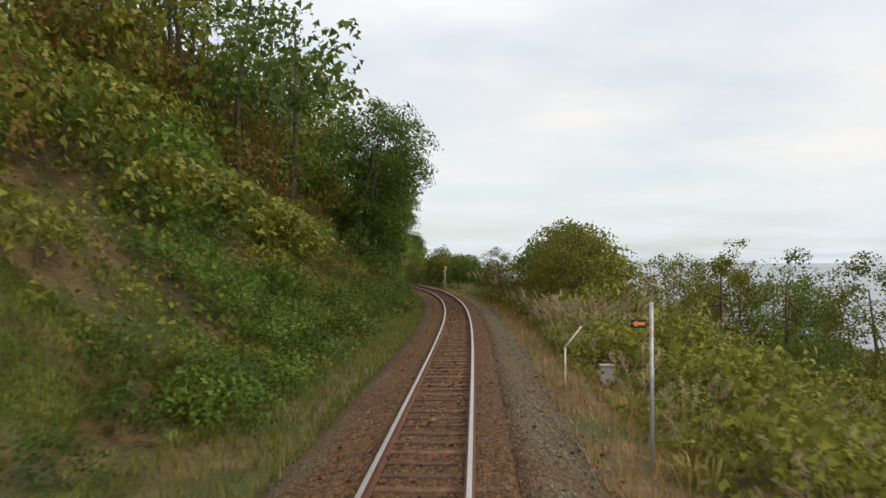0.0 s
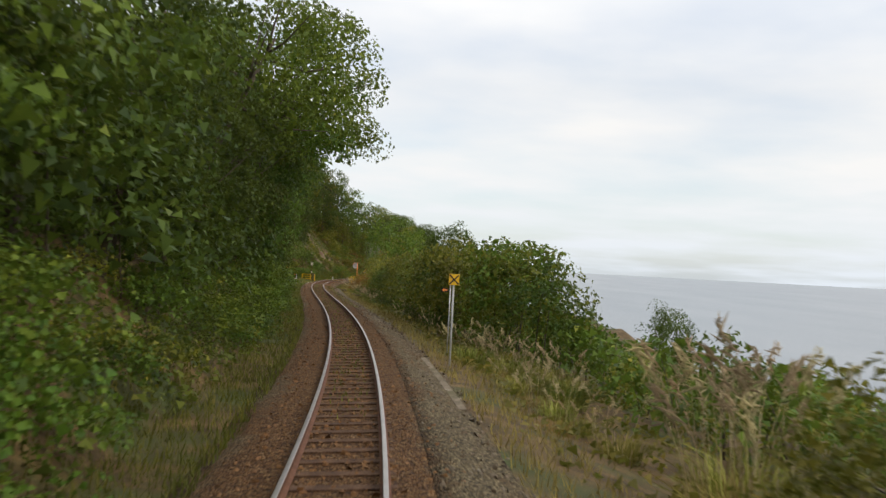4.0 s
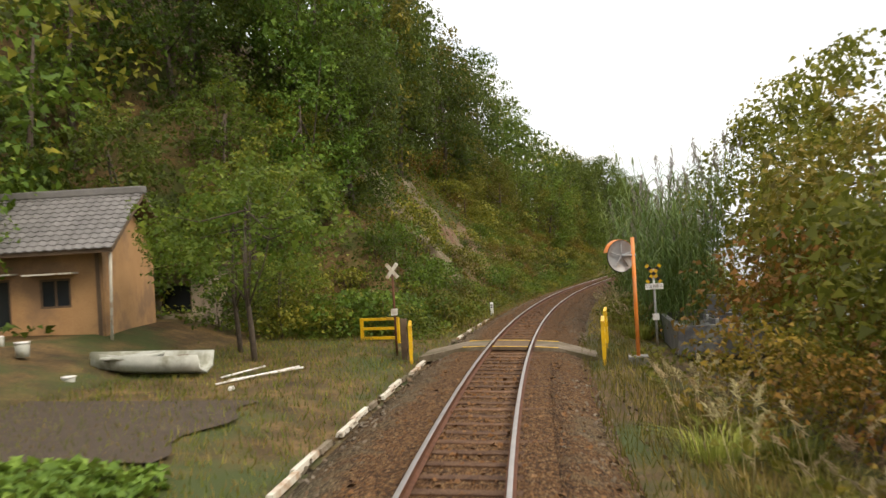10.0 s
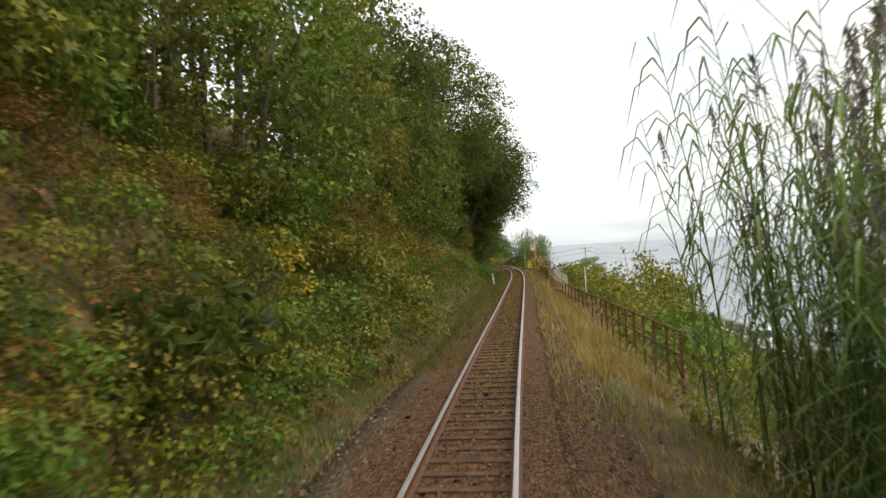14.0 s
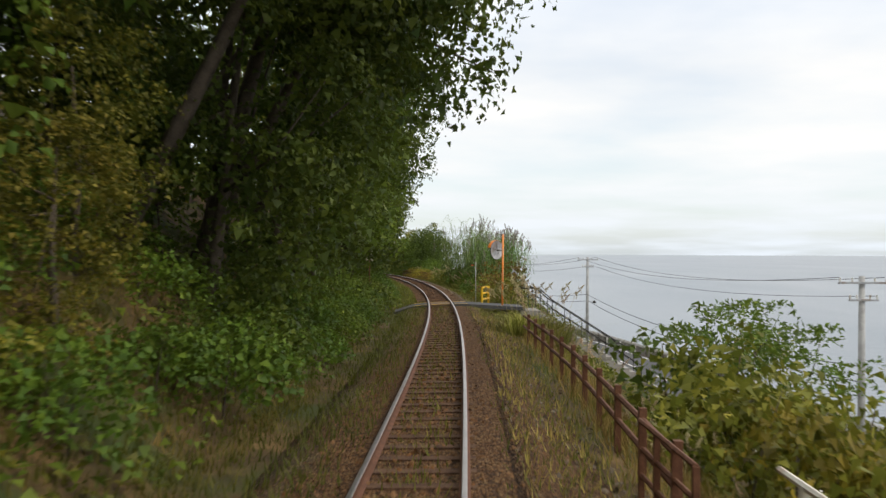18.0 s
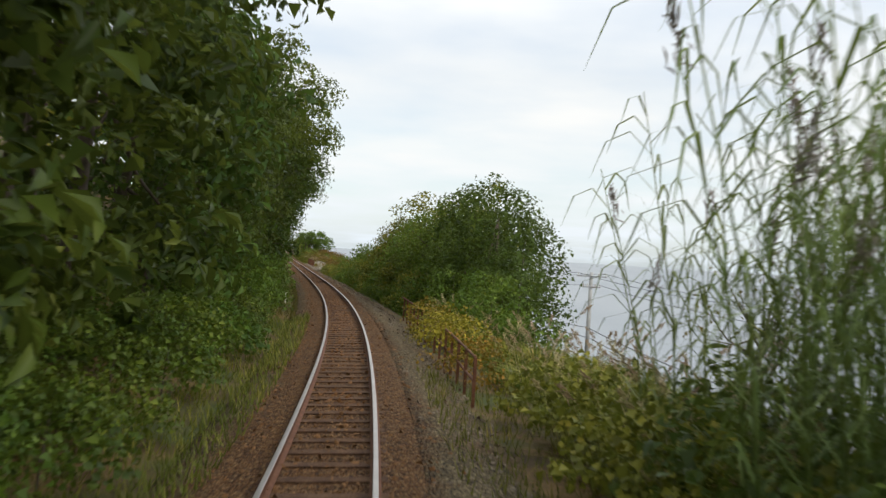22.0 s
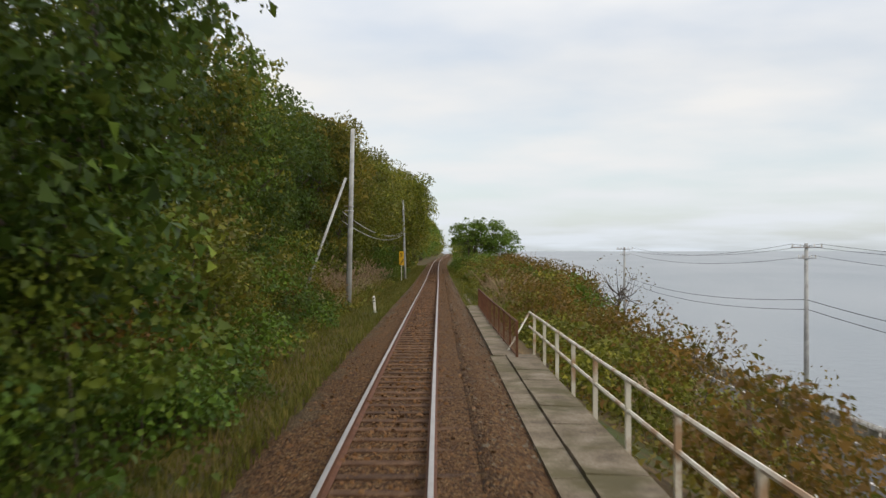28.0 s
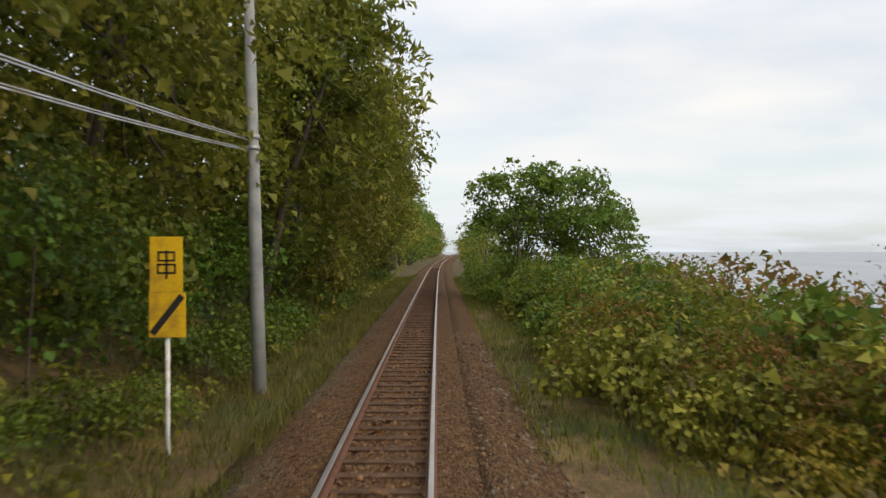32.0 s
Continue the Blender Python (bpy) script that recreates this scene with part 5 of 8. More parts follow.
# sea side
for keys, a, b, step, d0, d1, sc, join in (
        (["tallgrass", "kudzu_olive", "grass", "susuki", "olive_shrub"], 7, 32, .22, 3.6, 9, (.5, .85), 1),
        (["olive0", "olive1", "mid0"], 44, 84, 2.4, 14, 27, (.72, .9), 0),
        (["olive_tall", "olive_shrub"], 46, 66, .8, 6.5, 9, (1.2, 1.7), 1),
        (["tallgrass", "kudzu", "susuki"], 376, 394, .5, 3.6, 5.2, (.6, .9), 1),
        (["straw", "tallgrass"], 140, 160, .5, 3.6, 5.4, (.5, .8), 1),
        (["susuki", "straw", "grass"], 6, 40, 1.2, 3.6, 5.6, (.7, 1.0), 0),
        (["olive_shrub", "susuki", "kudzu_olive", "grass"], 4, 44, .9, 6, 15, (.8, 1.2), 1),
        (["olive_shrub", "shrub", "kudzu_olive"], 10, 120, 1.5, 14, 30, (.9, 1.6), 1),
        (["susuki", "straw", "susuki"], 27, 48, .7, 3.9, 5.6, (.9, 1.3), 0),
        (["susuki", "susuki", "olive_shrub"], 28, 48, .4, 5.4, 9, (1.2, 1.7), 1),
        (["straw", "susuki", "straw"], 27, 44, .7, 4.2, 6.4, (.9, 1.2), 0),
        (["olive_tall", "olive_shrub", "yellow_shrub"], 45, 66, 1.4, 5.4, 7.4, TOP_R, 0),
        (["yellow_shrub", "olive_shrub", "straw", "yellow_shrub"], 46, 66, 1.3, 3.8, 5.0, (.8, 1.1), 0),
        (["locust"], 50, 62, 4.0, 5.6, 6.6, TOP_R, 0),
        (["straw", "olive_shrub", "susuki"], 64, 84, 1.2, 3.8, 6, TOP_R, 0),
        (["susuki", "straw", "susuki"], 86, 106, 1.0, 3.9, 5.4, (.6, .9), 0),
        (["susuki", "tallgrass", "susuki"], 93, 102, .4, 3.9, 7.0, (.75, 1.05), 0),
        (["olive_tall", "russet_shrub", "kudzu_olive"], 150, 178, 1.0, 6.8, 10.5, (1.2, 1.7), 1),
        (["susuki", "tallgrass", "straw", "susuki"], 540, 560, .3, 3.8, 5.8, (1.0, 1.35), 1),
        (["kudzu", "kudzu_olive", "kudzu"], 558, 573, .55, 4.8, 7.5, (.9, 1.25), 0),
        (["olive_tall", "kudzu_tall", "olive_tall", "shrub_tall"], 101, 130, 1.5, 5.4, 7.4, TOP_R, 0),
        (["olive_shrub", "kudzu", "shrub"], 86, 160, 1.4, 8, 13, (1.0, 1.5), 1),
        (["shrub", "straw", "susuki"], 108, 156, 1.8, 3.9, 5.0, (.6, .9), 0),
        (["olive_tall", "shrub_tall", "olive_shrub"], 130, 157, 1.9, 5.8, 7.8, TOP_R, 0),
        (["russet_shrub", "susuki", "yellow_shrub", "straw"], 156, 180, 1.0, 4.6, 7.4, (.7, 1.0), 0),
        (["susuki", "susuki", "straw"], 164, 172, .6, 3.3, 5.0, (.8, 1.1), 0),
        (["susuki", "grass", "straw", "susuki"], 176, 193, .7, 3.3, 4.8, (.6, .95), 0),
        (["russet_shrub", "russet_shrub", "olive_tall"], 168, 198, 1.1, 5.8, 9, (1.1, 1.7), 0),
        (["russet_shrub", "straw"], 178, 192, 1.6, 4.6, 6.0, (.7, .9), 0),
        (["olive_tall", "russet_shrub", "kudzu_olive"], 160, 200, 1.6, 9, 16, (1.0, 1.6), 1),
        (["reed", "reed2"], 207, 232, 1.6, 4.7, 6.8, TOP_R, 0),
        (["kudzu_olive", "susuki", "grass"], 206, 232, 1.9, 3.5, 4.4, (.5, .8), 0),
        (["reed", "reed2", "reed"], 230, 242, 1.8, 4.8, 6.6, TOP_R, 0),
        (["kudzu_tall", "olive_tall", "kudzu"], 224, 246, 1.7, 4.4, 6.0, (.8, 1.25), 0),
        (["straw", "susuki", "straw"], 206, 230, 1.0, 3.1, 4.1, (.6, .9), 0),
        (["reed", "reed2", "reed"], 240, 259, 1.2, 4.8, 6.4, TOP_R, 0),
        (["straw", "straw", "grass"], 228, 262, 1.4, 3.4, 4.3, (.6, .9), 0),
        (["straw", "straw", "grass"], 262, 306, 1.5, 2.9, 3.5, (.5, .75), 0),
        (["olive_shrub", "kudzu_olive", "kudzu"], 266, 310, 1.0, 5.4, 12.0, (.9, 1.4), 1),
        (["straw", "susuki", "grass"], 322, 345, 1.3, 3.4, 4.6, (.5, .8), 0),
        (["olive_shrub", "kudzu_olive", "shrub", "yellow_shrub"], 308, 333, .6, 4.8, 11, (1.0, 1.4), 1),
        (["olive_shrub", "yellow_shrub", "olive_shrub"], 321, 334, .45, 5.5, 10, (1.3, 1.7), 1),
        (["olive_tall", "olive_shrub"], 296, 314, 1.4, 8.5, 11.5, (1.0, 1.5), 1),
        (["susuki", "straw", "olive_shrub", "shrub"], 364, 380, 1.1, 3.5, 4.8, (.6, 1.0), 0),
        (["olive_shrub", "russet_shrub", "straw"], 365, 377, 1.4, 3.9, 5.0, (.8, 1.2), 0),
        (["reed", "reed2"], 379.5, 387, 1.0, 4.6, 6.8, TOP_R, 0),
        (["reed", "reed2"], 391.5, 396, 1.1, 4.6, 6.4, TOP_R, 0),
        (["tallgrass", "susuki", "tallgrass"], 372, 392, .4, 4.4, 8.0, (.9, 1.3), 1),
        (["grass", "susuki", "kudzu_olive"], 378, 404, 1.2, 3.5, 4.6, (.6, .9), 0),
        (["olive_shrub", "kudzu_olive", "susuki", "shrub"], 376, 399, .8, 4.4, 6.6, (.9, 1.3), 0),
        (["tallgrass", "tallgrass", "susuki"], 392, 416, .4, 3.8, 6.0, (.75, 1.05), 0),
        (["tallgrass", "tallgrass", "susuki"], 392, 418, .3, 5.5, 11.0, (.9, 1.5), 1),
        (["kudzu", "shrub", "kudzu_tall"], 414, 440, 1.6, 4.4, 5.4, (.6, .8), 0),
        (["yellow_shrub", "kudzu_olive"], 408, 416, 1.1, 3.6, 4.2, (.4, .55), 0),
        (["shrub", "kudzu", "shrub_tall"], 416, 426, 1.2, 4.8, 7.0, (.8, 1.1), 0),
        (["kudzu_tall", "mid0", "kudzu_tall"], 428, 442, 1.8, 5.6, 7.2, TOP_R, 0),
        (["kudzu", "kudzu", "kudzu_olive", "grass"], 436, 498, 1.3, 3.1, 3.8, (.5, .75), 0),
        (["kudzu_tall", "kudzu_olive", "olive_tall", "kudzu"], 428, 486, 1.3, 3.8, 4.8, (.6, .95), 0),
        (["kudzu_tall", "kudzu_tall", "olive_tall"], 434, 488, 2.0, 5.6, 7.0, TOP_R, 0),
        (["mid0", "olive0"], 440, 480, 4, 7.2, 9.2, TOP_R, 0),
        (["kudzu", "kudzu_olive"], 484, 506, 1.2, 4.2, 7.5, (.7, 1.0), 0),
        (["olive_shrub", "russet_shrub", "kudzu_olive", "straw"], 504, 556, .9, 5.2, 12.0, (.8, 1.2), 1),
        (["olive_shrub", "russet_shrub", "kudzu_olive"], 518, 556, 1.1, 4.8, 6.6, (.85, 1.2), 0),
        (["susuki", "straw", "susuki", "olive_shrub"], 540, 572, .8, 3.6, 6.0, (.7, 1.15), 0),
        (["kudzu", "kudzu_olive", "russet_shrub", "kudzu", "kudzu"], 556, 640, .45, 6.4, 12.2, (.95, 1.4), 1),
        (["kudzu_tall", "olive_tall", "kudzu_tall"], 588, 640, 1.0, 4.8, 6.6, (.55, .85), 1),
        (["russet_shrub", "olive_shrub", "straw", "yellow_shrub"], 572, 590, .6, 5.0, 7.4, (.7, .95), 0),
        (["kudzu", "kudzu_olive", "grass"], 586, 660, 1.4, 3.7, 4.8, (.6, .95), 0),
        (["russet_shrub", "straw", "russet_shrub", "kudzu_olive", "susuki"], 570, 592, .7, 4.2, 8.0, (.6, .9), 0),
        (["olive_far0", "mid_far0"], 640, 880, 3.0, 4.5, 8.0, (.55, .8), 1)):
    scatter(keys, a, b, step, d0, d1, sc, join=bool(join))
for k, s, d, sc in (("dark0", 117, 6.4, .76), ("dark1", 121, 7.4, .70), ("shrub_tall", 114, 5.8, 1.1), ("dark1", 130, 24.5, .75), ("dark0", 134, 27.5, .75), ("dark1", 58, 23.5, .85), ("dark0", 61, 26, .8), ("bare", 30, 17, 1.4),
                    ("locust", 136, 6.2, 1.25), ("locust", 142, 6.0, 1.45), ("locust", 151, 6.8, .72), ("locust", 139, 7.4, 1.35), ("locust", 104, 7.0, 1.0),
                    ("amber", 196, 9.2, 1.0), ("olive1", 201, 10.5, 1.25), ("amber", 191, 12, 1.15), ("olive0", 206, 10.5, 1.25), ("amber", 187, 10, .8), ("amber", 182, 9.5, .65), ("olive0", 211, 9.5, 1.2), ("locust", 335, 7.6, .85), ("locust", 331, 7.2, .8), ("locust", 338, 8.0, .9), ("olive1", 338, 8.6, .5), ("olive0", 330, 9.5, .5),
                    ("dark1", 429.5, 8.8, 1.0), ("dark0", 425.5, 8.6, .95), ("shrub_tall", 422, 7.0, 1.25), ("shrub_tall", 427, 6.0, 1.2), ("shrub_tall", 430, 6.2, 1.2), ("dark0", 424, 6.8, .95), ("dark1", 427.5, 7.6, 1.05), ("dark0", 432, 7.4, 1.05), ("dark1", 421, 6.4, .55), ("umbrella", 617, 4.8, 1.0), ("umbrella", 620, 7.4, 1.08), ("umbrella", 624, 9.8, .98), ("umbrella", 622, 5.6, .8), ("umbrella", 618, 8.8, .78), ("olive1", 448, 9.0, 1.15), ("olive1", 458, 9.0, 1.35), ("olive0", 437, 9.5, 1.2),
                    ("bare", 540, 12.5, 1.3), ("bare", 535, 11, 1.1), ("bare", 553, 12, 1.2), ("bare", 562, 12.2, .9), ("bare", 592, 11.4, .9), ("bare", 410, 12, 1.2), ("bare", 580, 11.2, .8), ("bare", 528, 12.2, 1.1),
                    ("susuki", 344.4, 2.8, 1.25), ("susuki", 345.2, 3.5, 1.45), ("susuki", 346.2, 3.1, 1.3), ("susuki", 345.4, 4.0, 1.5), ("susuki", 346.8, 3.8, 1.3), ("susuki", 343.6, 3.5, 1.2), ("susuki", 168, 4.6, 1.2), ("susuki", 170, 5.4, 1.1)):
    put(k, s, d, sc)
finish_plants()


# ---------------------------------------------------------------- low cover
def cover(name, label, seed, s0, s1, d0, d1, per, size, mat, lift=0.25, width=0.5, lump=0.6):
    """Carpet of single leaves lying on the ground."""
    r = np.random.default_rng(seed)
    n = int(abs(s1 - s0) * abs(d1 - d0) * per)
    s, d = r.uniform(s0, s1, n), r.uniform(d0, d1, n)
    h = level(s, d) + np.clip(rough(s, d, 0.8, seed * 1.7), 0, 1) * lump + r.uniform(0, lift, n)
    C = place(s, d, h)
    a = line(s)[3]
    sl = np.sign(d) * -0.35
    ax = np.stack([np.cos(a) * sl, np.sin(a) * sl, np.full(n, .55)], 1)
    V, F = leaves(C, ax, size, r, width, spread=.8, single=True)
    ob = new(name, tris(name, V, F, mat))
    return tagged(ob, label, "undergrowth", kind="stuff")


def turf(name, label, seed, s0, s1, d0, d1, per, h, mat, w=0.006):
    """Short grass blades, one triangle pair each."""
    r = np.random.default_rng(seed)
    n = int(abs(s1 - s0) * abs(d1 - d0) * per)
    s, d = r.uniform(s0, s1, n), r.uniform(d0, d1, n)
    keep = rough(s, d, 0.55, seed * 2.3) > -0.55
    s, d = s[keep], d[keep]
    n = len(s)
    g = np.where(np.abs(d) < 2.2, -0.165 - np.clip(np.abs(d) - 1.4, 0, 1) * .36 + d * np.sin(line(s)[4]), level(s, d))
    B = place(s, d, np.maximum(g, level(s, d)) - .02)
    H = h * r.uniform(.5, 1.2, n)
    t = r.uniform(0, 6.28, n)
    dr = np.stack([np.cos(t), np.sin(t), 0 * t], 1)
    sd = np.stack([-np.sin(t), np.cos(t), 0 * t], 1) * w
    up = np.array([0, 0, 1.0])
    tip = B + dr * (H * r.uniform(.1, .9, n))[:, None] + up * (H * .92)[:, None]
    V = np.stack([B - sd, B + sd, tip], 1).reshape(-1, 3)
    F = np.arange(n * 3).reshape(-1, 3)
    return tagged(new(name, tris(name, V, F, mat)), label, "grass", kind="stuff")


for i, (s0, s1, d0, d1, per, size, mat) in enumerate((
        (15, 46, -12, -3.4, 38, .15, M_LEAF_OLIVE), (0, 16, -14, -8.6, 34, .16, M_LEAF_OLIVE), (18, 80, -8, -3.0, 22, .15, M_LEAF_MID), (30, 60, -9, -3.6, 26, .15, M_LEAF_RUSSET), (46, 168, -9, -2.9, 26, .17, M_LEAF_MID),
        (164, 216, -30, -13, 10, .24, M_LEAF_DARK), (164, 182, -14, -3.0, 40, .15, M_LEAF_MID), (205, 264, -12, -3.0, 50, .13, M_LEAF_OLIVE), (212, 262, -10, -3.8, 30, .12, M_LEAF_RUSSET), (212, 262, -12, -3.4, 30, .13, M_LEAF_MID), (203, 235, -15, -3.2, 50, .14, M_LEAF_MID),
        (262, 324, -10, -2.9, 26, .16, M_LEAF_OLIVE), (300, 420, -8, -2.9, 28, .16, M_LEAF_MID), (418, 516, -8, -2.9, 26, .16, M_LEAF_MID), (514, 660, -9, -3.3, 22, .16, M_LEAF_OLIVE),
        (0, 130, 3.2, 16, 14, .17, M_LEAF_OLIVE), (130, 200, 3.2, 12, 18, .16, M_LEAF_OLIVE), (206, 262, 3.4, 9, 16, .16, M_LEAF_OLIVE), (262, 362, 4.0, 13.5, 20, .16, M_LEAF_OLIVE),
        (362, 500, 3.6, 13.5, 20, .17, M_LEAF_MID), (500, 660, 3.9, 13.5, 20, .17, M_LEAF_OLIVE))):
    cover("undergrowth", "low tangled leaves covering the bank", 300 + i, s0, s1, d0, d1, per * .95, size, mat, .3)
for i, (s0, s1, d0, d1, per, h, mat) in enumerate((
        (14, 70, -5.2, -1.8, 110, .3, M_GRASS), (0, 14, -4.2, -1.8, 110, .3, M_GRASS), (0, 19, -9.6, -5.4, 700, .13, M_LONGGRASS), (0, 19, -9.6, -5.4, 500, .12, M_CROP), (70, 170, -3.8, -1.6, 120, .26, M_GRASS), (84, 170, -.4, .4, 30, .15, M_GRASS), (120, 165, .75, 1.7, 30, .16, M_GRASS),
        (165, 208, -10, -2.4, 60, .2, M_GRASS), (178, 208, -10, -2.4, 40, .16, M_STRAW), (208, 264, -4.4, -2.2, 80, .25, M_GRASS), (208, 264, -3.6, -1.9, 40, .2, M_STRAW), (262, 360, -4.0, -.75, 90, .22, M_GRASS), (256, 360, -.4, .4, 48, .18, M_GRASS), (256, 360, 1.0, 2.4, 28, .18, M_GRASS), (256, 350, 1.2, 2.6, 35, .25, M_STRAW), (360, 420, -3.8, -1.2, 110, .25, M_GRASS),
        (420, 520, -5.2, -1.8, 70, .22, M_GRASS), (312, 332, -8, -2.5, 120, .25, M_GRASS), (360, 420, -5.5, -3.4, 60, .25, M_GRASS), (505, 660, -5.6, -1.6, 120, .3, M_GRASS), (0, 60, 2.2, 4.2, 50, .35, M_STRAW), (60, 200, 2.4, 4.2, 50, .3, M_STRAW), (168, 205, 1.9, 4.0, 60, .3, M_GRASS),
        (205, 262, 2.2, 4.2, 60, .25, M_STRAW), (262, 310, 2.0, 3.8, 120, .6, M_STRAW), (310, 362, 1.6, 3.6, 60, .25, M_GRASS), (316, 345, 2.6, 4.4, 70, .5, M_STRAW), (362, 405, 1.5, 4.2, 60, .3, M_GRASS), (540, 660, 2.0, 5.0, 90, .3, M_GRASS))):
    turf("grass", "rough trackside grass and weeds", 400 + i, s0, s1, d0, d1, per * .8, h, mat, .013)
# ---------------------------------------------------------------- built things
M_YELLOW = surface("yellow_paint", [(0.3, (0.62, 0.36, 0.01)), (0.7, (0.80, 0.50, 0.015))], 3, 30, rough=0.5, bump=0.1, depth=0.003, stain=(0.42, 0.24, 0.03), stain_scale=2.2)
M_ORANGE = surface("orange_paint", [(0.3, (0.68, 0.19, 0.03)), (0.7, (0.85, 0.27, 0.05))], 2, 30, rough=0.5, bump=0.05, depth=0.002, stain=(0.62, 0.26, 0.12), stain_scale=1.2)
M_BLACK = surface("black_paint", [(0.3, (0.012, 0.011, 0.01)), (0.7, (0.03, 0.028, 0.026))], 4, 40, rough=0.55, bump=0.1, depth=0.002)
M_STEEL = surface("galvanised_steel", [(0.3, (0.32, 0.33, 0.34)), (0.7, (0.47, 0.48, 0.49))], 4, 40, rough=0.45, metal=0.6, bump=0.05, depth=0.002, stain=(0.25, 0.20, 0.16), stain_scale=1.5)
M_POLE = surface("concrete_pole", [(0.3, (0.30, 0.30, 0.29)), (0.7, (0.45, 0.45, 0.44))], 2, 40, rough=0.8, bump=0.1, depth=0.004, stain=(0.22, 0.22, 0.21), stain_scale=0.8)
M_BUFF = surface("faded_white_steel", [(0.3, (0.48, 0.45, 0.37)), (0.7, (0.64, 0.61, 0.52))], 3, 30, rough=0.6, bump=0.1, depth=0.003, stain=(0.34, 0.22, 0.13), stain_scale=2.0)
M_OLDWOOD = surface("weathered_timber", [(0.3, (0.07, 0.045, 0.028)), (0.7, (0.18, 0.125, 0.08))], 4, 40, bump=0.4, depth=0.006)
M_TILE = surface("grey_roof_tile", [(0.3, (0.095, 0.09, 0.085)), (0.7, (0.20, 0.19, 0.18))], 2.5, 25, rough=0.6, bump=0.2, depth=0.006, vary=0.16)
M_PLASTER = surface("ochre_plaster", [(0.3, (0.34, 0.19, 0.085)), (0.7, (0.48, 0.29, 0.14))], 1.2, 20, bump=0.2, depth=0.01, stain=(0.26, 0.16, 0.09), stain_scale=0.8)
M_BEIGE = surface("beige_plaster", [(0.3, (0.36, 0.28, 0.21)), (0.7, (0.50, 0.41, 0.32))], 1.2, 20, bump=0.2, depth=0.01, stain=(0.22, 0.18, 0.14), stain_scale=0.7)
M_TIN = surface("rusty_corrugated_tin", [(0.3, (0.07, 0.042, 0.028)), (0.7, (0.24, 0.165, 0.12))], 1.5, 20, rough=0.6, metal=0.2, bump=0.1, depth=0.004, stain=(0.13, 0.05, 0.025), stain_scale=1.4)
M_HULL = surface("dirty_white_hull", [(0.3, (0.36, 0.37, 0.33)), (0.7, (0.55, 0.56, 0.50))], 2, 20, rough=0.6, bump=0.1, depth=0.004, stain=(0.22, 0.22, 0.16), stain_scale=1.1)
M_GRANITE = surface("dark_granite", [(0.3, (0.055, 0.056, 0.06)), (0.7, (0.13, 0.13, 0.135))], 3, 90, rough=0.4, bump=0.05, depth=0.002, stain=(0.20, 0.20, 0.19), stain_scale=1.6)
M_ROCK = surface("tan_rock", [(0.36, (0.08, 0.063, 0.036)), (0.5, (0.175, 0.145, 0.09)), (0.64, (0.26, 0.225, 0.155))], 0.9, 8, bump=0.9, depth=0.12, stain=(0.12, 0.09, 0.05), stain_scale=0.7)
M_EARTH = surface("red_earth", [(0.36, (0.06, 0.032, 0.016)), (0.5, (0.15, 0.085, 0.045)), (0.64, (0.26, 0.16, 0.10))], 0.9, 9, bump=0.9, depth=0.1, stain=(0.10, 0.09, 0.04), stain_scale=0.9)
M_OLDSLAB = surface("mossy_concrete", [(0.36, (0.07, 0.052, 0.032)), (0.5, (0.16, 0.125, 0.085)), (0.64, (0.26, 0.22, 0.165))], 2.0, 25, bump=0.5, depth=0.02, stain=(0.09, 0.075, 0.035), stain_scale=0.9)
M_TILLED = surface("tilled_soil", [(0.3, (0.035, 0.024, 0.016)), (0.7, (0.085, 0.062, 0.042))], 4, 30, bump=0.8, depth=0.04)
M_CARBODY = surface("white_car_paint", [(0.3, (0.70, 0.70, 0.69)), (0.7, (0.80, 0.80, 0.79))], 1, 20, rough=0.25, bump=0, spec=0.5)
M_RUBBER = surface("rubber", [(0.3, (0.015, 0.015, 0.015)), (0.7, (0.03, 0.03, 0.03))], 5, 40, rough=0.8, bump=0.1, depth=0.002)


def build_glass(N, K, out):
    p = node(N, "BsdfPrincipled", Roughness=0.06)
    p.inputs["Base Color"].default_value = (0.02, 0.024, 0.028, 1)
    p.inputs["Specular IOR Level"].default_value = 0.6
    K.new(p.outputs[0], out.inputs[0])


M_GLASS = material("dark_window_glass", build_glass)


def build_mirror(N, K, out):
    p = node(N, "BsdfPrincipled", Roughness=0.04, Metallic=1.0)
    p.inputs["Base Color"].default_value = (0.85, 0.86, 0.87, 1)
    K.new(p.outputs[0], out.inputs[0])


M_MIRROR = material("mirror", build_mirror)


def bar(name, root, a, b, r, mat, sides=8, label="", r2=None):
    return part(name, joined(name, [tube([a, Vector(a).lerp(Vector(b), .5), b], [r, (r + (r2 or r)) / 2, r2 or r], sides)], mat, sides > 6), root, label)


def block(name, root, x0, y0, z0, x1, y1, z1, mat, r=0.008, label=""):
    return part(name, bevelled(name, x0, y0, z0, x1, y1, z1, r, mat), root, label)


def local(root_m, s, d, h):
    """A point of the place in the thing's own frame."""
    return root_m.inverted() @ Vector(place(s, d, h).tolist())


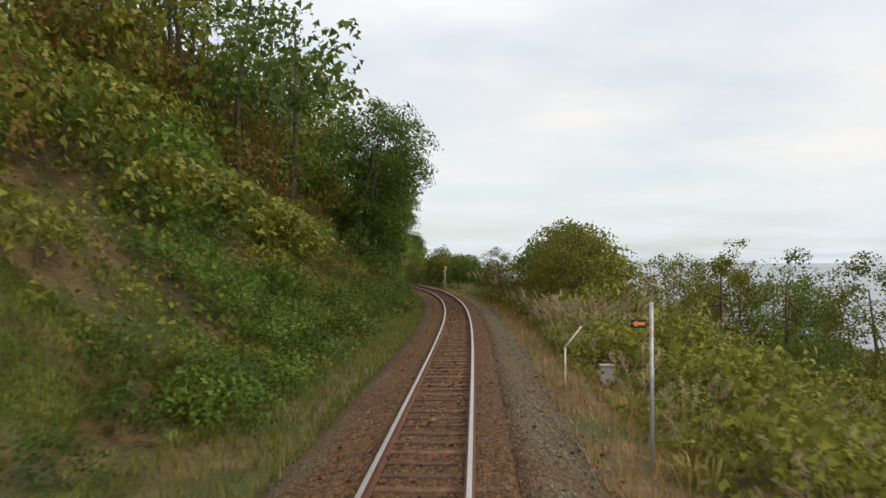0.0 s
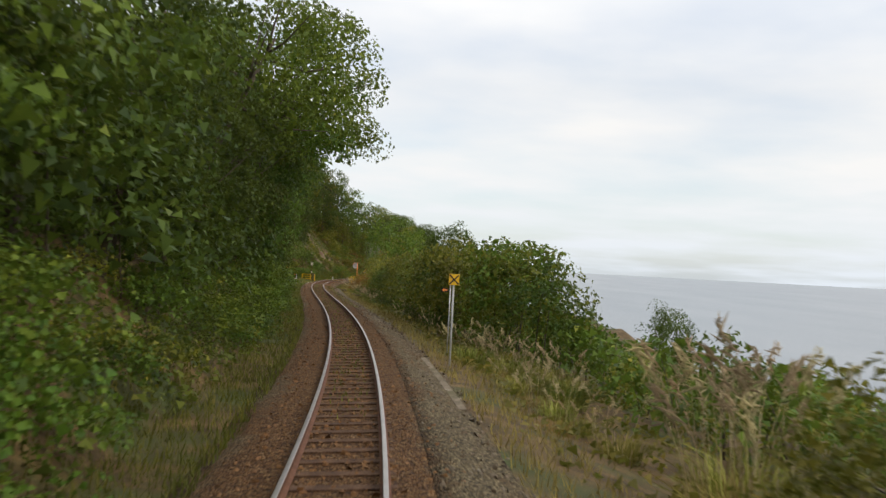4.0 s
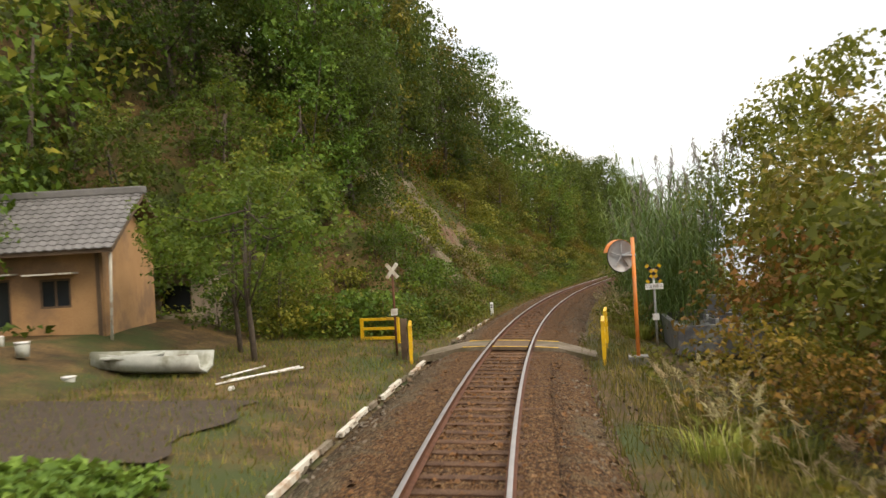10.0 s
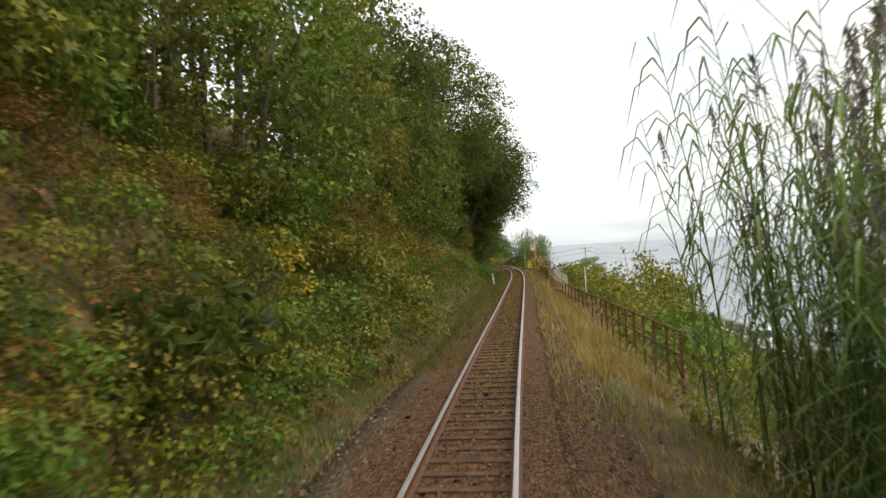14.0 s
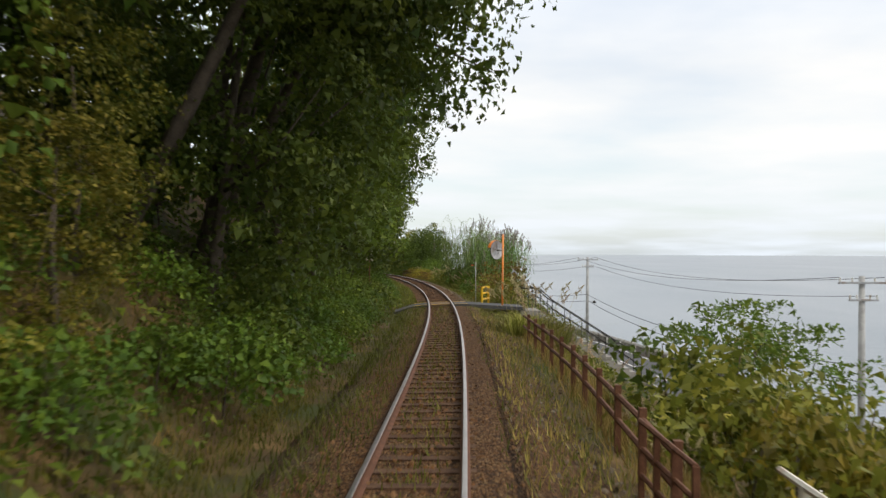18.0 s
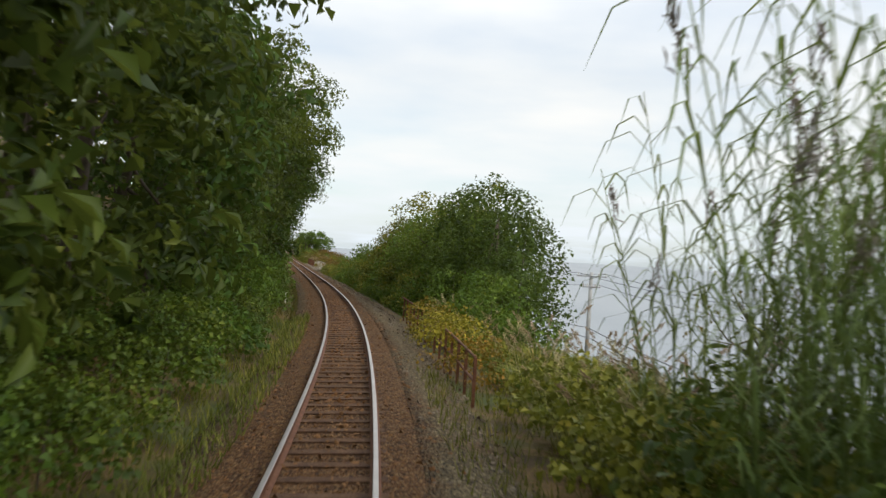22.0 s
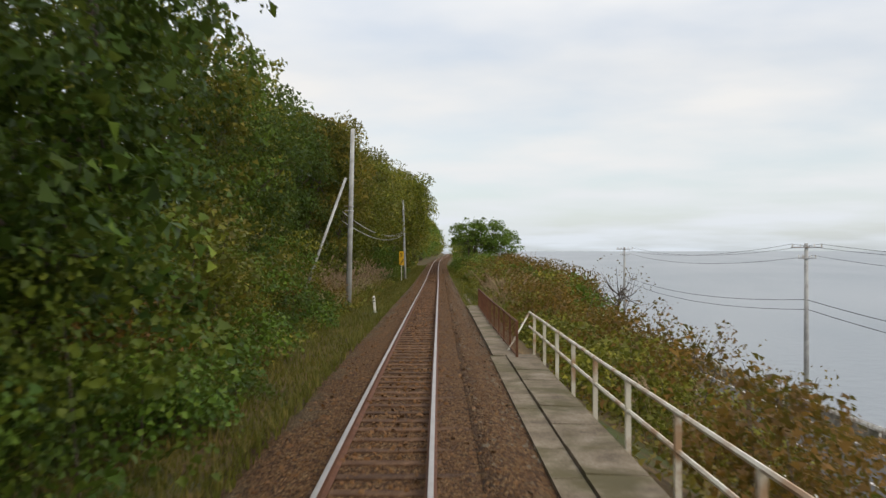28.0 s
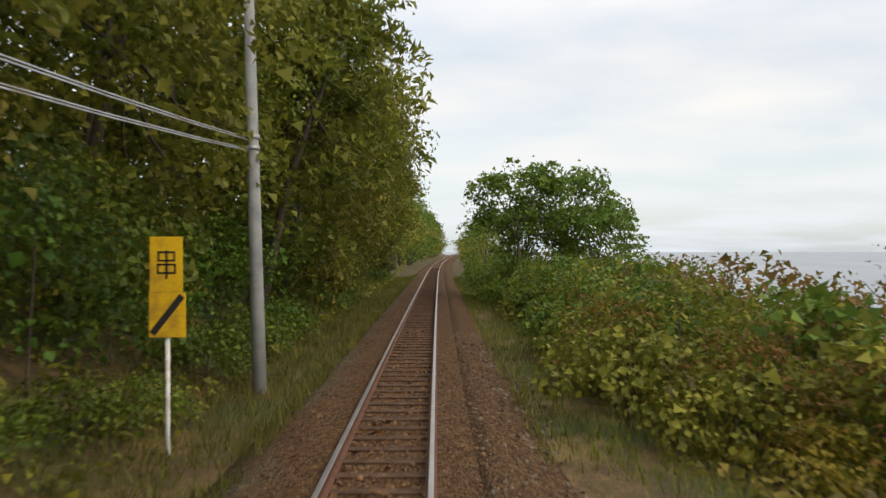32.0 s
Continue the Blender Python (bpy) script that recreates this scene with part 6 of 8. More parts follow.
# -- crossings
def crossing(s0, s1, dl, dr, label, mat, made):
    m = Matrix()
    root = empty("level_crossing", m, label, "level crossing")
    ss = np.linspace(s0, s1, 4)
    for i, d in enumerate((-.36, -.12, .12, .36)):
        part("deck_plank", swept("deck_plank", ss, [(d - .115, -.03), (d + .115, -.03), (d + .115, -.12), (d - .115, -.12)], M_OLDWOOD), root, "worn timber deck plank")
    part("ramp", swept("ramp", ss, [(dl, -.34), (-1.3, -.06), (-.66, -.03), (-.66, -.16), (dl, -.5)], mat), root, made)
    part("ramp", swept("ramp", ss, [(.66, -.03), (1.3, -.06), (dr, -.32), (dr, -.5), (.66, -.16)], mat), root, made)
    for e in (s0 + .06, s1 - .06):
        part("edge_stripe", swept("edge_stripe", [e - .05, e + .05], [(.68, -.024), (1.3, -.052), (1.3, -.062), (.68, -.034)], M_YELLOW), root, "worn yellow edge stripe")
        part("edge_stripe", swept("edge_stripe", [e - .05, e + .05], [(-.48, -.024), (.48, -.024), (.48, -.032), (-.48, -.032)], M_YELLOW), root, "worn yellow edge stripe")
        part("edge_stripe", swept("edge_stripe", [e - .05, e + .05], [(-1.3, -.052), (-.68, -.024), (-.68, -.034), (-1.3, -.062)], M_YELLOW), root, "worn yellow edge stripe")
    return root


crossing(197.9, 199.8, -2.5, 2.4, "small timber and cement level crossing", M_OLDSLAB, "worn cement ramp")
crossing(356.0, 358.1, -2.3, 4.1, "narrow footpath crossing with asphalt ramps", M_ROAD, "patched asphalt ramp")


def barrier(sa, da, sb, db, h=1.0, base=-.36):
    """Yellow tubular fence panel between two places."""
    m = stand(sa, da, base)
    root = empty("crossing_barrier", m, "yellow steel barrier frame beside the crossing", "barrier", "barriers at the crossings")
    e = local(m, sb, db, base)
    w = .045
    u = e.normalized()
    n = Vector((-u.y, u.x, 0))

    def beam(nm, p, q, up):
        side = n * w
        V = [Vector(p) - side, Vector(p) + side, Vector(q) + side, Vector(q) - side]
        if up:
            ww = u * w
            V = [Vector(p) - side - ww, Vector(p) + side - ww, Vector(p) + side + ww, Vector(p) - side + ww]
            T = [v + (Vector(q) - Vector(p)) for v in V]
        else:
            T = [v + Vector((0, 0, .09)) for v in V]
        part(nm, solid(nm, V + T, [(3, 2, 1, 0), (4, 5, 6, 7), (0, 1, 5, 4), (1, 2, 6, 5), (2, 3, 7, 6), (3, 0, 4, 7)], M_YELLOW), root)
    beam("post", (0, 0, -.3), (0, 0, h), True)
    beam("post", e + Vector((0, 0, -.3)), e + Vector((0, 0, h)), True)
    for z in (h * .28, h * .60, h - .09):
        beam("rail", (0, 0, z), e + Vector((0, 0, z)), False)
    return root


barrier(198.3, -2.8, 200.6, -3.2)
barrier(202.6, -4.0, 202.9, -5.3)
barrier(196.6, 2.45, 198.6, 2.55)
barrier(200.6, 2.68, 202.6, 2.78)
barrier(361.2, 2.4, 362.2, 2.85)
barrier(359.9, -3.6, 360.3, -4.1)
barrier(357.3, -3.15, 358.3, -3.7)


def mirror_post(s, d, top, disc, turn, label, R=.41):
    m = stand(s, d, -.4)
    root = empty("traffic_mirror", m, label, "traffic mirror")
    bar("pole", root, (0, 0, -.3), (0.02, 0, top + .4), .05, M_ORANGE, 12, "orange painted steel pole")
    block("footing", root, -.25, -.25, -.3, .25, .25, .05, M_CONCRETE, .02, "concrete footing block")
    c = Matrix.Translation((-.30, .05, disc + .4)) @ Matrix.Rotation(radians(turn), 4, "Z")
    # dished disc, its back to the line
    n, rings = 28, 5
    V, F = [], []
    for k in range(rings + 1):
        r = R * k / rings
        y = .07 * (1 - (k / rings) ** 2)
        for a in range(n):
            t = 2 * math.pi * a / n
            V.append(c @ Vector((math.cos(t) * r, y, math.sin(t) * r)))
    for k in range(rings):
        for a in range(n):
            b = (a + 1) % n
            F.append((k * n + a, k * n + b, (k + 1) * n + b, (k + 1) * n + a))
    part("mirror_face", solid("mirror_face", V, F, M_MIRROR, True), root, "convex mirror face")
    V2 = [v - (c.to_3x3() @ Vector((0, .03, 0))) for v in V]
    part("back_plate", solid("back_plate", V2, [tuple(reversed(f)) for f in F], M_STEEL, True), root, "dull grey back plate")
    rim = []
    for a in range(n + 1):
        t = 2 * math.pi * a / n
        rim.append(c @ Vector((math.cos(t) * R, -.01, math.sin(t) * R)))
    part("rim", joined("rim", [tube(rim, [.018] * len(rim), 6)], M_BLACK), root)
    V, F = [], []
    for a in range(13):
        t = math.radians(15 + a * 150 / 12)
        for y in (-.02, .15):
            V.append(c @ Vector((math.cos(t) * (R + .012), y, math.sin(t) * (R + .012))))
            V.append(c @ Vector((math.cos(t) * (R + .022), y, math.sin(t) * (R + .022))))
    for a in range(12):
        o = a * 4
        F += [(o, o + 2, o + 6, o + 4), (o + 1, o + 5, o + 7, o + 3), (o, o + 4, o + 5, o + 1), (o + 2, o + 3, o + 7, o + 6)]
    part("hood", solid("hood", V, F, M_ORANGE), root, "orange sun hood")
    for k in range(5):
        t = math.radians(90 + 72 * k)
        bar("strut", root, c @ Vector((0, -.05, 0)), c @ Vector((math.cos(t) * .33, -.035, math.sin(t) * .33)), .018, M_STEEL, 6)
    bar("bracket", root, c @ Vector((0, -.06, 0)), (.08, 0, disc + .4), .045, M_STEEL, 8, "grey steel bracket")
    return root


mirror_post(197.3, 3.35, 2.72, 2.25, 30, "convex traffic mirror with orange hood at the crossing")
mirror_post(356.8, 3.07, 3.4, 2.62, 44, "convex traffic mirror on an orange pole, seen from behind", .46)


def crossbuck(s, d, top, label, arm=.34, lean=0.0, turn=0.0, mat=None, text="", plate=1.0, pole=None):
    m = stand(s, d, -.45, turn=turn, lean=lean)
    root = empty("crossing_sign", m, label, "crossing sign")
    bar("pole", root, (0, 0, -.3), (0, 0, top + .45), .035, pole or M_RUST, 8)
    for k, t in enumerate((52, 128)):
        a = math.radians(t)
        mm = Matrix.Translation((0, -.045 - .012 * k, top + .3)) @ Matrix.Rotation(-a, 4, "Y")
        V, F = box(-arm, -.006, -.055, arm, .006, .055)
        part("arm", solid("arm", [mm @ Vector(v) for v in V], F, mat or M_WHITE), root)
        if mat is M_YELLOW:
            for q in (-.6, 0, .6):
                V, F = box(q * arm - .05, -.012, -.055, q * arm + .05, -.007, .055)
                part("stripe", solid("stripe", [mm @ Vector(v) for v in V], F, M_BLACK), root, "black stripe")
    if plate:
        block("notice", root, -.10, -.06, plate + .33, .10, -.045, plate + .53, M_WHITE, .003, "small white notice plate")
    if text:
        block("name_plate", root, -.27, -.066, top - .18, .27, -.05, top, M_WHITE, .004, "white plate with black writing")
        cu = bpy.data.curves.new("writing", "FONT")
        cu.body, cu.size, cu.align_x, cu.extrude = text, .105, "CENTER", .001
        cu.materials.append(M_BLACK)
        w = part("writing", cu, root, "black hand-lettered words")
        w.matrix_local = Matrix.Translation((0, -.069, top - .125)) @ Matrix.Rotation(radians(90), 4, "X")
    return root


crossbuck(199.6, -3.46, 2.35, "faded white crossbuck on a rusty pole", plate=1.0, arm=.27, mat=M_BUFF)
crossbuck(201.6, 4.25, 1.8, "black and yellow crossbuck with a stop-and-look plate", mat=M_YELLOW, text="とまれみよ", plate=.35, pole=M_STEEL)
crossbuck(358.5, -3.6, 2.45, "weathered white crossbuck among the leaves", plate=.9, arm=.3, mat=M_BUFF)
crossbuck(370.5, 5.4, 1.5, "grey back of a crossbuck in tall grass", mat=M_STEEL, plate=0)
bp = empty("timber_post", stand(199.0, -3.1, -.45), "dark weathered timber post at the crossing", "post")
block("shaft", bp, -.09, -.09, -.3, .09, .09, 1.25, M_OLDWOOD, .02)


# -- small posts and signs
def marker(s, d, top, label, base=-.5, w=.055, mat=None, lean=0.0, bars=True):
    """Short square marker post with a chamfered head."""
    m = stand(s, d, base, lean=lean)
    root = empty("marker_post", m, label, "marker post")
    bm = bmesh.new()
    V, F = box(-w, -w, -.3, w, w, top - base)
    V[4], V[5] = (-w, -w, top - base - .05), (w, -w, top - base - .05)
    vs = [bm.verts.new(v) for v in V]
    for f in F:
        bm.faces.new([vs[i] for i in f])
    bmesh.ops.bevel(bm, geom=list(bm.edges), offset=.008, segments=1, affect="EDGES")
    part("shaft", bm_mesh("shaft", bm, mat or M_WHITE), root)
    if bars:
        for k in range(2):
            z = top - base - .14 - .11 * k
            V, F = box(-w * .5, -w - .004, z - .03, w * .5, -w + .001, z + .03)
            part("mark", solid("mark", V, F, M_BLACK), root, "dark unreadable mark")
    return root


marker(119.4, -2.86, .10, "white concrete distance marker in the weeds")
marker(318.4, -2.0, .52, "leaning white concrete distance marker", lean=-6)
marker(538.8, -2.36, .36, "leaning white distance marker in the grass", lean=-5)
marker(218.6, -2.82, .2, "white concrete marker post beside the track", w=.07)
marker(431, -2.4, .1, "white concrete marker among the leaves")
marker(192.0, -5.6, .0, "short white stake in the yard", bars=False)


def arrow_post(s, d, top, board, label, side=-1, r=.03, base=-.5):
    m = stand(s, d, base)
    root = empty("arrow_post", m, label, "sign post")
    bar("pole", root, (0, 0, -.4), (.0, 0, top - base), r, M_STEEL, 10, "thin grey steel pole")
    z = board - base
    block("plate", root, side * .19 - .11, -.045, z - .06, side * .19 + .11, -.03, z + .06, M_BLACK, .003, "black backing plate")
    o = Vector((side * .19, -.05, z))
    sx = side
    pts = [(.09 * sx, 0), (.02 * sx, .05), (.02 * sx, .022), (-.09 * sx, .022), (-.09 * sx, -.022), (.02 * sx, -.022), (.02 * sx, -.05)]
    V = [o + Vector((x, -.002, y)) for x, y in pts] + [o + Vector((x, .006, y)) for x, y in pts]
    n = len(pts)
    F = [tuple(range(n)), tuple(range(2 * n - 1, n - 1, -1))] + [(i, (i + 1) % n, n + (i + 1) % n, n + i) for i in range(n)]
    part("arrow", solid("arrow", V, F, M_ORANGE), root, "orange arrow")
    return root


arrow_post(12.5, 3.12, 1.82, 1.52, "grey steel post with a small orange arrow", base=-.9)
arrow_post(98.3, 3.27, 1.85, 1.62, "thin grey post with a small orange arrow", r=.022)
arrow_post(362.8, 2.18, 1.98, 1.80, "thin grey post with a small orange arrow", r=.022)
arrow_post(171.2, -2.7, .86, .84, "low grey post with a small orange arrow", r=.025)
arrow_post(283.0, 3.4, 1.55, 1.25, "thin grey post with a yellow arrow plate", r=.025, base=-1.0)
gp = empty("guide_pole", stand(177.7, -4.4, -.6), "grey concrete pole with an orange band", "pole")
bar("shaft", gp, (0, 0, -.3), (0, 0, 2.29), .075, M_STEEL, 12)
bar("band", gp, (0, 0, 1.86), (0, 0, 2.24), .081, M_ORANGE, 12, "orange reflective band")
bar("cap", gp, (0, 0, 2.285), (0, 0, 2.31), .07, M_STEEL, 12)
bent = empty("bent_bracket", stand(20.5, 2.72, -.5), "bent pale steel bracket post", "post")
bar("upright", bent, (0, 0, -.2), (0, 0, .93), .022, M_BUFF)
bar("arm", bent, (0, 0, .93), (.4, .2, 1.40), .022, M_BUFF)
cb = empty("cable_box", stand(22.6, 4.0, -.8), "small grey concrete cable box in the grass", "box")
block("body", cb, -.17, -.12, -.2, .17, .12, .55, M_CONCRETE, .02)
block("lid", cb, -.19, -.14, .55, .19, .14, .60, M_CONCRETE, .015)

xs = empty("warning_sign", stand(95.07, 2.93, -.5), "yellow square warning sign with a black cross", "sign")
bar("pole", xs, (0, 0, -.4), (.0, .02, 2.62), .032, M_POLE, 10)
block("board", xs, -.155, -.05, 2.36, .155, -.03, 2.68, M_YELLOW, .006)
for t in (45, -45):
    mm = Matrix.Translation((0, -.054, 2.52)) @ Matrix.Rotation(radians(t), 4, "Y")
    V, F = box(-.185, -.003, -.021, .185, .003, .021)
    part("stroke", solid("stroke", [mm @ Vector(v) for v in V], F, M_BLACK), xs, "black diagonal stroke")

st = empty("station_sign", stand(584.4, -3.07, -.6), "tall yellow railway sign with black marks", "sign")
bar("pole", st, (0, 0, -.4), (0, 0, 1.95), .032, M_WHITE, 10, "white steel pole")
block("upper_board", st, -.23, -.05, 2.42, .22, -.03, 3.18, M_YELLOW, .005)
block("lower_board", st, -.24, -.053, 1.80, .26, -.033, 2.415, M_YELLOW, .005)
V, F = box(-.33, -.003, -.045, .33, .003, .045)
mm = Matrix.Translation((.01, -.058, 2.11)) @ Matrix.Rotation(radians(-52), 4, "Y")
part("stroke", solid("stroke", [mm @ Vector(v) for v in V], F, M_BLACK), st, "black diagonal bar")
for x0, z0, x1, z1 in ((-.015, 2.60, .015, 2.99), (-.12, 2.955, .12, 2.98), (-.12, 2.84, .12, 2.865), (-.12, 2.84, -.095, 2.98), (.095, 2.84, .12, 2.98), (-.13, 2.785, .13, 2.81), (-.13, 2.67, .13, 2.695), (-.13, 2.67, -.105, 2.81), (.105, 2.67, .13, 2.81)):
    V, F = box(x0, -.056, z0, x1, -.0505, z1)
    part("character_stroke", solid("character_stroke", V, F, M_BLACK), st, "black brush-like stroke")


# -- utility poles and wires
def sag(a, b, drop, n=14):
    a, b = Vector(a), Vector(b)
    return [a.lerp(b, i / n) - Vector((0, 0, drop * 4 * (i / n) * (1 - i / n))) for i in range(n + 1)]


def wire(name, a, b, drop, r, label, mat=M_BLACK):
    pts = sag(a, b, drop)
    ob = new(name, joined(name, [tube(pts, [r] * len(pts), 4)], mat))
    return tagged(ob, label, "wire")


def lineside_pole(s, d, top, lean, label):
    root = empty("utility_pole", stand(s, d, -.6, lean=lean), label, "utility pole")
    bar("shaft", root, (0, 0, -.6), (0, 0, top + .6), .15, M_POLE, 14, r2=.10)
    for z in (4.4, 4.62):
        bar("band", root, (0, 0, z + .58), (0, 0, z + .66), .142, M_STEEL, 12)
        bar("bracket", root, (-.05, -.12, z + .62), (-.3, -.16, z + .62), .02, M_STEEL, 6)
    return root


lineside_pole(539.9, -3.75, 8.4, 1.5, "tall pale concrete utility pole beside the track")
lineside_pole(589.8, -2.9, 8.0, -1.5, "tall pale concrete utility pole beside the track")
brace = empty("brace_pole", stand(536.5, -5.6, .3), "leaning grey brace pole against the utility pole", "pole")
bar("shaft", brace, (0, 0, -.4), tuple(local(stand(536.5, -5.6, .3), 539.8, -3.85, 6.0)), .065, M_POLE, 10)
for h0, h1, dd in ((4.4, 4.64, -.28), (3.95, 4.42, -.28), (4.31, 4.58, -.2), (3.87, 4.37, -.2)):
    wire("cable", place(539.9, -3.75 + dd, h0), place(589.8, -2.9 + dd, h1), .75, .013, "grey cable strung between two utility poles", M_STEEL)


def road_pole(s, d, top, label):
    base = -7.1
    root = empty("power_pole", stand(s, d, base), label, "power pole")
    H = top - base
    bar("shaft", root, (0, 0, -.5), (0, 0, H), .17, M_POLE, 12, r2=.11)
    for z, w in ((H - .25, .95), (H - .9, .55)):
        block("crossarm", root, -w, -.17, z - .04, w, -.09, z + .04, M_STEEL, .008)
        for x in (-w * .92, -w * .45, w * .45, w * .92):
            bar("insulator", root, (x, -.13, z + .04), (x, -.13, z + .2), .035, M_WHITE, 6)
    return root


POLES = [(346.3, 15.7, 1.65), (391.4, 15.9, 2.2), (437, 15.8, 2.0), (500, 22.2, 2.6), (550.2, 22.8, 2.95), (600, 22.4, 3.0)]
for s, d, top in POLES:
    road_pole(s, d, top, "concrete power pole with crossarms beside the coast road")
for (sa, da, ta), (sb, db, tb) in zip(POLES[:-1], POLES[1:]):
    for dx, z in ((-.85, -.05), (.85, -.05), (.5, -.75), (0, -3.4), (.1, -4.0)):
        wire("power_line", place(sa, da + dx, ta + z), place(sb, db + dx, tb + z), .8, .014 if z > -2 else .022, "dark overhead power line along the road")
lamp = empty("road_lamp", stand(391.4, 16.3, -2.0), "small dark road lamp on the pole", "lamp")
bar("arm", lamp, (-.35, 0, .1), (.25, 0, .22), .025, M_STEEL)
bar("shade", lamp, (.25, 0, .0), (.25, 0, .26), .2, M_BLACK, 10, r2=.05)


# wires that cross the line down from the hill
for (s, d, h, r), lab in (((174.6, -24, 27.8, .16), "tall pole on the hillside carrying wires over the line"), ((166.0, 13.0, 2.6, .12), "short pole among the bushes carrying wires")):
    g = float(level(s, d))
    root = empty("wire_pole", stand(s, d, g), lab, "utility pole")
    bar("shaft", root, (0, 0, -.6), (0, 0, h - g), r, M_POLE, 10, r2=r * .7)
    block("crossarm", root, -.06, -.9, h - g - .35, .06, .9, h - g - .25, M_STEEL, .008)
for ds, dh in ((-.5, -.3), (-.1, -.3), (.8, -.3)):
    wire("power_line", place(174.6 + ds, -24, 27.8 + dh), place(166.0 + ds, 13.0, 2.6 + dh), .25, .012, "thin dark wire crossing high over the line")


# -- fences
def fence(points, top, label, mat, posts, rails=(0, -.45), r=.03, base=-.8, baluster=0.0, group=""):
    """Posts along (s, d) points with rails at heights below the top."""
    ss = np.array([p[0] for p in points], float)
    dd = np.array([p[1] for p in points], float)
    m = stand(ss[0], dd[0], 0)
    root = empty("fence", m, label, "fence")
    at = np.arange(ss[0], ss[-1] + .01, posts)
    for s in at:
        d = float(np.interp(s, ss, dd))
        p, q = local(m, s, d, base), local(m, s, d, top)
        V, F = box(-r, -r, 0, r, r, (q - p).z)
        part("post", solid("post", [p + Vector(v) for v in V], F, mat), root)
    for z in rails:
        k = np.linspace(ss[0], ss[-1], max(3, int((ss[-1] - ss[0]) / 2)))
        pts = [local(m, s, float(np.interp(s, ss, dd)), top + z) for s in k]
        part("rail", joined("rail", [tube(pts, [r * .9] * len(pts), 6)], mat), root)
    if baluster:
        for s in np.arange(ss[0] + baluster, ss[-1], baluster):
            d = float(np.interp(s, ss, dd))
            part("baluster", joined("baluster", [tube([local(m, s, d, top - .9), local(m, s, d, top)], [.011, .011], 4)], mat), root)
    return root


fence([(262, 3.95), (270, 3.66), (279, 3.35), (288, 2.88), (299.3, 2.27)], .5, "rusty brown angle-iron fence on the embankment", M_RUST, 1.55, (0, -.5), .032)
fence([(302, 3.42), (309, 3.3), (321, 3.25)], .55, "faded white steel railing on a concrete edge", M_BUFF, 2.05, (0, -.42), .036)
fence([(321.3, 2.62), (323.5, 2.55)], .5, "rusty brown railing panel", M_RUST, .7, (0, -.3, -.6), .032)
fence([(322.4, 2.72), (332, 2.85), (343, 2.7)], .5, "rusty posts strung with wire beside the track", M_RUST, 1.9, (-.15, -.5), .045)
fence([(402, 2.45), (412, 2.6), (424, 2.75)], .5, "rusty low fence overgrown with yellow vine", M_RUST, 1.5, (0, -.45), .03)
fence([(502, 3.25), (512, 3.22), (523.1, 3.3)], .62, "faded white steel railing along a concrete walkway", M_BUFF, 2.45, (0, -.42), .036)
fence([(519.5, 2.62), (530, 2.56), (540.7, 2.6)], .62, "rusty brown bar railing beside the track", M_RUST, 2.1, (0, -.85), .03, baluster=.35)
brc = empty("fence_brace", stand(523.1, 3.3, .6), "pale diagonal brace of the railing", "brace")
bar("rod", brc, (0, 0, 0), tuple(local(stand(523.1, 3.3, .6), 521.2, 2.5, -.35)), .028, M_BUFF)
for s, d, sc in ((404, 2.7, .5), (406, 2.8, .55), (408, 2.8, .6), (410, 2.9, .6), (412, 2.9, .65), (414, 3.0, .6), (416, 3.1, .6), (418, 3.1, .5)):
    rv = np.random.default_rng(int(s * 10))
    P, A, _c, _r = crown_points(rv, 18, 150, 1.0, .8, .35, (.3, .5), -.6)
    V, F = leaves(P, A, .085, rv, .5)
    v = new("vine", tris("vine", V, F, M_LEAF_YELLOW))
    v.matrix_world = on(s, d - .1, -.15) @ Matrix.Scale(sc * 1.6, 4)
    tagged(v, "yellow-leaved vine climbing the low fence", "vine", kind="stuff")

# cut logs on the shoulder
for s, d, ln, r, turn in ((156.7, 2.6, .5, .16, 20), (152.3, 4.0, 1.1, .11, 55), (150.2, 3.2, 1.3, .10, 15), (147.6, 3.3, 1.0, .12, 70), (151.4, 3.6, .9, .08, -20)):
    root = empty("log", on(s, d, -r * .8, turn=turn), "weathered grey-brown cut log lying on the shoulder", "log")
    part("trunk", joined("trunk", [tube([(0, -ln / 2, 0), (.03, -ln * .1, .02), (-.02, ln / 2, 0)], [r, r * .92, r * .85], 10)], M_BARK, True), root)
    for e in (-1, 1):
        bar("cut_face", root, (0 if e < 0 else -.02, e * ln / 2, 0), (0 if e < 0 else -.02, e * (ln / 2 + .006), 0), r * (.9 if e < 0 else .76), M_OLDWOOD, 10, "pale sawn end")


# -- concrete walkways, kerbs, culvert
walk_root = empty("walkway", Matrix(), "cracked concrete slab walkway beside the track", "walkway", kind="structure")
for i, s in enumerate(np.arange(500, 520, 1.55)):
    part("slab", swept("slab", [s, s + .77, s + 1.53], [(2.38, -.27 + .012 * (i % 3)), (3.14, -.28), (3.14, -.42), (2.38, -.42)], M_OLDSLAB, tilt=False), walk_root)
    part("edge_slab", swept("edge_slab", [s, s + 1.53], [(1.98, -.31), (2.36, -.30), (2.36, -.45), (1.98, -.45)], M_OLDSLAB, tilt=False), walk_root)
for i, s in enumerate(np.arange(520, 541, 2.0)):
    part("slab", swept("slab", [s, s + 1, s + 1.97], [(2.05, -.29 + .01 * (i % 2)), (2.62, -.29), (2.62, -.5), (2.05, -.5)], M_OLDSLAB, tilt=False), walk_root)
kerb = empty("kerb", Matrix(), "white-painted concrete kerb beside the ballast", "kerb", kind="structure")
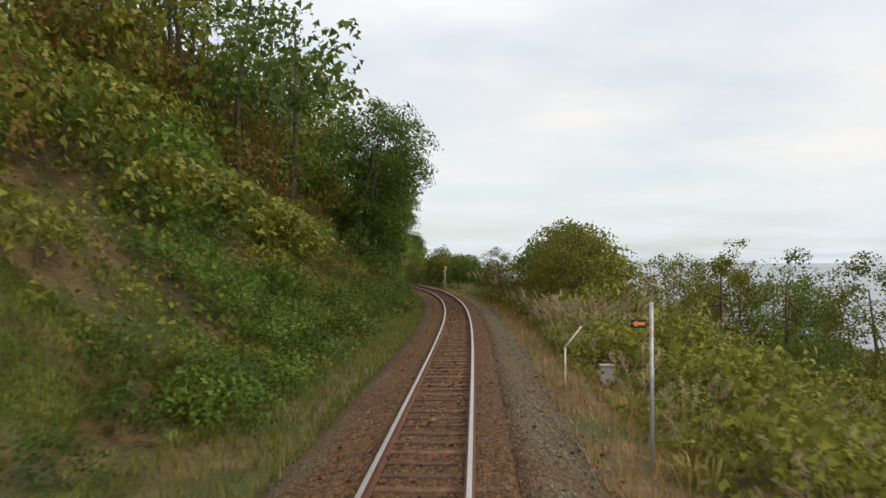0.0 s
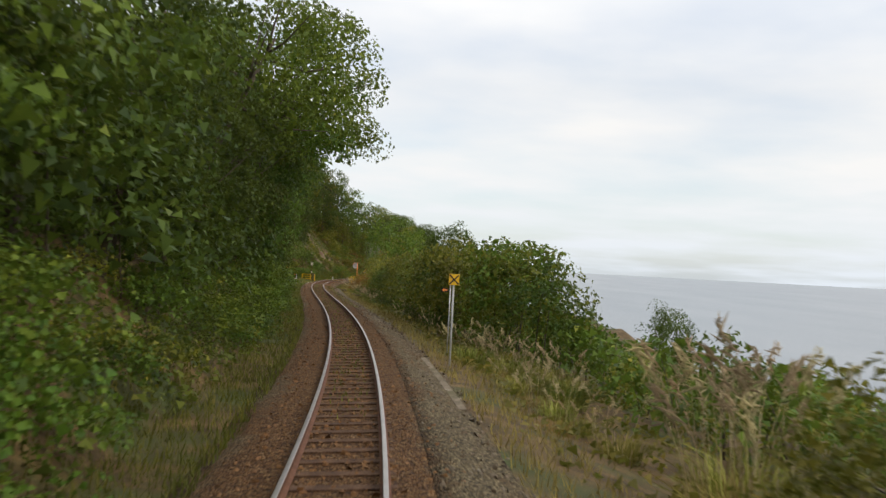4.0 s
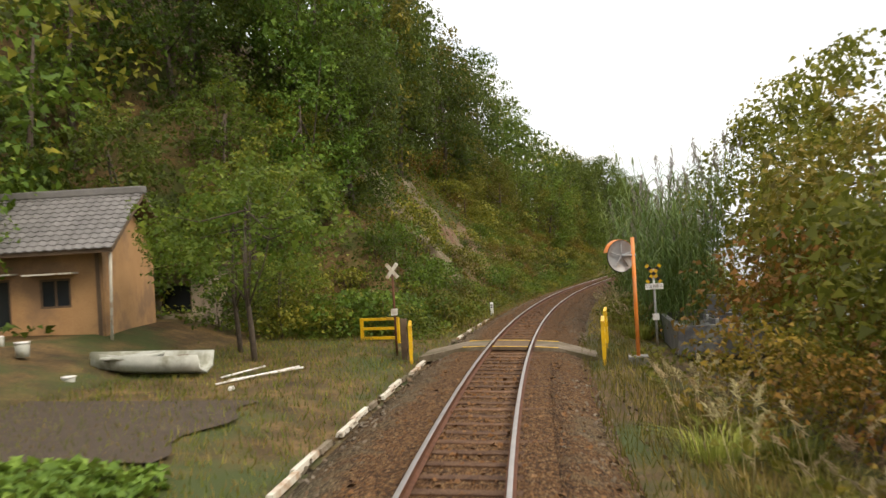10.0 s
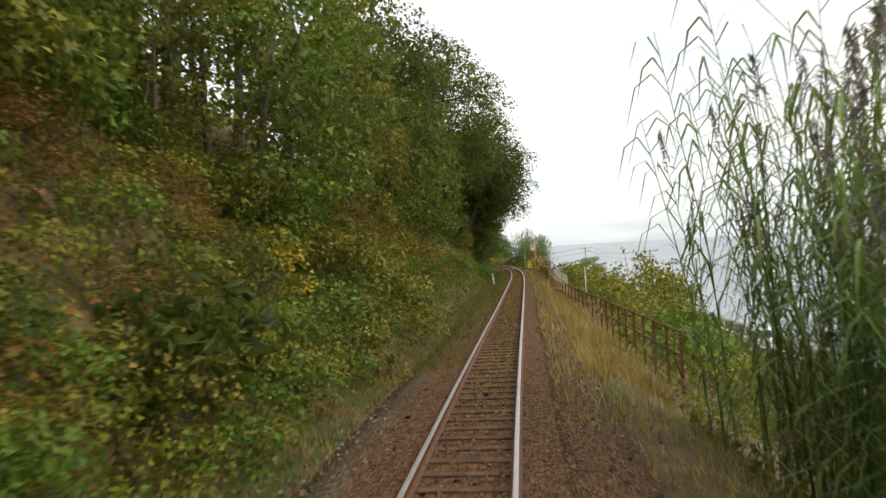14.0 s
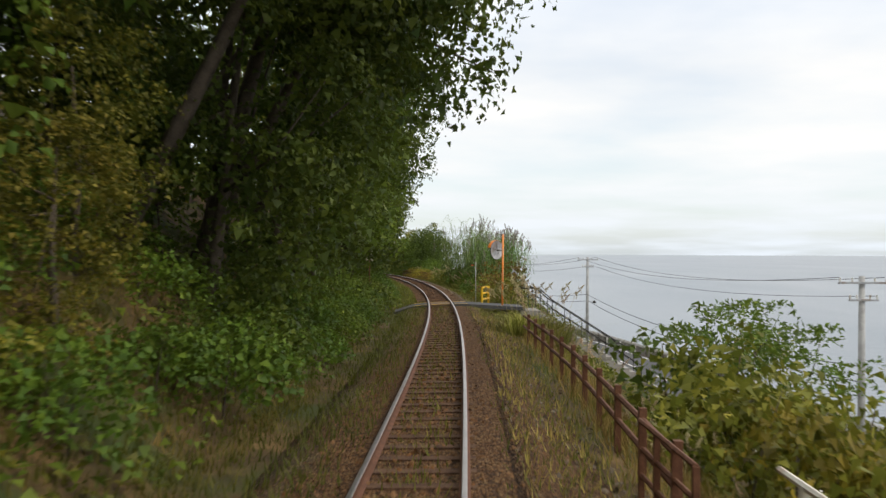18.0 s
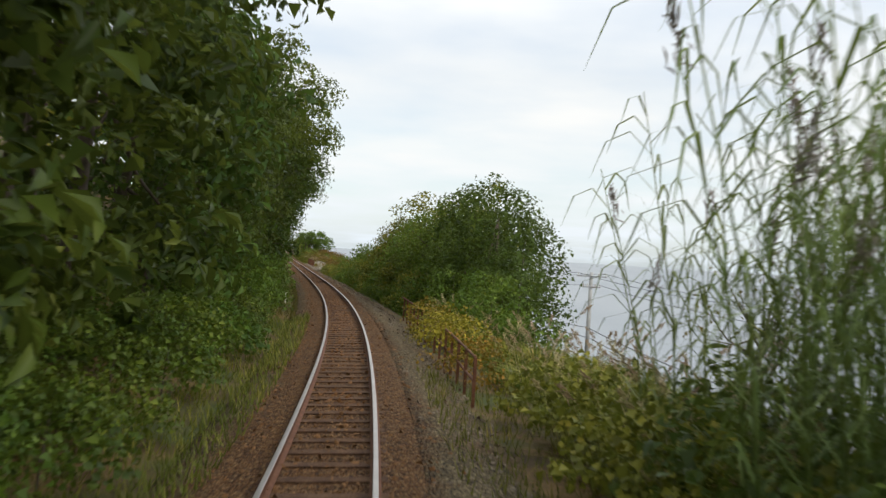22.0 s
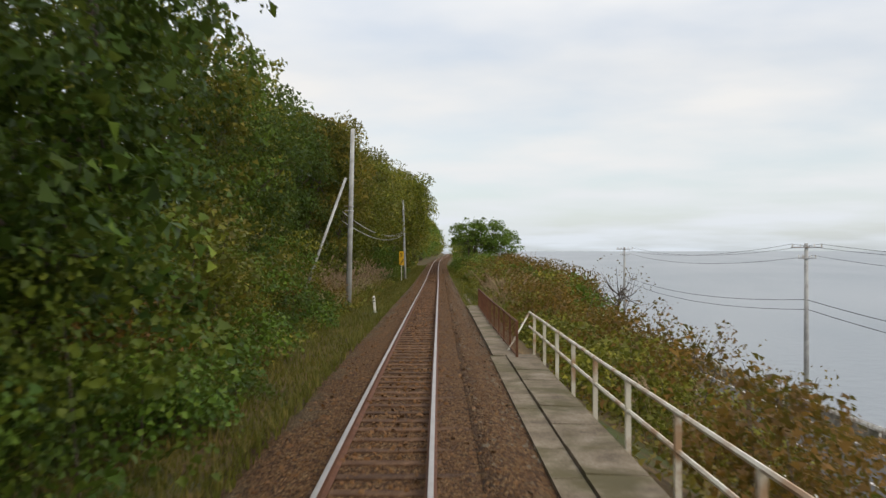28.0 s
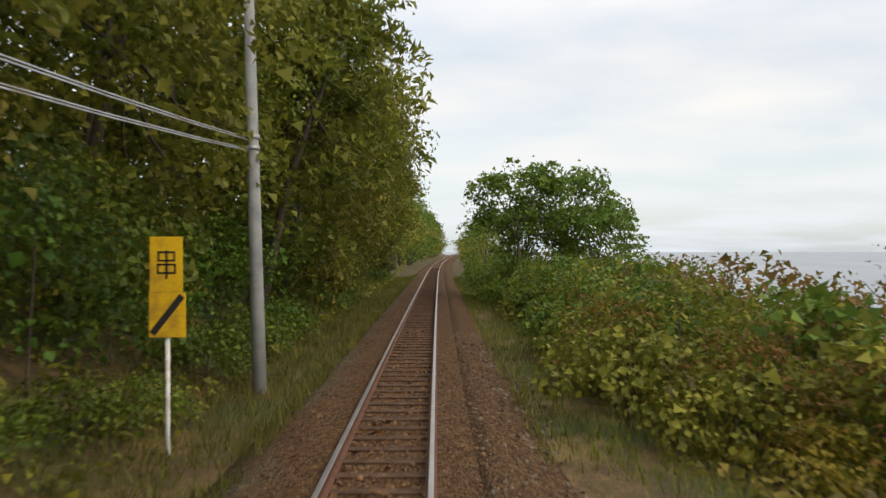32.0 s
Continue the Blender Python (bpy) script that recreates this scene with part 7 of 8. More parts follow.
for i, s in enumerate(np.arange(183, 197.5, 1.25)):
    o = .03 * math.sin(i * 2.1)
    part("kerb_stone", swept("kerb_stone", [s, s + (1.2 if i % 3 else .7)], [(-2.37 + o, -.42), (-2.29 + o, -.42), (-2.27 + o, -.5), (-2.40 + o, -.5)], M_BUFF if i % 3 else M_OLDSLAB), kerb)
for i, s in enumerate(np.arange(203.5, 214, 1.3)):
    part("kerb_stone", swept("kerb_stone", [s, s + (1.22 if i % 2 else .8)], [(-2.37, -.43), (-2.29, -.43), (-2.27, -.5), (-2.40, -.5)], M_BUFF if i % 2 else M_OLDSLAB), kerb)
for a, b, d0, d1 in ((166, 175.2, 2.0, 1.75), (86, 95, 2.05, 2.26), (545, 556, 2.3, 2.35)):
    ob = new("retaining_edge", swept("retaining_edge", np.linspace(a, b, 6), [(d0, -.38), (d0 + .15, -.38), (d0 + .22, -1.1), (d0, -1.1)], M_OLDSLAB))
    tagged(ob, "stained concrete edge of a retaining wall", "retaining wall", kind="structure")


# -- house and yard
def house():
    m = stand(200.2, -12.05, .85) @ Matrix.Rotation(radians(13.5) - float(line(200.2)[3]), 4, "Z")
    root = empty("house", m, "old single-storey house with grey tiled roof and ochre walls", "house")
    L, Wd, eave, ridge = 12.6, 2.7, 2.7, 4.26     # length inland, half depth, heights
    t = .16
    # walls: front has two window openings and a door
    opens = [(-1.85, .85, -.95, 1.7), (-4.0, .3, -2.7, 1.75), (-6.6, .85, -5.3, 1.7)]
    x = 0.0
    cuts = sorted(opens, key=lambda o: -o[2])
    y0 = -Wd + .45
    for a, zb, b, zt in cuts:
        block("wall", root, b, y0, -1.4, x, y0 + t, eave, M_PLASTER, .004, "ochre plaster wall")
        block("wall", root, a, y0, -1.4, b, y0 + t, zb, M_PLASTER, .004, "ochre plaster wall")
        block("wall", root, a, y0, zt, b, y0 + t, eave, M_PLASTER, .004, "ochre plaster wall")
        w = part("window", joined("window", [box(a, y0 + .02, zb, a + .06, y0 + .12, zt), box(b - .06, y0 + .02, zb, b, y0 + .12, zt), box(a + .06, y0 + .02, zt - .06, b - .06, y0 + .12, zt), box(a + .06, y0 + .02, zb, b - .06, y0 + .12, zb + .06), box((a + b) / 2 - .03, y0 + .03, zb + .06, (a + b) / 2 + .03, y0 + .11, zt - .06)], M_OLDWOOD), root, "dark timber window frame")
        for q in (0, 1):
            c0, c1 = (a + .06, (a + b) / 2 - .03) if q == 0 else ((a + b) / 2 + .03, b - .06)
            part("pane", solid("pane", *box(c0, y0 + .06, zb + .06, c1, y0 + .07, zt - .06), M_GLASS), w)
        block("awning", root, a - .25, y0 - .55, zt + .12, b + .25, y0, zt + .17, M_BUFF, .006, "thin pale awning board")
        x = a
    block("wall", root, -L, y0, -1.4, x, y0 + t, eave, M_PLASTER, .004, "ochre plaster wall")
    block("wall", root, -L, Wd - .45, -.4, 0, Wd - .45 + t, eave, M_PLASTER, .004, "ochre plaster wall")
    for xx in (-L, -t):
        V = [(xx, -Wd + .45, -.4), (xx, Wd - .45, -.4), (xx, Wd - .45, eave), (xx, 0, ridge - .25), (xx, -Wd + .45, eave)]
        V2 = [(xx + t, b, c) for _, b, c in V]
        F = [(4, 3, 2, 1, 0), (5, 6, 7, 8, 9)] + [(i, (i + 1) % 5, 5 + (i + 1) % 5, 5 + i) for i in range(5)]
        part("gable_wall", solid("gable_wall", V + V2, F, M_PLASTER), root, "ochre plaster gable wall")
    for k in range(5):
        block("timber_post", root, -L + .1 + k * (L - .3) / 4, y0 - .03, -.4, -L + .22 + k * (L - .3) / 4, y0 - .004, eave, M_OLDWOOD, .004)
    for sg in (-1, 1):
        rise = (ridge - eave) / Wd
        V = [(-L - .6, sg * (Wd + .35), eave - .35 * rise), (.6, sg * (Wd + .35), eave - .35 * rise), (.6, 0, ridge), (-L - .6, 0, ridge)]
        T = [(a, b, c - .12) for a, b, c in V]
        roof = part("roof_slope", solid("roof_slope", V + T, [(0, 1, 2, 3), (7, 6, 5, 4), (0, 4, 5, 1), (1, 5, 6, 2), (3, 2, 6, 7), (0, 3, 7, 4)], M_OLDWOOD), root, "timber roof deck")
        courses, cols = (12, 25) if sg < 0 else (6, 12)
        W, C = (L + 1.2) / cols, (Wd + .4) / courses
        n = 8
        Vt, Ft = [], []
        for k in range(n + 1):
            u = k / n
            z = .02 * math.sin(u * math.pi * 4) + .03
            for y, zz in ((0, 0), (C * 1.08, .035)):
                Vt.append((u * W, sg * y, z + zz + y * -rise))
                Vt.append((u * W, sg * y, z + zz - .03 + y * -rise))
        for k in range(n):
            o = k * 4
            Ft += [(o, o + 2, o + 6, o + 4), (o + 1, o + 5, o + 7, o + 3), (o + 2, o + 3, o + 7, o + 6), (o, o + 4, o + 5, o + 1)]
        Ft += [(0, 1, 3, 2), (4 * n, 4 * n + 2, 4 * n + 3, 4 * n + 1)]
        tile = solid("tile", Vt, Ft, M_TILE)
        for r in range(courses):
            for c in range(cols):
                ob = part("tile", tile, roof)
                ob.location = (-L - .6 + c * W, sg * r * C, ridge - r * C * rise + .01)
    block("ridge_cap", root, -L - .65, -.16, ridge - .02, .65, .16, ridge + .22, M_TILE, .05, "grey ridge tiles")
    bar("drain_pipe", root, (.25, -Wd + .2, -.4), (.45, -Wd - .1, eave - .3), .045, M_BUFF, 8, "leaning pale drain pipe")
    return root


house()


def shed():
    m = on(187.5, -12.5, .75)
    root = empty("shed", m, "collapsing timber shed with rusty tin roof", "shed")
    for x, y, h in ((-2.2, -1.2, 2.3), (2.2, -1.2, 1.5), (-2.2, 1.2, 2.4), (2.2, 1.2, 1.6), (0, -1.2, 1.9)):
        block("post", root, x - .06, y - .06, -.4, x + .06, y + .06, h, M_OLDWOOD, .01)
    for k in range(7):
        block("wall_board", root, -2.1 + k * .6, -1.28, -.1, -1.58 + k * .6, -1.25, 1.5 - .08 * k + .1 * (k % 2), M_OLDWOOD, .004)
    for q, (x0, x1, z0, z1, tw) in enumerate(((-2.9, .2, 2.75, 1.95, .06), (.1, 2.9, 2.0, 1.05, -.05))):
        n = 44
        V, F = [], []
        for k in range(n + 1):
            y = -1.6 + 3.2 * k / n
            c = .03 * math.sin(k * math.pi / 2)
            for x, z in ((x0, z0), (x1, z1)):
                V.append((x, y, z + c + tw * y)); V.append((x, y, z + c + tw * y - .008))
        for k in range(n):
            o = k * 4
            F += [(o, o + 4, o + 6, o + 2), (o + 1, o + 3, o + 7, o + 5), (o, o + 1, o + 5, o + 4), (o + 2, o + 6, o + 7, o + 3)]
        part("roof_sheet", solid("roof_sheet", V, F, M_TIN), root, "rusty corrugated roof sheet")
    mm = pose(1.2, -1.9, 1.7, 12, 20, 8)
    V, F = box(-1.1, -.35, 0, 1.1, .35, .015)
    part("loose_sheet", solid("loose_sheet", [mm @ Vector(v) for v in V], F, M_WHITE), root, "loose white sheet on the roof edge")
    mm = pose(3.3, -1.6, .25, 62, 15, 20)
    part("fallen_board", solid("fallen_board", [mm @ Vector(v) for v in box(-.35, -.5, 0, .35, .5, .03)[0]], box(0, 0, 0, 1, 1, 1)[1], M_CONCRETE), root, "pale fallen board")
    return root


shed()


def annex():
    m = on(206.5, -11.8, .05)
    root = empty("outbuilding", m, "small beige plastered outbuilding behind a tree", "outbuilding")
    for nm, b in (("wall", (-4, -2.0, -.4, -1.5, -1.84, 2.5)), ("wall", (-.3, -2.0, -.4, .4, -1.84, 2.5)), ("wall", (-1.5, -2.0, -.4, -.3, -1.84, .8)), ("wall", (-1.5, -2.0, 1.9, -.3, -1.84, 2.5)), ("side_wall", (.24, -1.84, -.4, .4, 2, 2.5)), ("side_wall", (-4, -1.84, -.4, -3.84, 2, 2.5)), ("wall", (-3.84, 1.84, -.4, .24, 2, 2.5))):
        block(nm, root, *b, M_BEIGE, .004)
    block("plinth", root, -4.03, -2.05, -.4, .43, -2.003, .45, M_CONCRETE, .01, "grey cement plinth")
    w = part("window", joined("window", [box(-1.5, -1.97, .8, -1.44, -1.87, 1.9), box(-.36, -1.97, .8, -.3, -1.87, 1.9), box(-1.44, -1.97, 1.84, -.36, -1.87, 1.9), box(-1.44, -1.97, .8, -.36, -1.87, .86)], M_OLDWOOD), root)
    part("pane", solid("pane", *box(-1.44, -1.93, .86, -.36, -1.92, 1.84), M_GLASS), w)
    block("roof", root, -4.5, -2.6, 2.5, .9, 2.5, 2.66, M_TIN, .01, "flat rusty tin roof")
    return root


annex()


def boat():
    m = on(194.4, -8.6, .03, turn=88)
    root = empty("boat", m, "small dirty white dinghy lying in the yard", "boat")
    V, F, n = [], [], 9
    for i in range(n):
        u = i / (n - 1)
        y = -1.5 + 3.0 * u
        w = .62 * (1 - (2 * max(u - .35, 0)) ** 2 * .55) * (.8 + .2 * min(u * 4, 1))
        w = max(w, .05)
        rise = .12 * u * u
        for x, z in ((-w, .55 + rise), (-w * .8, .18 + rise), (0, .04 + rise * 1.5), (w * .8, .18 + rise), (w, .55 + rise)):
            V.append((x, y, z))
        for x, z in ((w - .05, .53 + rise), (w * .7, .22 + rise), (0, .1 + rise * 1.5), (-w * .7, .22 + rise), (-w + .05, .53 + rise)):
            V.append((x, y, z))
    for i in range(n - 1):
        for k in range(10):
            q = (k + 1) % 10
            F.append((i * 10 + k, i * 10 + q, (i + 1) * 10 + q, (i + 1) * 10 + k))
    F += [tuple(range(9, -1, -1)), tuple((n - 1) * 10 + k for k in range(10))]
    part("hull", solid("hull", V, F, M_HULL, True), root)
    block("deck_cover", root, -.5, -.2, .5, .5, 1.0, .56, M_HULL, .02, "pale foredeck cover")
    block("thwart", root, -.55, -.8, .42, .55, -.55, .46, M_OLDWOOD, .006)
    return root


boat()
BED_S = np.linspace(185.3, 190.4, 12)
bedm = new("vegetable_bed", strip("vegetable_bed", BED_S, [(d + .22 * np.sin(BED_S * 2.3 + d) * abs(d + 7.7) / 3.3, level(BED_S, d + 0 * BED_S) + .05) for d in np.linspace(-11, -4.4, 14)], M_TILLED))
tagged(bedm, "dark tilled vegetable bed in the yard", "garden bed", kind="structure")
for k, s in enumerate((183.5, 184.0, 184.5)):
    r = np.random.default_rng(900 + k)
    n = 900
    dd = r.uniform(-9.5, -3.7, n)
    P = place(s + r.normal(0, .14, n), dd, level(s + 0 * dd, dd) + r.uniform(0, .22, n))
    V, F = leaves(P, np.tile([0, 0, .7], (n, 1)), .15, r, .45)
    tagged(new("crop_row", tris("crop_row", V, F, M_CROP)), "row of bright green leaf vegetables", "crops", kind="stuff")
for s, d, ln, t in ((193.8, -5.6, 2.6, 62), (194.0, -5.5, 2.0, 48), (194.4, -6.2, 1.6, 70)):
    root = empty("pipe", on(s, d, -.06, turn=t), "white plastic pipe lying on the grass", "pipe", "pipes in the yard")
    bar("tube", root, (-ln / 2, 0, 0), (ln / 2, 0, .04), .025, M_WHITE, 8)
for s, d, sc in ((180.0, -4.9, 1.1), (181.3, -5.8, 1.0)):
    put_m = on(s, d, .1) @ Matrix.Scale(sc, 4)
    rv = np.random.default_rng(int(s * 7))
    P, A, _c, _r = crown_points(rv, 34, 46, 1.1, .9, .55, (.35, .6), -.3)
    V, F = leaves(P, A, .14, rv, .42)
    b = empty("bush", put_m, "round bright green bush in the yard", "bush")
    tagged(part("foliage", tris("foliage", V, F, M_CROP), b), kind="stuff")
for s, d, w, h in ((189.5, -10.6, .24, .3), (192.6, -9.6, .3, .22), (194.6, -12.6, .2, .28), (190.8, -11.6, .45, .2), (193.4, -11.2, .35, .35)):
    root = empty("bucket" if h > .25 else "crate", on(s, d, .02), "pale plastic container abandoned in the yard", "container")
    bar("body", root, (0, 0, 0), (0, 0, h), w * .42, M_HULL, 14, r2=w * .5)
    bar("rim", root, (0, 0, h - .03), (0, 0, h + .01), w * .54, M_WHITE, 14)


def graves():
    m = stand(201.9, 4.9, -.45)
    root = empty("grave_plot", m, "raised grave plot with dark stone border wall", "grave plot")
    for nm, b in (("border", (0, 0, -.5, .18, 6, .42)), ("border", (.18, 0, -.5, 4.2, .18, .42)), ("border", (.18, 5.82, -.5, 4.2, 6, .42)), ("border", (4.2, 0, -.5, 4.38, 6, .42))):
        block(nm, root, *b, M_GRANITE, .015)
    block("paving", root, .18, .18, -.5, 4.2, 5.82, .10, M_CONCRETE, .01, "grey cement paving")
    for x, y, k in ((1.6, 1.4, 1.0), (3.0, 1.8, .8), (1.6, 3.6, .9), (3.0, 4.4, .9)):
        g = empty("gravestone", m @ Matrix.Translation((x, y, .1)) @ Matrix.Scale(k, 4), "stepped dark granite gravestone", "gravestone", "gravestones in the plot")
        for nm, w, z0, z1 in (("lower_base", .55, 0, .22), ("middle_base", .40, .22, .42), ("upper_base", .29, .42, .58), ("shaft", .17, .58, 1.15)):
            block(nm, g, -w, -w, z0, w, w, z1 - .002, M_GRANITE, .012)
        block("vase", g, -.30, -.44, .22, -.20, -.34, .42, M_STEEL, .02)
    return root


graves()


# -- stairs down to the road at the second crossing
def stairs():
    m = stand(357.9, 4.1, -.42)
    root = empty("stairs", m, "concrete steps down to the road with black handrails", "stairs")
    block("landing", root, -.1, -.95, -.5, .9, .95, .05, M_CONCRETE, .02)
    n = 20
    for k in range(n):
        block("step", root, .9 + .3 * k, -.75, -.75 - .22 * k, 1.22 + .3 * k, .75, -.02 - .19 * (k + 1) + .02, M_CONCRETE, .012)
    for y in (-.82, .82):
        pts = [(-.05, y, 1.15), (.5, y, 1.15), (.9, y, 1.1)] + [(.9 + .3 * k, y, .95 - .19 * k) for k in range(2, n, 3)]
        part("handrail", joined("handrail", [tube(pts, [.026] * len(pts), 8)], M_BLACK, True), root, "black steel handrail")
        low = [(x, yy, z - .42) for x, yy, z in pts]
        part("mid_rail", joined("mid_rail", [tube(low, [.02] * len(low), 6)], M_BLACK, True), root)
        for x, yy, z in pts[::1]:
            bar("baluster", root, (x, yy, z - 1.0), (x, yy, z), .02, M_BLACK, 6)
    return root


stairs()


# -- van on the road
def van():
    m = stand(318.5, 19.9, -6.99, turn=180)
    root = empty("van", m, "white boxy compact van on the coast road", "van")
    prof = [(-1.65, .35), (-1.68, .9), (-1.62, 1.72), (-1.45, 1.86), (.55, 1.86), (1.0, 1.72), (1.45, 1.08), (1.68, .92), (1.7, .35)]
    V = [(-.72, y, z) for y, z in prof] + [(.72, y, z) for y, z in prof]
    n = len(prof)
    F = [tuple(range(n)), tuple(range(2 * n - 1, n - 1, -1))] + [(i, n + i, n + (i + 1) % n, (i + 1) % n) for i in range(n)]
    bm = bmesh.new()
    vs = [bm.verts.new(v) for v in V]
    for f in F:
        bm.faces.new([vs[i] for i in f])
    bmesh.ops.recalc_face_normals(bm, faces=bm.faces)
    bmesh.ops.bevel(bm, geom=list(bm.edges), offset=.06, segments=3, affect="EDGES")
    part("body", bm_mesh("body", bm, M_CARBODY, True), root)
    part("windscreen", solid("windscreen", [(-.62, 1.05, 1.68), (.62, 1.05, 1.68), (.66, 1.44, 1.14), (-.66, 1.44, 1.14), (-.62, 1.02, 1.67), (.62, 1.02, 1.67), (.66, 1.41, 1.13), (-.66, 1.41, 1.13)], [(0, 3, 2, 1), (4, 5, 6, 7), (0, 1, 5, 4), (2, 3, 7, 6)], M_GLASS), root)
    for x in (-.735, .722):
        for y0, y1 in ((-1.4, -.5), (-.42, .35), (.43, 1.0)):
            block("side_window", root, x, y0, 1.12, x + .013, y1, 1.64, M_GLASS, .004)
        for y in (-1.1, 1.1):
            w = part("wheel", joined("wheel", [tube([(x + (.02 if x < 0 else -.14), y, .28), (x + (.15 if x < 0 else -.01), y, .28)], [.28, .28], 18)], M_RUBBER, True), root)
            part("hub", joined("hub", [tube([(x + (.0 if x < 0 else -.02), y, .28), (x + (.02 if x < 0 else .0), y, .28)], [.17, .17], 14)], M_STEEL), w)
    for x in (-.55, .55):
        block("headlight", root, x - .12, 1.66, .75, x + .12, 1.72, .92, M_WHITE, .02)
    block("bumper", root, -.7, 1.66, .3, .7, 1.78, .55, M_CARBODY, .03)
    block("number_plate", root, -.17, 1.785, .38, .17, 1.79, .52, M_YELLOW, .002)
    return root


van()
guard = empty("guardrail", Matrix(), "white steel guardrail along the sea wall", "guardrail", kind="structure")
part("beam", swept("beam", np.arange(255, 640, 4.0), [(21.98, -6.35), (22.04, -6.30), (22.0, -6.22), (22.04, -6.14), (21.98, -6.09), (21.95, -6.22)], M_WHITE, tilt=False), guard)
gpost = solid("guard_post", *box(-.05, -.05, -1.0, .05, .05, -.05), M_WHITE)
for s in np.arange(256, 640, 4.0):
    ob = part("guard_post", gpost, guard)
    ob.matrix_local = stand(s, 22.12, -6.05)


# -- bare rock on the cut slope
def outcrop(s0, s1, d0, d1, seed, label, proud=.25, mat=None):
    n, k = 16, 14
    S, D = np.meshgrid(np.linspace(s0, s1, n), np.linspace(d0, d1, k), indexing="ij")
    S = S + rough(S, D, .8, seed) * .7
    rim = np.minimum(np.minimum(np.arange(n), np.arange(n)[::-1])[:, None] / 3.0, np.minimum(np.arange(k), np.arange(k)[::-1])[None] / 3.0).clip(0, 1)
    H = level(S, D) - .25 + rim * (proud + .25 + rough(S, D, 1.1, seed + 3.3) * .5 + rough(S, D, 3.0, seed + 5.1) * .2)
    pts = place(S.ravel(), D.ravel(), H.ravel())
    i, j = np.meshgrid(np.arange(n - 1), np.arange(k - 1), indexing="ij")
    a = (i * k + j).ravel()
    ob = new("rock_face", solid("rock_face", pts, np.stack([a, a + 1, a + k + 1, a + k], 1).tolist(), mat or M_ROCK))
    return tagged(ob, label, "rock")


outcrop(220.6, 223.6, -11.5, -3.9, 1.3, "long smooth slab of bare tan rock on the cut slope", .6)
outcrop(225.6, 228.6, -10.5, -4.4, 2.7, "bare tan rock face on the cut slope")
outcrop(224.4, 233.5, -7.4, -4.0, 4.1, "reddish bare earth face on the cut slope", .4, M_EARTH)
outcrop(237, 241, -9.5, -6.0, 5.9, "bare brown rock on the cut slope")
outcrop(315.4, 317.6, -6.8, -4.9, 7.3, "pale bare rock outcrop beside the track", .5)
outcrop(318.2, 320.2, -7.0, -5.0, 8.8, "pale bare rock outcrop beside the track", .45)

# -- far shore
ridge_pts = 60
V, F = [], []
for i in range(ridge_pts + 1):
    a = math.radians(-150 + 130 * i / ridge_pts)
    h = 18 + 22 * max(0, noise.noise((i * .21, 2.0, 0))) + 14 * max(0, noise.noise((i * .6, 5.0, 0)))
    x, y = 600 - 3600 * math.sin(a), 300 + 3600 * math.cos(a)
    V += [(x, y, SEA - 5), (x, y, SEA + h * .6)]
for i in range(ridge_pts):
    F.append((2 * i, 2 * i + 1, 2 * i + 3, 2 * i + 2))


def build_painted_haze(N, K, out):
    # distance haze is painted: the ridge glows an even pale blue, unlit
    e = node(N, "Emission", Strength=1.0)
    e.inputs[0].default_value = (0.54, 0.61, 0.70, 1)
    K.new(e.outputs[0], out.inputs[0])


back = new("backdrop", solid("backdrop", V, F, material("painted_far_haze", build_painted_haze)))
tagged(back, "faint far shore on the horizon, its haze painted as a pale glow", "far shore", kind="structure")
# ---------------------------------------------------------------- sleepers and loose ballast
def sleeper_shape(name, seed):
    r = np.random.default_rng(seed)
    bm = bmesh.new()
    V, F = box(-1.05, -.10, -.14, 1.05, .10, 0)
    vs = [bm.verts.new((x + r.normal(0, .012), y + r.normal(0, .007), z + r.normal(0, .004))) for x, y, z in V]
    for f in F:
        bm.faces.new([vs[i] for i in f])
    bmesh.ops.bevel(bm, geom=list(bm.edges), offset=.012, segments=1, affect="EDGES")
    return bm_mesh(name, bm, M_SLEEPER)


SLEEPERS = [sleeper_shape("sleeper", 700 + i) for i in range(4)]


def sleeper_pose(s):
    x, y, z, a, c = (float(v) for v in line(s))
    m = Matrix.Translation((x, y, z)) @ Matrix.Rotation(a, 4, "Z") @ Matrix.Rotation(-c, 4, "Y")
    return m @ pose(0, 0, -.152)


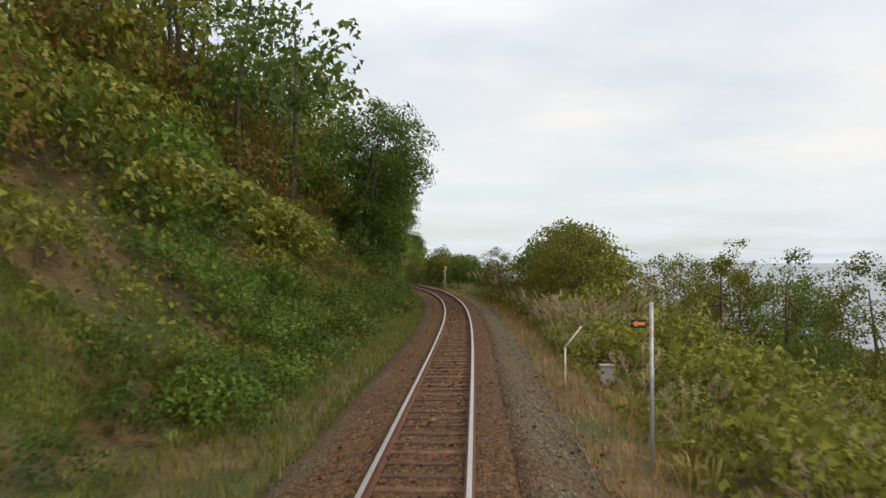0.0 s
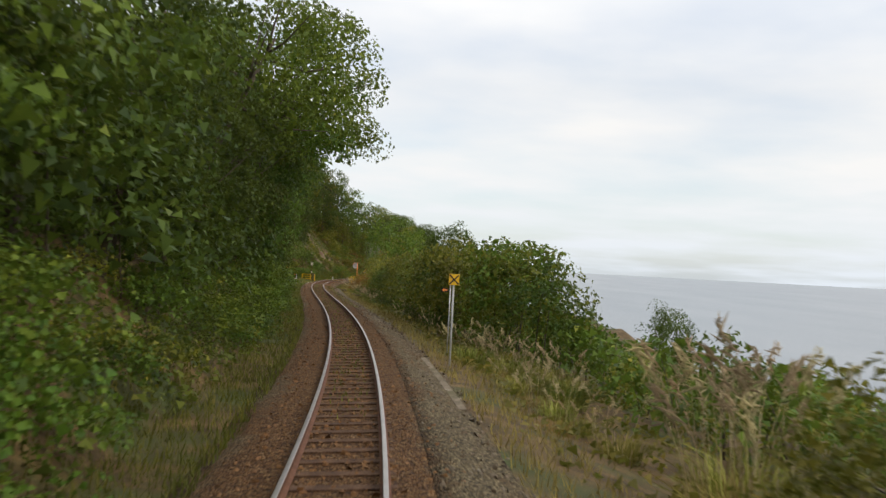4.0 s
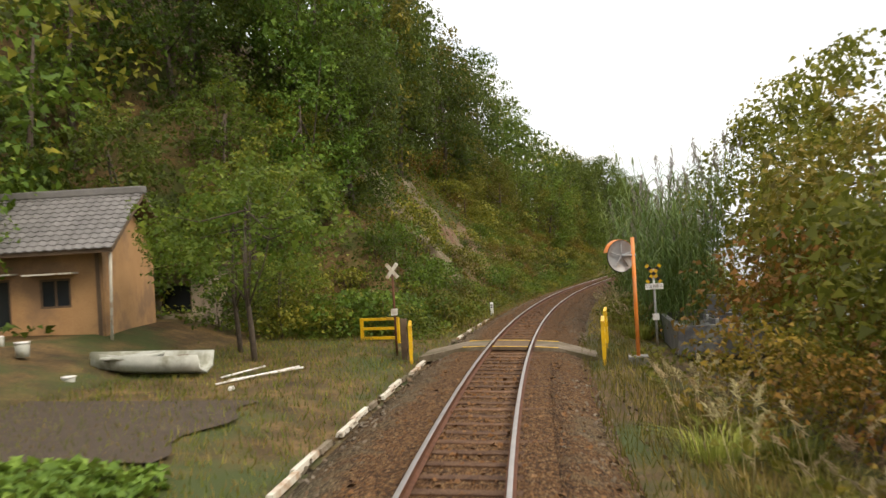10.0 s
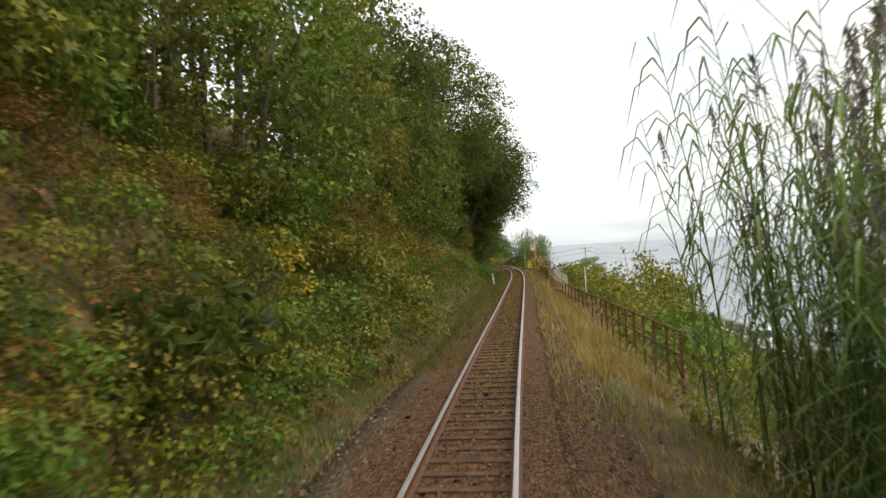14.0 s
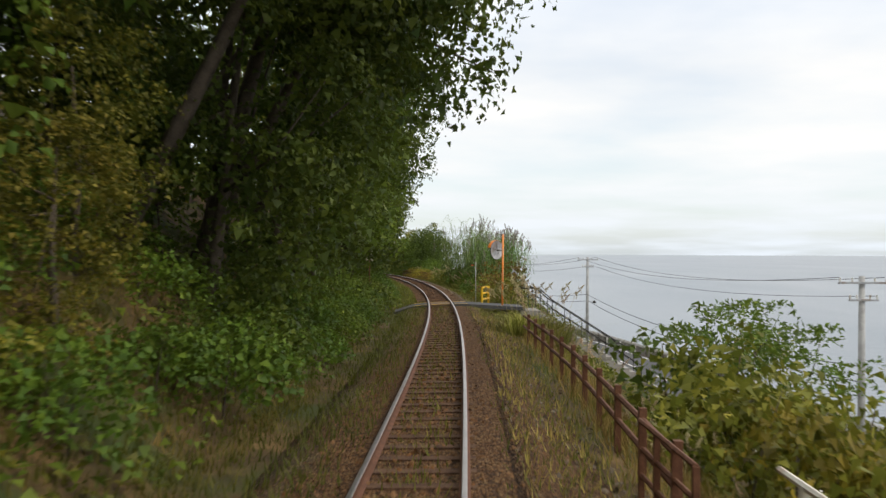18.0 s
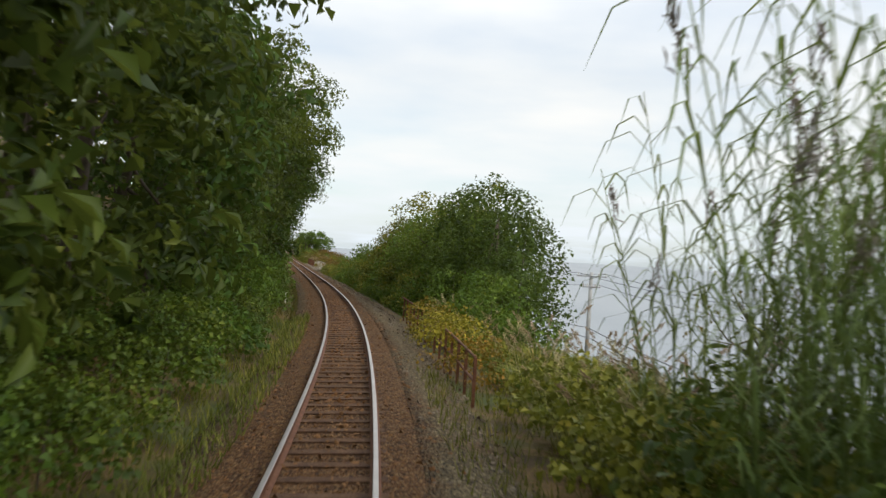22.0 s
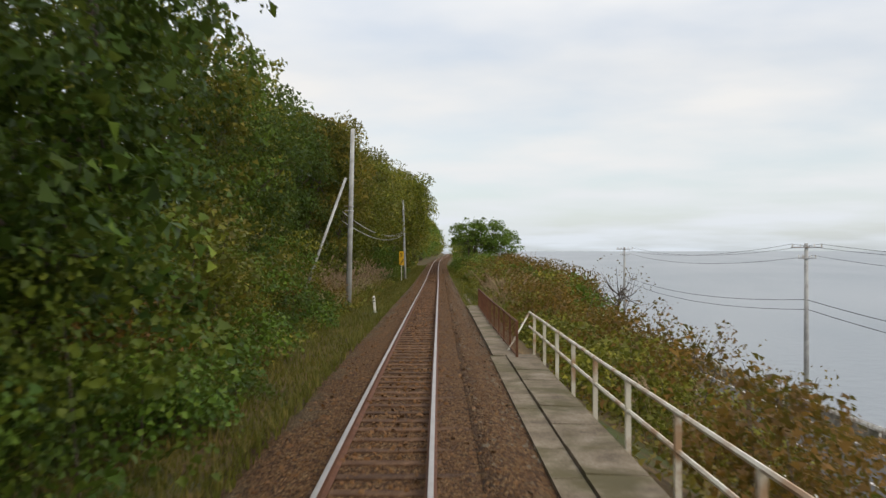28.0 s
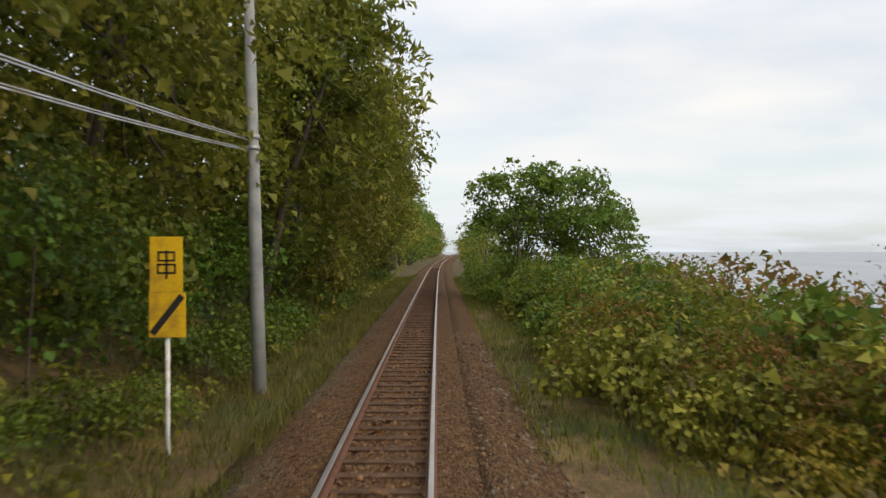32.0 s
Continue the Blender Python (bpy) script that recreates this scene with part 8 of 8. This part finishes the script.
rs = np.random.default_rng(77)
near = ((2, 40), (186, 232), (404, 452), (492, 572))
rest = []
for k in range(0, 1060):
    s = -4 + k * 0.658
    if any(a <= s <= b for a, b in near):
        ob = part("sleeper", SLEEPERS[k % 4], track)
        ob.matrix_local = sleeper_pose(s) @ pose(rs.normal(0, .02), 0, 0, 0, 0, rs.normal(0, .6))
    elif s < 690:
        m = sleeper_pose(s) @ pose(rs.normal(0, .02), 0, 0, 0, 0, rs.normal(0, .6))
        V, F = box(-1.05, -.10, -.14, 1.05, .10, 0)
        rest.append(([m @ Vector(v) for v in V], F))
tagged(part("sleeper_rest", joined("sleeper_rest", rest, M_SLEEPER), track, "dark weathered wooden sleepers"), kind="stuff")


def stones(name, label, seed, s0, s1, d0, d1, per, size, mat, h0=None):
    """Loose angular stones, half sunk."""
    r = np.random.default_rng(seed)
    n = int((s1 - s0) * (d1 - d0) * per)
    s, d = r.uniform(s0, s1, n), r.uniform(d0, d1, n)
    cant = line(s)[4]
    prof = np.interp(d, [-2.15, -1.55, -1.2, 1.2, 1.6, 2.3, 3.0], [-.46, -.23, -.165, -.165, -.23, -.46, -.46])
    h = np.where(np.abs(d) < 2.4, prof + d * np.sin(cant), np.maximum(level(s, d), -.5))
    C = place(s, d, h + r.uniform(-.01, .012, n))
    base = np.array([(1, 0, 0), (-1, 0, 0), (0, 1, 0), (0, -1, 0), (0, 0, .8)], float)
    sc = size * r.uniform(.5, 1.3, (n, 1, 1))
    q = r.normal(0, 1, (n, 4)) * np.array([1, .35, .35, 1]); q /= np.linalg.norm(q, axis=1)[:, None]
    w, x, y, z = q.T
    Rm = np.stack([np.stack([1 - 2 * (y * y + z * z), 2 * (x * y - z * w), 2 * (x * z + y * w)], 1), np.stack([2 * (x * y + z * w), 1 - 2 * (x * x + z * z), 2 * (y * z - x * w)], 1), np.stack([2 * (x * z - y * w), 2 * (y * z + x * w), 1 - 2 * (x * x + y * y)], 1)], 1)
    V = (base[None] * sc * r.uniform(.65, 1.25, (n, 5, 1))) @ Rm.transpose(0, 2, 1) + C[:, None]
    T = np.array([(0, 2, 4), (2, 1, 4), (1, 3, 4), (3, 0, 4)])
    F = (np.arange(n)[:, None, None] * 5 + T[None]).reshape(-1, 3)
    return tagged(new(name, tris(name, V.reshape(-1, 3), F, mat)), label, "ballast", kind="stuff")


stones("ballast_stones", "rust-brown ballast stones between the sleepers", 801, 0, 600, -1.5, 1.6, 22, .045, M_STONE)
stones("gravel", "grey gravel on the shoulder of the line", 802, 0, 600, 1.2, 2.6, 24, .045, M_GREYSTONE)
stones("gravel", "grey gravel on the inland shoulder", 803, 140, 260, -2.4, -1.3, 24, .045, M_GREYSTONE)
